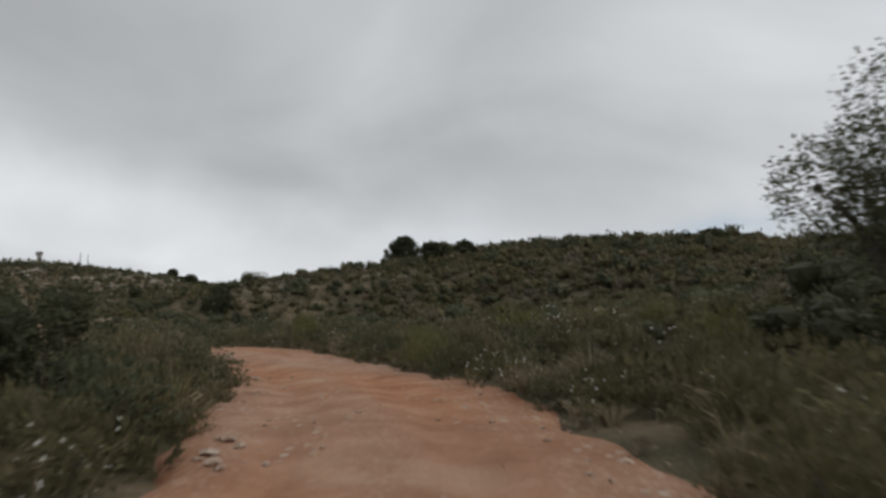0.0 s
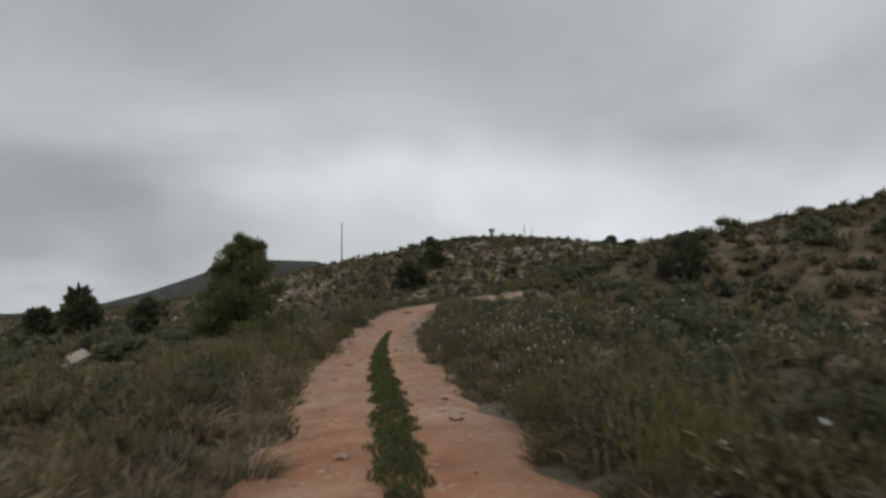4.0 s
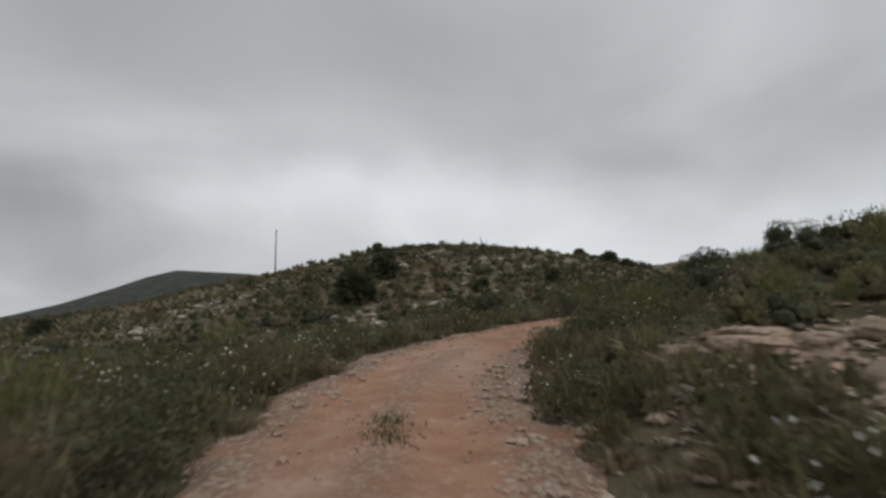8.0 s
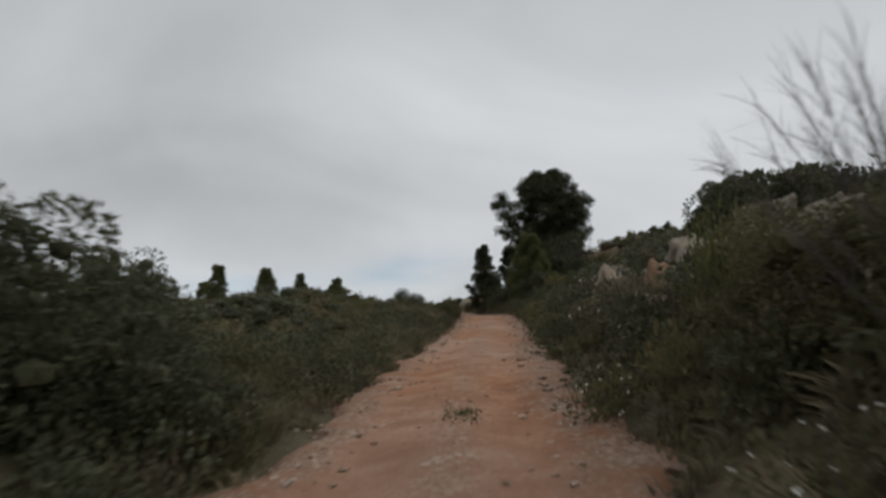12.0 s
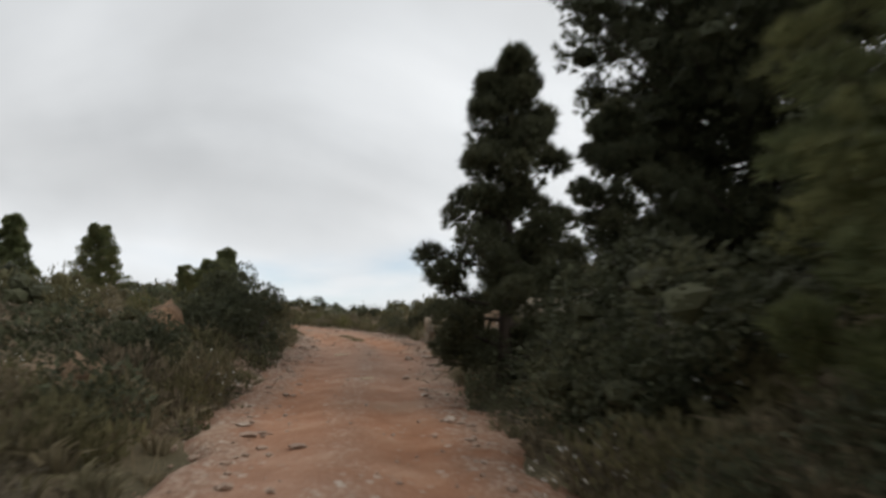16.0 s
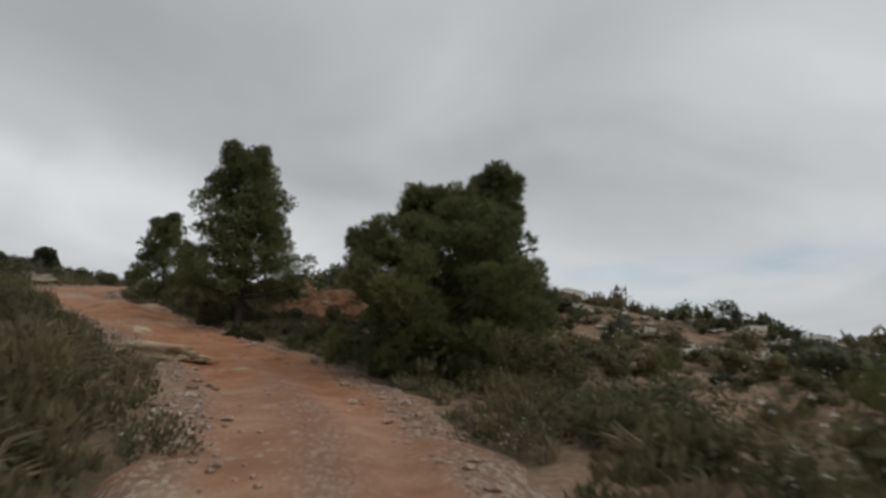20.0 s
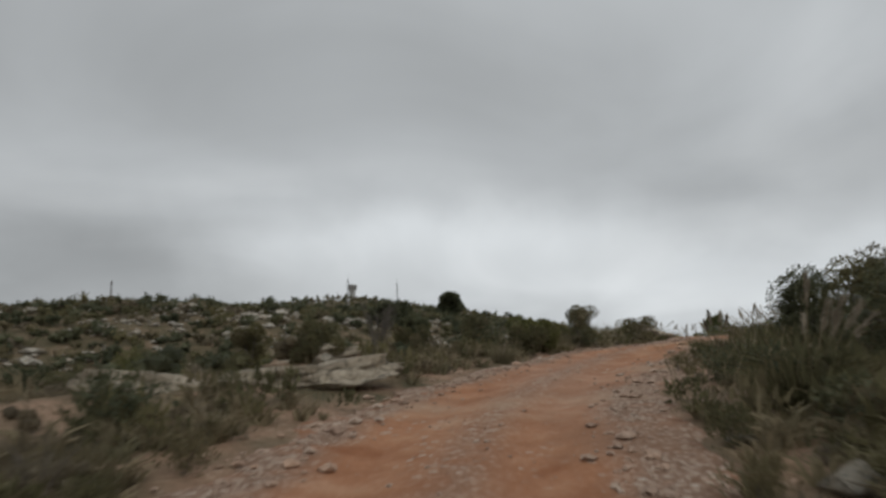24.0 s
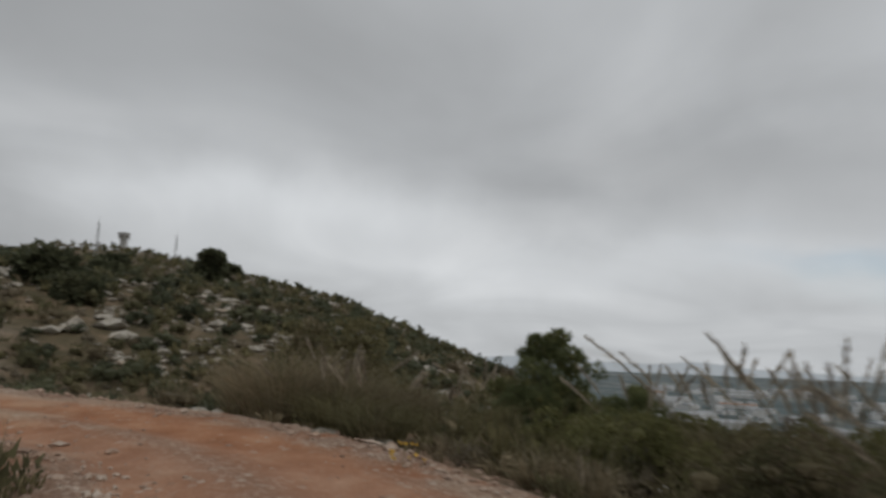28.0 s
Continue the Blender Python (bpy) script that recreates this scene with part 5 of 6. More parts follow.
# ---- scrub ----
def dome(rng, n, rx, rz, lobes=7, fill=0.55, filled=True):
    """Places and outward ways in a lumpy bush of that half-width and height."""
    c = np.stack([rng.uniform(-0.55, 0.55, lobes) * rx, rng.uniform(-0.55, 0.55, lobes) * rx, rng.uniform(0.25, 0.68, lobes) * rz], -1)
    i = rng.integers(0, lobes, n)
    d = unit(rng.normal(size=(n, 3)))
    q = c[i] + d * rng.uniform(fill, 1.0, (n, 1)) * np.array([0.52 * rx, 0.52 * rx, 0.36 * rz]) * rng.uniform(0.75, 1.2, lobes)[i][:, None]
    q[:, 2] = np.abs(q[:, 2])
    return q, d, cores(rng, c, (0.42 if lobes < 3 else 0.33) * min(rx, rz)) if filled and lobes < 7 else None


def stems_of(rng, n, rx, rz, r=0.008):
    vs, fs, base = [], [], 0
    for _ in range(n):
        a, q = rng.uniform(0, 6.28), rng.uniform(0.2, 0.8)
        top = np.array([math.cos(a) * rx * q, math.sin(a) * rx * q, rz * rng.uniform(0.5, 0.85)])
        u = np.linspace(0, 1, 4)[:, None]
        v, f = tube(top * u + np.array([0, 0, 0.1 * rz]) * np.sin(u * 3.14), [r * 1.5, r * 1.2, r, r * 0.5], 4)
        vs.append(v)
        fs.append(f + base)
        base += len(v)
    return np.concatenate(vs), np.concatenate(fs)


def joined(a, b):
    """Two meshes as one chunk of triangles."""
    f = a[1]
    if b is None:
        return a[0], f, 0
    tri = np.concatenate(([f] if f.shape[1] == 3 else [f[:, [0, 1, 2]], f[:, [0, 2, 3]]]) + [b[1] + len(a[0])])
    return np.concatenate([a[0], b[0]]), tri, 0


def bush_parts(kind, seed, detail, filled=True):
    """Meshes of one plant of a kind as a list of (part name, chunks, materials); detail 1 near, lower further off."""
    rng = np.random.default_rng(seed)
    tri = detail < 0.5
    fine = 1.0 if not tri else 0.70 if filled else 0.88
    out, lb = [], 9 if detail > 0.25 else 6 if detail > 0.05 else 4 if detail > 0.02 else 2 if detail > 0.01 else 1
    if kind == "rosemary_bush":
        q, d, core = dome(rng, int(1300 * detail), 0.62, 0.85, lb, filled=filled)
        v, f = leaves(rng, q, unit(d * 0.5 + np.array([0, 0, 0.9]) + rng.normal(size=q.shape) * 0.35), fine * 0.10 / detail ** 0.34, fine * 0.022 / detail ** 0.63, tri)
        out.append(("foliage", [joined((v, f), core)], [BUSH_LEAF]))
    elif kind == "kermes_oak_bush":
        q, d, core = dome(rng, int(1400 * detail), 0.75, 1.0, lb, filled=filled)
        v, f = leaves(rng, q, unit(d + rng.normal(size=q.shape) * 0.6), fine * 0.065 / detail ** 0.5, fine * 0.042 / detail ** 0.5, tri)
        out.append(("foliage", [joined((v, f), core)], [DARK_LEAF]))
    elif kind == "rockrose_bush":
        q, d, core = dome(rng, int(1100 * detail), 0.60, 0.75, lb, filled=filled)
        v, f = leaves(rng, q, unit(d * 0.8 + np.array([0, 0, 0.4]) + rng.normal(size=q.shape) * 0.4), fine * 0.075 / detail ** 0.42, fine * 0.030 / detail ** 0.53, tri)
        out.append(("foliage", [joined((v, f), core)], [BUSH_LEAF]))
        n = max(4, int(42 * detail ** 0.5))
        q, d, core = dome(rng, n, 0.64, 0.84, 8, 0.95)
        k = 5
        at = np.repeat(q, k, 0)
        face = unit(d + np.array([0, 0, 0.7]))
        v, f = leaves(rng, at, unit(np.repeat(face, k, 0) * 0.35 + rng.normal(size=at.shape)), 0.028, 0.026)
        out.append(("bloom", [(v, f, 0)], [PETAL]))
    elif kind == "thyme_cushion":
        q, d, core = dome(rng, int(800 * detail), 0.46, 0.40, lb, filled=filled)
        v, f = leaves(rng, q, unit(d + np.array([0, 0, 0.5]) + rng.normal(size=q.shape) * 0.4), fine * 0.07 / detail ** 0.36, fine * 0.020 / detail ** 0.61, tri)
        out.append(("foliage", [joined((v, f), core)], [GREY_LEAF]))
    elif kind == "grass_tussock":
        n = int(420 * detail)
        a, r = rng.uniform(0, 6.28, n), 0.22 * np.sqrt(rng.uniform(0, 1, n))
        at = np.stack([r * np.cos(a), r * np.sin(a), 0 * r], -1)
        ax = unit(np.stack([np.cos(a), np.sin(a), 0 * a], -1) * rng.uniform(0.1, 0.9, (n, 1)) + np.array([0, 0, 1.0]) + rng.normal(size=(n, 3)) * 0.12)
        v, f4, f3 = blades(rng, at, ax, 0.72, 0.012 / detail ** 0.7, 0.6)
        out.append(("tuft", [(v, f4, 0), (v, f3, 0)], [STRAW]))
        if detail >= 0.5:
            m = 16
            at = np.stack([rng.normal(size=m) * 0.1, rng.normal(size=m) * 0.1, 0 * np.arange(m)], -1)
            ax = unit(rng.normal(size=(m, 3)) * 0.16 + np.array([0, 0, 1.0]))
            v, f4, f3 = blades(rng, at, ax, 1.05, 0.007, 0.12)
            out.append(("dry_stalk_tuft", [(v, f4, 0), (v, f3, 0)], [PLUME]))
    elif kind == "broom_bush":
        q, d, core = dome(rng, int(1200 * detail), 0.7, 1.1, lb, filled=filled)
        v, f = leaves(rng, q, unit(np.array([0, 0, 1.0]) + d * 0.35 + rng.normal(size=q.shape) * 0.2), fine * 0.17 / detail ** 0.3, fine * 0.016 / detail ** 0.68, tri)
        out.append(("foliage", [joined((v, f), core)], [LIME_LEAF]))
    if detail >= 0.5 and kind not in ("grass_tussock",):
        v, f = stems_of(rng, 5, 0.45, 0.7)
        out.append(("woody_base", [(v, f, 0)], [TWIG]))
    return out


KINDS = ["rosemary_bush", "kermes_oak_bush", "rockrose_bush", "thyme_cushion", "grass_tussock", "broom_bush"]
LABEL = {"rosemary_bush": "olive-green needle-leaved rosemary bush beside the track", "kermes_oak_bush": "dense dark kermes oak bush on stony ground",
         "rockrose_bush": "grey-green rockrose bush dotted with white flowers", "thyme_cushion": "low grey-green thyme cushion on bare soil",
         "grass_tussock": "dry straw-coloured tussock of long grass", "broom_bush": "bright yellow-green broom bush with upright shoots"}


def kind_weights(run, side, near):
    """How common each kind of plant is along the track, on either side."""
    if side > 0:
        tab = {0: (4, 2, 3, 1, 1, .3), 36: (4, 2, 4, 1, 2, .4), 60: (4, 3, 9, .6, .5, .8), 88: (4, 3, 1.5, .6, 1, 1), 105: (3, 6, 2, .3, .6, .5), 140: (3, 6, 2, .4, .6, .8), 165: (4, 5, 1, 1, .6, .4),
               185: (5, 2, 3, 2, 1, .4), 205: (4, 3, 1, 2, 1.5, .6), 225: (5, 3, 2, 2, 2, .3), 245: (4, 2, 0.5, 1, 5, .3)}
    else:
        tab = {0: (4, 4, 2, 1, 1, .2), 30: (3, 1, 0, 2, 6, .1), 60: (4, 2, 0, 1, 5, .6), 90: (5, 3, 7, 1, 3, .6), 112: (4, 4, .4, 1, 2, .3), 140: (4, 2, .6, 3, 3, .1), 165: (4, 3, 2, 2, 2.5, .2),
               185: (5, 1, 1, 3, 4, .3), 205: (5, 1, 2, 3, 1, 1), 225: (5, 2, 1, 3, 1.5, .4), 245: (4, 2, 1, 3, 3, .6)}
    return np.array(tab[max(k for k in tab if k <= max(run, 0))], float)


def size_near(run, side):
    """Usual size of the plants along the track."""
    if side > 0:
        return float(np.interp(run, [0, 36, 60, 85, 105, 140, 165, 180, 200, 225, 236, 252, 262, 275], [.85, .8, .85, .72, .95, 1.05, .85, .8, .7, .75, .5, .5, .8, .85]))
    return float(np.interp(run, [0, 36, 60, 85, 105, 120, 140, 165, 180, 200, 225, 250, 275], [.8, .8, .9, .95, .95, .95, .8, .95, 1.0, .8, .8, .8, .8]))


def cover(run, side):
    """Share of the ground that plants cover along the track."""
    if side > 0:
        return float(np.interp(run, [0, 60, 80, 90, 105, 163, 170, 185, 205, 215, 225, 250], [.95, .97, .6, .65, 1, .95, .5, .65, .62, .65, .8, 1]))
    return float(np.interp(run, [0, 36, 60, 105, 140, 165, 185, 192, 197, 206, 212, 222, 232, 250], [.9, 1, 1, 1, .97, .8, .8, .7, .4, .45, .75, .8, .35, .3]))


def bare(x, y):
    """Where stone lies bare between the scrub, 0 to 1."""
    s = np.sin
    return 0.5 + 0.5 * s(x * 0.21 + 1.9 * s(y * 0.13 + 0.4) + 0.7) * s(y * 0.19 + 1.6 * s(x * 0.11) + 2.0)


def scatter(cell, lo, hi, box):
    """Jittered places between two distances from the track's middle, with the run along the track."""
    rng = np.random.default_rng(int(cell * 100 + lo * 7))
    xs, ys = np.arange(box[0], box[1], cell), np.arange(box[2], box[3], cell)
    x, y = [a.ravel() for a in np.meshgrid(xs, ys)]
    x, y = x + rng.uniform(-0.5, 0.5, len(x)) * cell, y + rng.uniform(-0.5, 0.5, len(x)) * cell
    z, near, side = land(x, y)
    k = (near >= lo) & (near < hi)
    x, y, near, side = x[k], y[k], near[k], side[k]
    run = np.empty(len(x))
    for i in range(0, len(x), 5000):
        s = slice(i, i + 5000)
        run[s] = RUN[((x[s, None] - MID[None, :, 0]) ** 2 + (y[s, None] - MID[None, :, 1]) ** 2).argmin(1)]
    return rng, x, y, near, side, run


ROCK_SPOTS = np.array([(o.location.x, o.location.y, max(o.dimensions.x, o.dimensions.y) * 0.5) for o in scene.objects if o.get("category") == "rock"])


def clear_of_rocks(x, y, slack):
    d = np.hypot(x[:, None] - ROCK_SPOTS[None, :, 0], y[:, None] - ROCK_SPOTS[None, :, 1]) - ROCK_SPOTS[None, :, 2]
    return d.min(1) > slack


def replicate(template, x, y, z, yaw, size, tall):
    """Many turned and scaled copies of a template's vertices and faces in one array."""
    v, faces = template
    c, s = np.cos(yaw)[:, None], np.sin(yaw)[:, None]
    px = (v[None, :, 0] * c - v[None, :, 1] * s) * size[:, None] + x[:, None]
    py = (v[None, :, 0] * s + v[None, :, 1] * c) * size[:, None] + y[:, None]
    pz = v[None, :, 2] * (size * tall)[:, None] + z[:, None]
    n = len(v)
    return np.stack([px, py, pz], -1).reshape(-1, 3), [(f[None] + (np.arange(len(x)) * n)[:, None, None]).reshape(-1, f.shape[1]) for f in faces]


def stuff(name, label, category, kind_parts, x, y, size, seed, sink=0.04):
    """Many plants of one kind in one object."""
    rng = np.random.default_rng(seed)
    if not len(x):
        return
    z = ground_z(x, y) - sink * size
    tint = rng.uniform(0, 1, len(x))
    yaw, tall = rng.uniform(0, 6.28, len(x)), rng.uniform(0.8, 1.25, len(x))
    pick = rng.integers(0, len(kind_parts), len(x))
    chunks, tints, mats = [], [], []
    for n, parts in enumerate(kind_parts):
        k = pick == n
        if not k.any():
            continue
        for _, ch, ms in parts:
            v = ch[0][0]
            vv, ff = replicate((v, [c[1] for c in ch]), x[k], y[k], z[k], yaw[k], size[k], tall[k])
            if ms[0] not in mats:
                mats.append(ms[0])
            mi = mats.index(ms[0])
            chunks.append((vv, ff[0], mi))
            tints.append(np.repeat(tint[k], len(v)))
            if len(ff) > 1:
                chunks.append((vv, ff[1], mi))
                tints.append(np.repeat(tint[k], len(v)))
    me = np_mesh(name, chunks, mats, tints=np.concatenate(tints))
    tagged(new(name, me), label, category, kind="stuff")


def near_scrub():
    """Plants along the track: the nearest of each kind stand singly, the rest of the band in one object a kind."""
    rng, x, y, near, side, run = scatter(0.88, 1.2, 10.0, (-70, 14, -8, 236))
    left, right = half_widths(run)
    edge = np.where(side > 0, right, left) + 0.15
    size = np.array([size_near(r, s) for r, s in zip(run, side)]) * rng.uniform(0.6, 1.25, len(x))
    size *= np.clip(0.6 + (near - edge) * 0.4, 0.55, 1.0)
    ok = (near > edge + 0.30 * size) & (rng.uniform(0, 1, len(x)) < np.array([cover(r, s) for r, s in zip(run, side)]))
    ok &= clear_of_rocks(x, y, 0.12) & ~((run > 262))
    ok &= np.hypot(x + 33.6, (y - 64.6) * 0.8) > 2.6
    ok &= (bare(x, y) < 0.86) | ((run > 98) & (run < 163)) | (rng.uniform(0, 1, len(x)) < 0.25)
    x, y, near, side, run, size, edge = [a[ok] for a in (x, y, near, side, run, size, edge)]
    kind = np.array([rng.choice(6, p=w / w.sum()) for w in (kind_weights(r, s, d) for r, s, d in zip(run, side, near))])
    order = np.argsort(near - edge - 0.4 * size)
    z = ground_z(x, y)
    for n, name in enumerate(KINDS):
        mine = [i for i in order if kind[i] == n]
        first, rest = mine[:100], np.array(mine[100:], int)
        models = []
        for v in range(4):
            root = new(name)
            for pn, ch, ms in bush_parts(name, 500 + 10 * n + v, 0.6):
                ob = part(pn, np_mesh(pn, ch, ms), root)
                if pn == "bloom":
                    tagged(ob, "small white flowers", kind="stuff")
            tagged(root, LABEL[name], "bush" if n != 4 else "grass", name.replace("_", " ") + "es along the track" if n != 4 else "tussocks along the track")
            models.append(root)
        for c, i in enumerate(first):
            s = size[i]
            m = Matrix.Translation((x[i], y[i], z[i] - 0.05 * s)) @ pose(0, 0, 0, rng.uniform(-6, 6), rng.uniform(-6, 6), rng.uniform(0, 360))
            s3 = (s, s, s * rng.uniform(0.85, 1.2))
            ob = models[c % 4] if c < 4 else copy_thing(models[c % 4], m)
            ob.matrix_basis = m @ Matrix.Diagonal((*s3, 1))
        for band, detail in ((rest[:300], 0.34), (rest[300:], 0.17)):
            stuff(name + "_scrub", "scrub of " + LABEL[name].split(" beside")[0].split(" on ")[0] + " plants", "scrub",
                  [bush_parts(name, 700 + 10 * n + v, detail, detail < 0.3) for v in range(3)], x[band], y[band], size[band], 40 + n)


def far_scrub(name, cell, lo, hi, box, detail, grow, seed, thin=0.9, kinds=(0, 1, 3, 4)):
    rng, x, y, near, side, run = scatter(cell, lo, hi, box)
    ok = (rng.uniform(0, 1, len(x)) < thin * np.where((x > -25) & (y < 130), 1.3, 1.0) * (1.15 - 0.75 * np.clip((bare(x, y) - 0.55) / 0.4, 0, 1) * ~((x > -25) & (y < 130)) * ~((side > 0) & (y < 130))) * (1 - 0.4 * ((x > -20) & (y > 140) & (y < 200)))) & (plain_fall(x, y) < 0.6) & clear_of_rocks(x, y, 0.1) & (np.hypot(x + 228, y - 383.6) > 9) & (np.hypot(x + 174.4, y - 326.9) > 7)
    rim = np.minimum(np.minimum(x - box[0], box[1] - x), np.minimum(y - box[2], box[3] - y))
    ok &= rng.uniform(0, 1, len(x)) < np.clip(rim / (8 * cell), 0.05, 1)
    x, y = x[ok], y[ok]
    size = rng.uniform(0.7, 1.5, len(x)) * grow
    share = np.array([4, 3 if near.min() < 90 else 0.7, 1, 2.5, 2, .5])[list(kinds)]
    pick = rng.choice(list(kinds), size=len(x), p=share / share.sum())
    for n in kinds:
        k = pick == n
        stuff(name, "low " + LABEL[KINDS[n]].split(" beside")[0].split(" on ")[0].split(" dotted")[0] + " scrub over the slope", "scrub", [bush_parts(KINDS[n], seed + 10 * n + v, detail) for v in range(3)], x[k], y[k], size[k], seed + n)


near_scrub()
far_scrub("slope_scrub", 1.25, 10.0, 19.0, (-110, 45, -20, 270), 0.12, 1.0, 800, 0.85, (0, 1, 2, 3, 4))
far_scrub("slope_scrub", 1.2, 19.0, 34.0, (-110, 45, -20, 270), 0.05, 1.1, 850, 0.97, (0, 1, 2, 3, 4))
far_scrub("hillside_scrub", 1.75, 34.0, 95.0, (-190, 110, -60, 330), 0.025, 1.45, 900, 0.74)
far_scrub("hillside_scrub", 1.2, 30.0, 95.0, (-25, 75, -45, 135), 0.013, 1.3, 950, 0.95, (0, 3, 4))
far_scrub("distant_scrub", 2.85, 95.0, 330.0, (-420, 100, 60, 480), 0.008, 1.75, 1000, 0.76, (0, 1, 3))


def stones(name, label, n, seed, spots, size, mat):
    """Loose stones in one object: squashed, uneven octahedra."""
    rng = np.random.default_rng(seed)
    x, y, z = spots(rng, n)
    n = len(x)
    base = np.array([(1, 0, 0), (0, 1, 0), (-1, 0, 0), (0, -1, 0), (0, 0, 0.8), (0, 0, -0.6), (0.6, 0.6, 0.5), (-0.6, 0.5, 0.55), (-0.55, -0.6, 0.5), (0.6, -0.6, 0.45)], float)
    tri = np.array([(0, 6, 4), (0, 1, 6), (6, 1, 4), (1, 7, 4), (1, 2, 7), (7, 2, 4), (2, 8, 4), (2, 3, 8), (8, 3, 4), (3, 9, 4), (3, 0, 9), (9, 0, 4), (1, 0, 5), (2, 1, 5), (3, 2, 5), (0, 3, 5)])
    s = size[0] * (size[1] / size[0]) ** rng.uniform(0, 1, n) ** 2.2
    v = base[None] * (1 + rng.normal(size=(n, 10, 3)) * 0.16) * s[:, None, None] * np.stack([rng.uniform(0.8, 1.3, n), rng.uniform(0.7, 1.1, n), rng.uniform(0.45, 0.8, n)], -1)[:, None]
    a = rng.uniform(0, 6.28, n)[:, None]
    px = v[..., 0] * np.cos(a) - v[..., 1] * np.sin(a) + x[:, None]
    py = v[..., 0] * np.sin(a) + v[..., 1] * np.cos(a) + y[:, None]
    pz = v[..., 2] + z[:, None] + 0.15 * s[:, None]
    me = np_mesh(name, [(np.stack([px, py, pz], -1), (tri[None] + 10 * np.arange(n)[:, None, None]).reshape(-1, 3), 0)], [mat])
    tagged(new(name, me), label, "gravel" if "gravel" in name else "stones", kind="stuff")


def verge_spots(rng, n):
    weight = np.interp(R_RUN, [0, 30, 60, 70, 100, 112, 130, 170, 180, 200, 255, 270], [.5, .25, .25, 1, 1.9, .7, .5, 1.0, 1.4, 1.3, 2.2, 2.2])
    run = np.interp(rng.uniform(0, 1, n), np.cumsum(weight) / weight.sum(), R_RUN)
    left, right = half_widths(run)
    s = np.where(rng.uniform(0, 1, n) < 0.5, -1, 1)
    off = s * (np.where(s < 0, left, right) + rng.normal(size=n) * 0.30 - 0.12)
    x, y = on_track(run, off)
    return x, y, np.maximum(track_z(run, off) - 0.25 * np.clip(np.abs(off) - np.where(s < 0, left, right) + 0.1, 0, 1), ground_z(x, y))


def bed_spots(rng, n):
    weight = np.interp(R_RUN, [0, 30, 60, 70, 100, 112, 130, 165, 180, 200, 255, 270], [.7, .3, .3, .9, 1.2, 1, .6, .8, 1.3, 1, .9, 1])
    run = np.interp(rng.uniform(0, 1, n), np.cumsum(weight) / weight.sum(), R_RUN)
    off = rng.uniform(-1.6, 1.6, n)
    keep = rng.uniform(0, 1, n) < 0.25 + 0.75 * (0.5 + 0.5 * np.sin(run * 0.8 + 2 * np.sin(off * 2))) * (0.4 + 0.6 * (np.abs(np.abs(off) - 0.75) > 0.3))
    run, off = run[keep], off[keep]
    x, y = on_track(run, off)
    return x, y, track_z(run, off)


def slope_spots(rng, n):
    x, y = rng.uniform(-60, 12, n), rng.uniform(0, 235, n)
    z, near, side = land(x, y)
    k = (near > 2.4) & (near < 16) & (rng.uniform(0, 1, n) < 0.15 + np.clip((bare(x, y) - 0.4) / 0.4, 0, 1))
    return x[k], y[k], ground_z(x[k], y[k])


def hill_spots(rng, n):
    x, y = rng.uniform(-260, 20, n), rng.uniform(40, 400, n)
    z, near, side = land(x, y)
    k = (near > 14) & (near < 170) & ~((side > 0) & (y < 130)) & (plain_fall(x, y) < 0.5) & (rng.uniform(0, 1, n) < np.clip((bare(x, y) - np.where(y > 215, 0.46, 0.58)) / 0.2, 0.02, 1))
    return x[k], y[k], ground_z(x[k], y[k])


stones("verge_gravel", "loose pinkish gravel thrown to the track's edges", 11000, 61, verge_spots, (0.012, 0.05), PEBBLE)
stones("verge_stones", "broken pale stones heaped along the track", 3600, 65, verge_spots, (0.035, 0.105), PEBBLE)
stones("track_gravel", "small stones lying on the dirt track", 9000, 62, bed_spots, (0.008, 0.042), PEBBLE)
stones("slope_stones", "pale loose stones between the bushes", 9000, 63, slope_spots, (0.05, 0.30), LIMESTONE)
def rubble_spots(rng, n):
    x, y = -33.4 + rng.normal(size=n) * 1.6, 64.8 + rng.normal(size=n) * 2.4
    k = land(x, y)[1] > 1.7
    return x[k], y[k], ground_z(x[k], y[k])


stones("bank_rubble", "broken pale stone on a bare rocky bank", 1500, 67, rubble_spots, (0.03, 0.16), BANK_STONE)


def track_rubble_spots(rng, n):
    pick = rng.uniform(0, 1, n) < 0.88
    x = np.where(pick, -17.6 + rng.normal(size=n) * 0.9, -10.6 + rng.normal(size=n) * 0.7)
    y = np.where(pick, 136.6 + rng.normal(size=n) * 1.7, 144.8 + rng.normal(size=n) * 1.0)
    k = land(x, y)[1] > 1.0
    return x[k], y[k], ground_z(x[k], y[k])


stones("track_rubble", "broken pinkish rubble washed off the bank", 4200, 68, track_rubble_spots, (0.016, 0.085), PEBBLE)


def mound_spots(rng, n):
    x, y = rng.uniform(-110, -46, n), rng.uniform(185, 290, n)
    z, near, side = land(x, y)
    k = (near > 6) & (plain_fall(x, y) < 0.5) & (rng.uniform(0, 1, n) < np.clip((bare(x * 1.7, y * 1.7) - 0.45) / 0.3, 0.05, 1))
    return x[k], y[k], ground_z(x[k], y[k])


stones("mound_stones", "pale limestone blocks among the scrub beyond the bend", 11000, 66, mound_spots, (0.15, 0.7), HILL_STONE)
stones("hill_boulders", "scattered pale limestone blocks on the hillside", 40000, 64, hill_spots, (0.25, 1.25), HILL_STONE)


def stony_verge_spots(rng, n):
    x, y = -22.6 + rng.normal(size=n) * 1.1, 169.6 + rng.normal(size=n) * 2.0
    k = land(x, y)[1] > 1.5
    return x[k], y[k], ground_z(x[k], y[k])


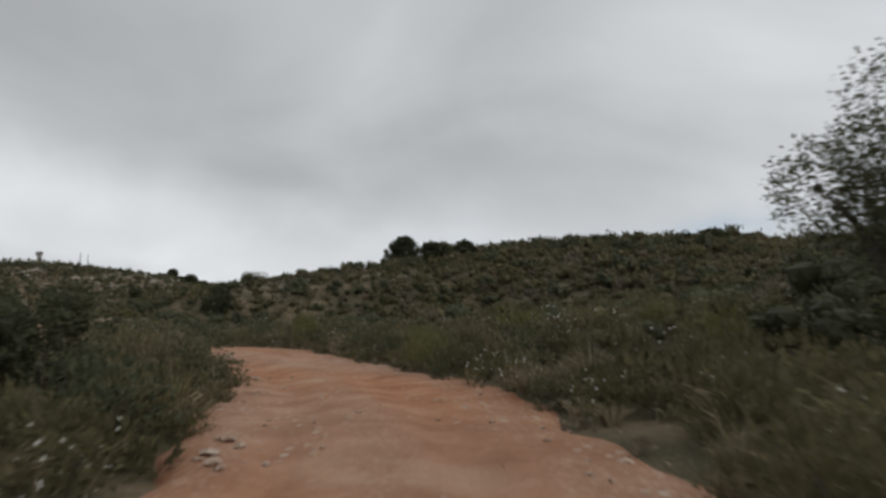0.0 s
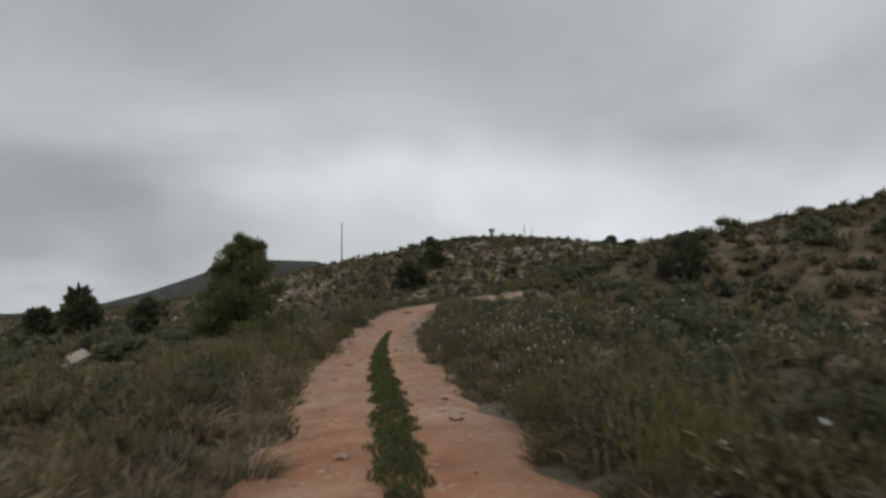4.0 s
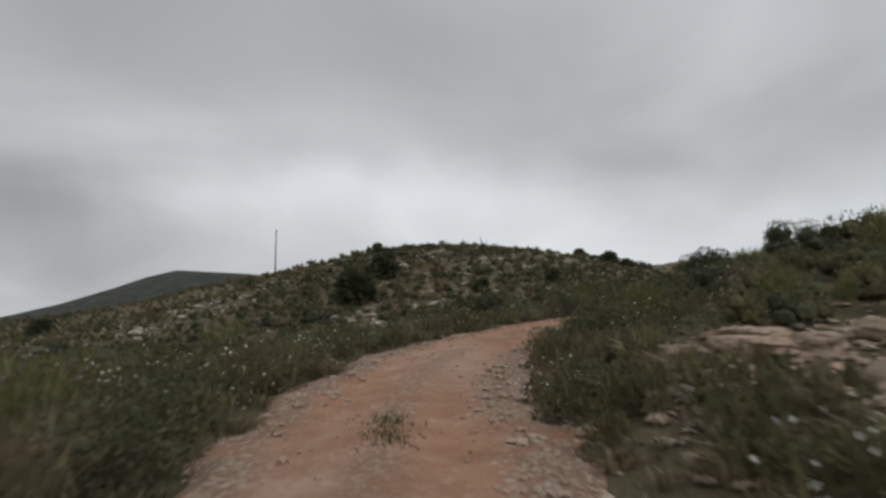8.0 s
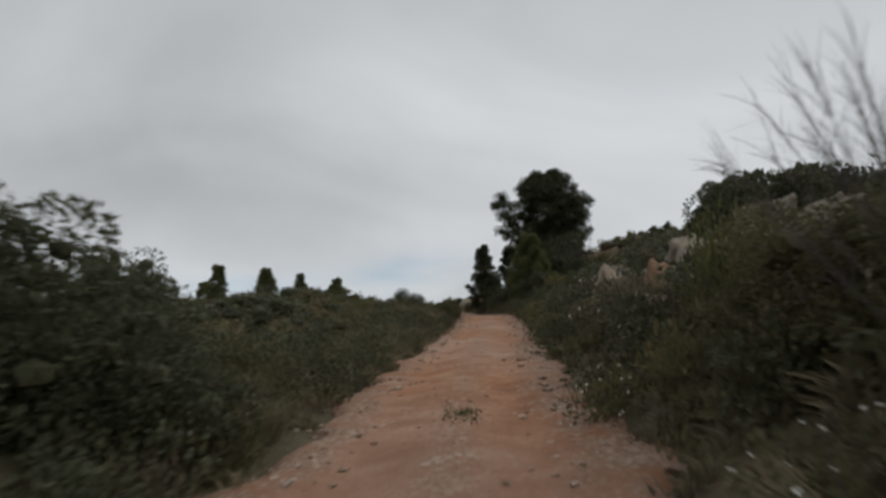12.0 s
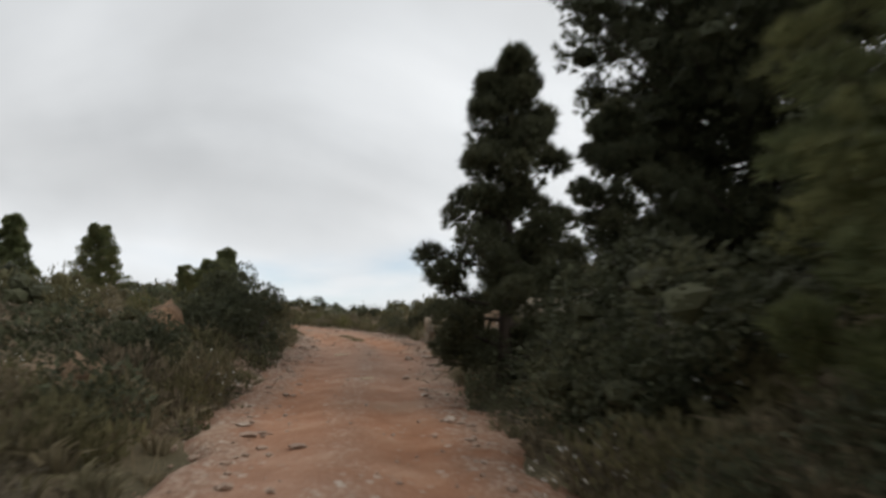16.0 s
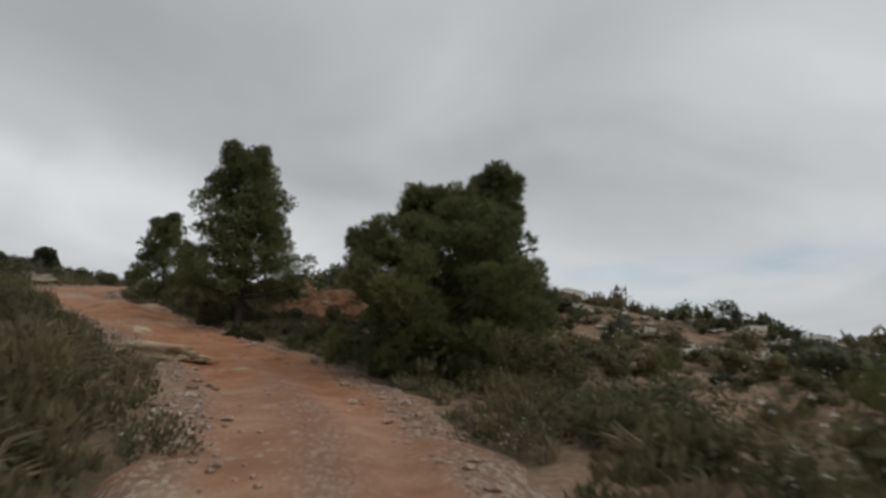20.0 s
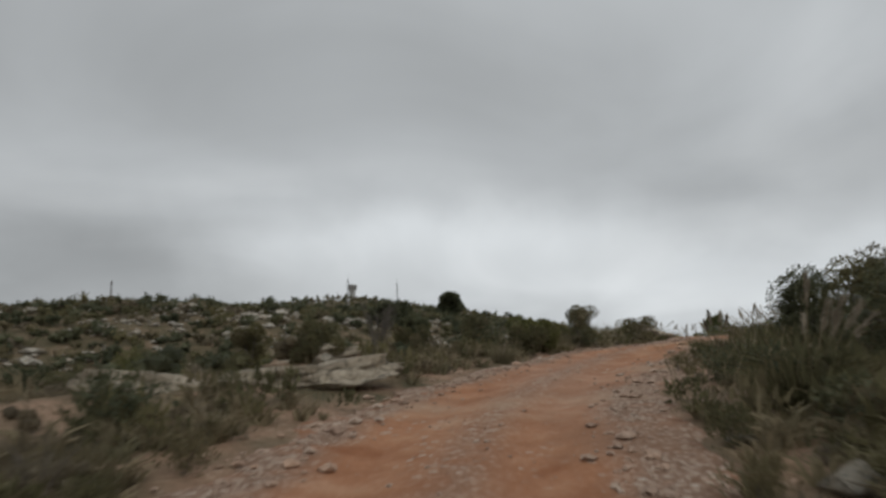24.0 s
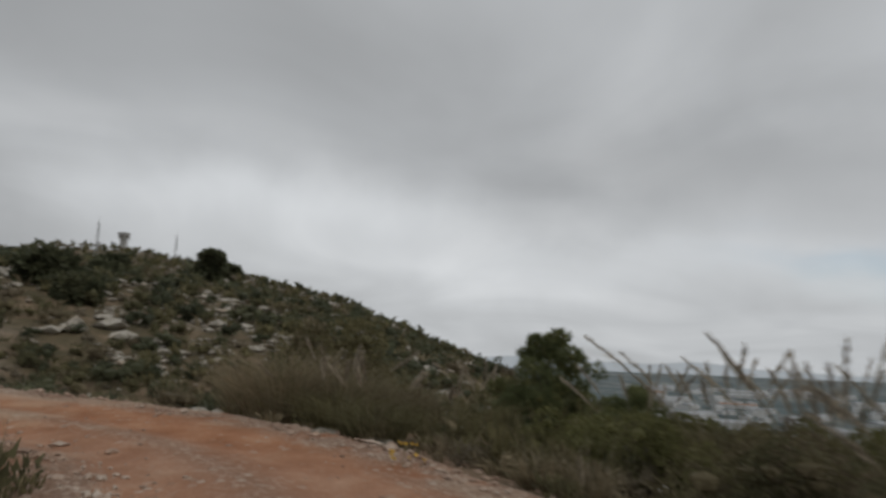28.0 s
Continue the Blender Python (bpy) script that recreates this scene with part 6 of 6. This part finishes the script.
stones("verge_gravel", "pinkish-white gravel spread beside the ochre ledge", 5200, 69, stony_verge_spots, (0.014, 0.07), PEBBLE)


def grass_strip():
    """Low green growth between the wheel ruts, in broken patches."""
    rng = np.random.default_rng(71)
    run = rng.uniform(46, 76, 34000)
    half = np.interp(run, [46.6, 47.4, 48.8, 49.4, 50.5, 51.5, 53, 60, 66, 71, 75], [0, 0.24, 0.26, 0, 0, 0.12, 0.26, 0.27, 0.20, 0.12, 0.05]) * (1 + 0.22 * np.sin(run * 4.1 + np.sin(run * 1.3)) + 0.16 * np.sin(run * 9.7))
    off = rng.uniform(-1, 1, len(run)) * half + np.interp(run, [46, 54, 63, 75], [0.50, 0.34, 0.50, 0.50])
    heart = np.interp(run, [46, 54, 63, 75], [0.50, 0.34, 0.50, 0.50])
    lump = 0.5 + 0.5 * np.sin(run * 6.3 + 2.2 * np.sin(off * 9 + run)) * np.cos(off * 13 + 1.7 * np.sin(run * 3.1))
    keep = (half > 0.02) & (rng.uniform(0, 0.27, len(run)) < half) & (rng.uniform(0.05, 0.75, len(run)) < lump + 0.25)
    dome = np.sqrt(np.clip(1 - ((off - heart) / np.maximum(half, 0.02)) ** 2, 0, 1)) * (0.25 + 0.75 * lump)
    extra = np.concatenate([rng.normal(size=200) * 0.24 + k for k in (89.4, 90.2, 108, 110.5, 117, 125.5, 178.5, 180)])
    big = np.concatenate([0.6 + 0.7 * dome[keep], rng.uniform(0.5, 1.0, len(extra))])
    rise = np.concatenate([dome[keep] * rng.uniform(0, 0.13, keep.sum()), rng.uniform(0, 0.025, len(extra))])
    run, off = np.concatenate([run[keep], extra]), np.concatenate([off[keep], rng.normal(size=len(extra)) * 0.12 + 0.15])
    x, y = on_track(run, off)
    at = np.stack([x, y, track_z(run, off) - 0.01 + rise], -1)
    ax = unit(rng.normal(size=at.shape) * 0.8 + np.array([0, 0, 1.0]))
    v, f = leaves(rng, at, ax, 0.075 * big, 0.022 * big, True)
    tagged(new("grass_strip", np_mesh("grass_strip", [(v, f, 0)], [GREEN_GRASS])), "green weeds growing between the two wheel ruts", "grass", kind="stuff")


def verge_grass():
    """Thin dry stalks standing along both verges."""
    rng = np.random.default_rng(72)
    n = 9000
    side = np.where(rng.uniform(0, 1, n) < 0.6, -1, 1)
    w = np.interp(R_RUN, [0, 28, 34, 100, 112, 140, 160, 185, 195, 225, 240, 262, 270], [.4, .5, 1.4, 1.4, .5, .8, .7, .9, .4, .5, 1, 1.2, .6])
    run = np.interp(rng.uniform(0, 1, n), np.cumsum(w) / w.sum(), R_RUN)
    left, right = half_widths(run)
    off = side * (np.where(side < 0, left, right) + 0.3 + np.abs(rng.normal(size=n)) * 1.6)
    x, y = on_track(run, off)
    at = np.stack([x, y, ground_z(x, y)], -1)
    ax = unit(rng.normal(size=at.shape) * 0.22 + np.array([0, 0, 1.0]))
    v, f4, f3 = blades(rng, at, ax, 0.85, 0.007, 0.25)
    tagged(new("dry_verge_grass", np_mesh("dry_verge_grass", [(v, f4, 0), (v, f3, 0)], [STRAW])), "thin dry grass stalks along the verges", "grass", kind="stuff")


def verge_fill():
    """Small herbs and grass tufts that close the strip between the track and the bushes."""
    rng = np.random.default_rng(73)
    n = 11000
    side = np.where(rng.uniform(0, 1, n) < 0.5, -1, 1)
    w = np.interp(R_RUN, [0, 30, 70, 100, 112, 170, 185, 225, 240, 262, 266], [1, 1.3, 1.0, .8, 1.2, 1, .8, .7, .6, .8, 0])
    run = np.interp(rng.uniform(0, 1, n), np.cumsum(w) / w.sum(), R_RUN)
    left, right = half_widths(run)
    out = rng.uniform(0, 1, n) ** 0.7 * 1.9
    off = side * (np.where(side < 0, left, right) + 0.12 + out)
    x, y = on_track(run, off)
    k = clear_of_rocks(x, y, 0.05) & (land(x, y)[1] > 1.1)
    x, y, out = x[k], y[k], out[k]
    size = rng.uniform(0.35, 0.7, len(x)) * (0.55 + 0.3 * out)
    pick = rng.uniform(0, 1, len(x))
    for kind, lo, hi in (("grass_tussock", 0, 0.5), ("rosemary_bush", 0.5, 0.8), ("thyme_cushion", 0.8, 1.01)):
        m = (pick >= lo) & (pick < hi)
        stuff("verge_herbs", "low herbs and grass tufts at the edge of the track", "verge plants", [bush_parts(kind, 1500 + v, 0.05, False) for v in range(4)], x[m], y[m], size[m], 74)


grass_strip()
verge_grass()
verge_fill()


# ---- feathery reeds at the top ----
def reed_clump(seed, x, y, tall, stalks, label):
    rng = np.random.default_rng(seed)
    root = new("reed_clump")
    root.location = (x, y, gz(x, y) - 0.05)
    n = 420
    a, r = rng.uniform(0, 6.28, n), 0.34 * np.sqrt(rng.uniform(0, 1, n))
    at = np.stack([r * np.cos(a), r * np.sin(a), 0 * r], -1)
    ax = unit(np.stack([np.cos(a), np.sin(a), 0 * a], -1) * rng.uniform(0.1, 0.8, (n, 1)) + np.array([0, 0, 1.0]))
    v, f4, f3 = blades(rng, at, ax, tall * 0.62, 0.014, 0.7)
    part("leaf_tuft", np_mesh("leaf_tuft", [(v, f4, 0), (v, f3, 0)], [BUSH_LEAF]), root)
    for k in range(stalks):
        a = rng.uniform(0, 6.28)
        out = np.array([math.cos(a), math.sin(a), 0]) * rng.uniform(0.12, 0.75)
        u = np.linspace(0, 1, 6)[:, None]
        h = tall * rng.uniform(0.72, 1.05)
        path = np.array([math.cos(a), math.sin(a), 0]) * 0.12 + u * np.array([0, 0, h]) + out * (0.68 * u + 0.38 * u ** 3) * h - np.array([0, 0, 0.05 * h]) * u ** 4
        stalk = part("stalk", np_mesh("stalk", [(*tube(path, [0.006, 0.006, 0.005, 0.005, 0.004, 0.003], 4), 0)], [STRAW]), root)
        m = 110
        w = 0.72 + 0.27 * rng.uniform(0, 1, m) ** 0.8
        p = np.stack([np.interp(w, u[:, 0], path[:, i]) for i in range(3)], -1) + rng.normal(size=(m, 3)) * 0.011
        d = unit(path[-1] - path[-2] + 0 * p)
        v, f = leaves(rng, p, unit(d + rng.normal(size=p.shape) * 0.15), 0.12 * (1.25 - 0.5 * (w - 0.72) / 0.27), 0.009)
        part("plume", np_mesh("plume", [(v, f, 0)], [PLUME]), stalk, "feathery straw-coloured seed plume")
    return tagged(root, label, "reeds", "feathery reeds at the hairpin")


for k, (rx, ry, rt, rs) in enumerate([(-34.4, 203.6, 1.2, 3), (-35.7, 201.7, 1.2, 3), (-34.7, 195.2, 0.9, 6), (-35.6, 212.2, 1.9, 34), (-34.4, 212.8, 2.0, 34), (-35.0, 214.0, 2.0, 30), (-36.2, 213.4, 1.7, 22), (-33.4, 213.6, 1.9, 18), (-37.0, 214.8, 1.8, 22),
                                      (-37.8, 216.8, 2.0, 16), (-38.6, 218.6, 2.2, 14), (-37.4, 219.6, 2.2, 12), (-39.6, 220.4, 2.1, 12), (-38.2, 221.6, 2.2, 9), (-40.8, 222.6, 1.9, 10), (-43.9, 223.9, 1.5, 6), (-44.2, 219.9, 1.5, 6), (-45.2, 220.5, 1.6, 7), (-46.2, 221.2, 1.4, 5), (-43.5, 220.9, 1.3, 4)]):
    reed_clump(1300 + k, rx, ry, rt, rs, "tall feathery reed clump at the edge of the slope" if k % 2 else "arching clump of plumed grass above the plain")
for k, (run_, off_, rt, rs) in enumerate([(76, -3.0, 1.1, 8), (80, -3.6, 1.2, 9), (84, -2.9, 1.1, 8), (88, -3.5, 1.2, 8), (91, -4.4, 1.2, 7), (84, 3.4, 1.1, 6), (86, 4.6, 1.2, 8), (112, -5.0, 1.3, 8), (186, -3.0, 0.9, 7), (227, 3.2, 1.3, 7), (231, 3.4, 1.4, 8)]):
    rx, ry = on_track(run_, off_)
    reed_clump(1330 + k, float(rx), float(ry), rt, rs, "dry plumed grass clump on the verge")


def tawny_tussock(seed, x, y, tall, wide):
    """A big dry tussock: hundreds of arching tawny blades."""
    rng = np.random.default_rng(seed)
    root = new("grass_tussock")
    root.location = (x, y, gz(x, y) - 0.05)
    n = 900
    a, r = rng.uniform(0, 6.28, n), 0.3 * wide * np.sqrt(rng.uniform(0, 1, n))
    foot = np.stack([r * np.cos(a), r * np.sin(a), 0 * r], -1)
    ax = unit(np.stack([np.cos(a), np.sin(a), 0 * a], -1) * rng.uniform(0.05, 0.75, (n, 1)) + np.array([0, 0, 1.0]) + rng.normal(size=(n, 3)) * 0.1)
    v, f4, f3 = blades(rng, foot, ax, tall * 0.85, 0.012, 0.45)
    part("tuft", np_mesh("tuft", [(v, f4, 0), (v, f3, 0)], [STRAW]), root)
    q, d, _ = dome(rng, 700, 0.5 * wide, 0.6 * tall, 9)
    v, f = leaves(rng, q, unit(d * 0.4 + np.array([0, 0, 1.0])), 0.12, 0.02)
    part("undergrowth", np_mesh("undergrowth", [(v, f, 0)], [BUSH_LEAF]), root)
    return tagged(root, "tall tawny tussock of dry grass beyond the bend", "grass", "tawny tussocks")


for n, (bx, by, bh, bw) in enumerate([(-41.1, 222.9, 1.0, 1.4), (-40.0, 222.1, 1.1, 1.5), (-39.0, 221.9, 1.2, 1.5), (-38.0, 221.3, 1.3, 1.5), (-37.3, 222.0, 1.4, 1.6)]):
    leafy_tree(270 + n, bx, by, bh, bw, ("olive-green bush growing under tall reeds", "yellowish green bush growing under tall reeds")[n % 2], "rosemary_bush", (BUSH_LEAF, LIME_LEAF)[n % 2], 18, 320, 0.05, category="bush", core=0.25)
for k, (tx, ty, th, tw) in enumerate([(-46.6, 221.1, 1.9, 1.8), (-45.8, 221.7, 1.5, 1.6), (-47.7, 222.0, 1.6, 1.7), (-45.0, 222.4, 1.2, 1.4), (-40.6, 222.2, 1.3, 1.2), (-39.4, 221.5, 1.4, 1.3), (-38.3, 221.9, 1.5, 1.3)]):
    tawny_tussock(1450 + k, tx, ty, th, tw)


def small_flowers(name, label, cx, cy, spread, n, seed, tall):
    """Yellow flower heads on short stalks."""
    rng = np.random.default_rng(seed)
    root = new(name)
    root.location = (cx, cy, gz(cx, cy))
    q = rng.normal(size=(n, 2)) * spread
    at = np.concatenate([q, (tall * rng.uniform(0.6, 1.1, n))[:, None]], 1)
    foot = at * np.array([0.5, 0.5, 0])
    v, f4, f3 = blades(rng, foot, unit(at - foot), tall * 0.95, 0.008, 0.0)
    part("stalks", np_mesh("stalks", [(v, f4, 0), (v, f3, 0)], [GREEN_GRASS]), root)
    for p in at:
        v, f = leaves(rng, np.repeat(p[None], 9, 0), unit(rng.normal(size=(9, 3)) * np.array([1, 1, 0.5])), 0.03, 0.02)
        part("flower_head", np_mesh("flower_head", [(v, f, 0)], [YELLOW_PETAL]), root)
    return tagged(root, label, "flowers")


small_flowers("yellow_flowers", "small yellow wildflowers at the edge of the bend", -42.7, 217.5, 0.16, 12, 81, 0.35)
small_flowers("yellow_flowers", "orange-yellow blossom scattered over a verge bush", -20.5, 114.2, 0.45, 60, 82, 1.15)


def bare_broom(seed, x, y, h, label):
    """A leafless broom: many thin upright twigs."""
    rng = np.random.default_rng(seed)
    root = new("bare_broom")
    root.location = (x, y, gz(x, y) - 0.05)
    for k in range(16):
        a = rng.uniform(0, 6.28)
        out = np.array([math.cos(a), math.sin(a), 0]) * rng.uniform(0.15, 0.5)
        u = np.linspace(0, 1, 6)[:, None]
        path = u * np.array([0, 0, h * rng.uniform(0.7, 1)]) + out * u * h
        branch = part("branch", np_mesh("branch", [(*tube(path, [0.011, 0.009, 0.008, 0.006, 0.004, 0.002], 4), 0)], [TWIG]), root)
        m = 46
        w = rng.uniform(0.35, 1.0, m)
        p = np.stack([np.interp(w, u[:, 0], path[:, i]) for i in range(3)], -1)
        ax = unit(unit(path[-1] - path[0] + 0 * p) + rng.normal(size=p.shape) * 0.3)
        v, f4, f3 = blades(rng, p, ax, 0.42, 0.006, 0.15)
        tagged(part("twig_spray", np_mesh("twig_spray", [(v, f4, 0), (v, f3, 0)], [TWIG]), branch), "", kind="stuff")
    return tagged(root, label, "bush")


bare_broom(1400, -34.2, 90.6, 2.3, "leafless grey broom with thin upright twigs")
bare_broom(1401, -33.4, 91.0, 2.3, "leafless grey broom with thin upright twigs")
bare_broom(1402, -13.2, 122.0, 2.6, "tall twiggy broom on the bank")
bare_broom(1403, -44.0, 196.0, 1.5, "leafless grey broom on the open slope")


# ---- marks on the hill ----
def box_mesh(sx, sy, sz, bev=0.02):
    bm = bmesh.new()
    bmesh.ops.create_cube(bm, size=1)
    bmesh.ops.transform(bm, matrix=Matrix.Translation((0, 0, sz / 2)) @ Matrix.Diagonal((sx, sy, sz, 1)), verts=bm.verts)
    if bev:
        bmesh.ops.bevel(bm, geom=bm.edges[:], offset=bev, segments=1, affect="EDGES")
    return bm


def bm_part(name, bm, mat, parent, at=(0, 0, 0), label=""):
    me = bpy.data.meshes.new(name)
    bm.to_mesh(me)
    bm.free()
    me.materials.append(mat)
    ob = part(name, me, parent, label)
    ob.location = at
    return ob


def hill_tower(x, y):
    root = new("lookout_tower")
    root.location = (x, y, gz(x, y) - 0.2)
    bm_part("shaft", box_mesh(1.7, 1.7, 6.4, 0.05), CONCRETE, root)
    bm_part("head", box_mesh(2.6, 2.6, 1.9, 0.05), CONCRETE, root, (0, 0, 6.4))
    bm_part("roof_slab", box_mesh(3.0, 3.0, 0.22, 0.04), CONCRETE, root, (0, 0, 8.3))
    for a in (0, 90, 180, 270):
        w = bm_part("window", box_mesh(1.3, 0.06, 0.8, 0.0), TIMBER, root, (1.31 * math.sin(radians(a)), -1.31 * math.cos(radians(a)), 6.9))
        w.rotation_euler = (0, 0, radians(a))
    tagged(root, "small grey concrete lookout tower on the hilltop", "tower")


def lattice_mast(x, y, h, w, label, mat=STEEL):
    root = new("lattice_mast")
    root.location = (x, y, gz(x, y) - 0.3)
    for i in range(3):
        a = 2.094 * i
        foot, top = np.array([math.cos(a) * w, math.sin(a) * w, 0]), np.array([math.cos(a) * w * 0.5, math.sin(a) * w * 0.5, h])
        part("leg", np_mesh("leg", [(*tube([foot, (foot + top) / 2, top], [0.06, 0.055, 0.05], 5), 0)], [mat]), root)
    steps = int(h / (2.2 * w))
    for k in range(steps):
        q = w * (1 - 0.5 * k / steps)
        for i in range(3):
            a, b = 2.094 * i, 2.094 * (i + 1)
            p = np.array([math.cos(a) * q, math.sin(a) * q, h * k / steps])
            e = np.array([math.cos(b) * q, math.sin(b) * q, h * (k + 1) / steps])
            part("brace", np_mesh("brace", [(*tube([p, (p + e) / 2, e], [0.03] * 3, 4), 0)], [mat]), root)
    part("aerial", np_mesh("aerial", [(*tube([(0, 0, h), (0, 0, h + 1), (0, 0, h + 1.8)], [0.04, 0.03, 0.02], 5), 0)], [mat]), root)
    tagged(root, label, "mast")


def tall_pole(x, y, h):
    root = new("timber_pole")
    root.location = (x, y, gz(x, y) - 0.5)
    u = np.linspace(0, 1, 6)
    part("post", np_mesh("post", [(*tube(np.stack([0 * u, 0 * u, u * h], -1), 0.42 - 0.2 * u, 8), 0)], [TIMBER], True), root)
    for k in (0.93, 0.97):
        bm_part("crossarm", box_mesh(1.4, 0.18, 0.18, 0.02), TIMBER, root, (0, 0, k * h))
    tagged(root, "tall dark pole standing on the shoulder of the hill", "pole")


hill_tower(-228, 383.6)
lattice_mast(-174.4, 326.9, 10.5, 0.5, "slim steel lattice mast on the hilltop")
lattice_mast(-195.1, 373.4, 8.0, 0.4, "thin steel aerial mast behind the hilltop")
tall_pole(-285.7, 313.1, 24.0)


# ---- the plain ----
def warehouse(seed, x, y, sx, sy, sz, turn, roof_mat):
    rng = np.random.default_rng(seed)
    root = new("warehouse")
    root.location, root.rotation_euler = (x, y, gz(x, y) - 0.3), (0, 0, radians(turn))
    bm_part("wall", box_mesh(sx, sy, sz, 0.05), WHITE_WALL, root)
    bm = bmesh.new()
    r = 0.10 * sy
    vs = [bm.verts.new(q) for q in ((-sx / 2 - .5, -sy / 2 - .5, 0), (sx / 2 + .5, -sy / 2 - .5, 0), (sx / 2 + .5, sy / 2 + .5, 0), (-sx / 2 - .5, sy / 2 + .5, 0), (-sx / 2 - .5, 0, r), (sx / 2 + .5, 0, r))]
    for f in ((0, 1, 5, 4), (2, 3, 4, 5), (0, 4, 3), (1, 2, 5), (3, 2, 1, 0)):
        bm.faces.new([vs[i] for i in f])
    bm_part("roof", bm, roof_mat, root, (0, 0, sz + 0.01))
    for k in range(3):
        bm_part("gate", box_mesh(sx * 0.12, 0.3, sz * 0.55, 0.0), GREY_ROOF, root, (sx * (k - 1) * 0.3, -sy / 2, 0.02))
    return tagged(root, "white industrial shed on the plain" if sx > 30 else "low house on the plain", "building", "buildings on the plain")


TOWN = np.random.default_rng(90)
for k in range(230):
    d = TOWN.uniform(760, 2200)
    a = radians(TOWN.uniform(-46, 6))
    tx, ty = -38 - math.sin(a) * d, 208 + math.cos(a) * d
    if float(plain_fall(np.array([tx]), np.array([ty]))[0]) < 0.98:
        continue
    big = TOWN.uniform() < 0.55
    warehouse(2000 + k, tx, ty, TOWN.uniform(28, 80) if big else TOWN.uniform(12, 22), TOWN.uniform(18, 36) if big else TOWN.uniform(9, 14), TOWN.uniform(7, 11) if big else TOWN.uniform(5, 9), TOWN.uniform(0, 180), GREY_ROOF if TOWN.uniform() < 0.92 else TILE_ROOF)


def far_range():
    """A self-lit line of hills closing the plain at the horizon, haze put into its colour."""
    m = bpy.data.materials.new("self_lit_haze_hills")
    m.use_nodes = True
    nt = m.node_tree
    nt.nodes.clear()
    # a flat blue-grey glow stands in for haze over the hills
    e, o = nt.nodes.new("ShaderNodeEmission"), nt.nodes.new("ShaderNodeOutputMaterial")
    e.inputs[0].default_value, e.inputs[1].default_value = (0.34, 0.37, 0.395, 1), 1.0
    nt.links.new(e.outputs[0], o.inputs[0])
    a = np.radians(np.linspace(-100, 60, 240))
    d = 4550.0
    top = -6 + 12 * np.sin(a * 9) + 12 * np.sin(a * 23 + 1) + 6 * np.sin(a * 51)
    x, y = -38 - np.sin(a) * d, 208 + np.cos(a) * d
    v = np.concatenate([np.stack([x, y, 0 * a - 90], -1), np.stack([x, y, top], -1)])
    i = np.arange(239)
    tagged(new("backdrop", np_mesh("backdrop", [(v, np.stack([i, i + 1, i + 241, i + 240], -1), 0)], [m])), "self-lit line of hills at the horizon with blue haze in its colour", "backdrop", kind="structure")


far_range()
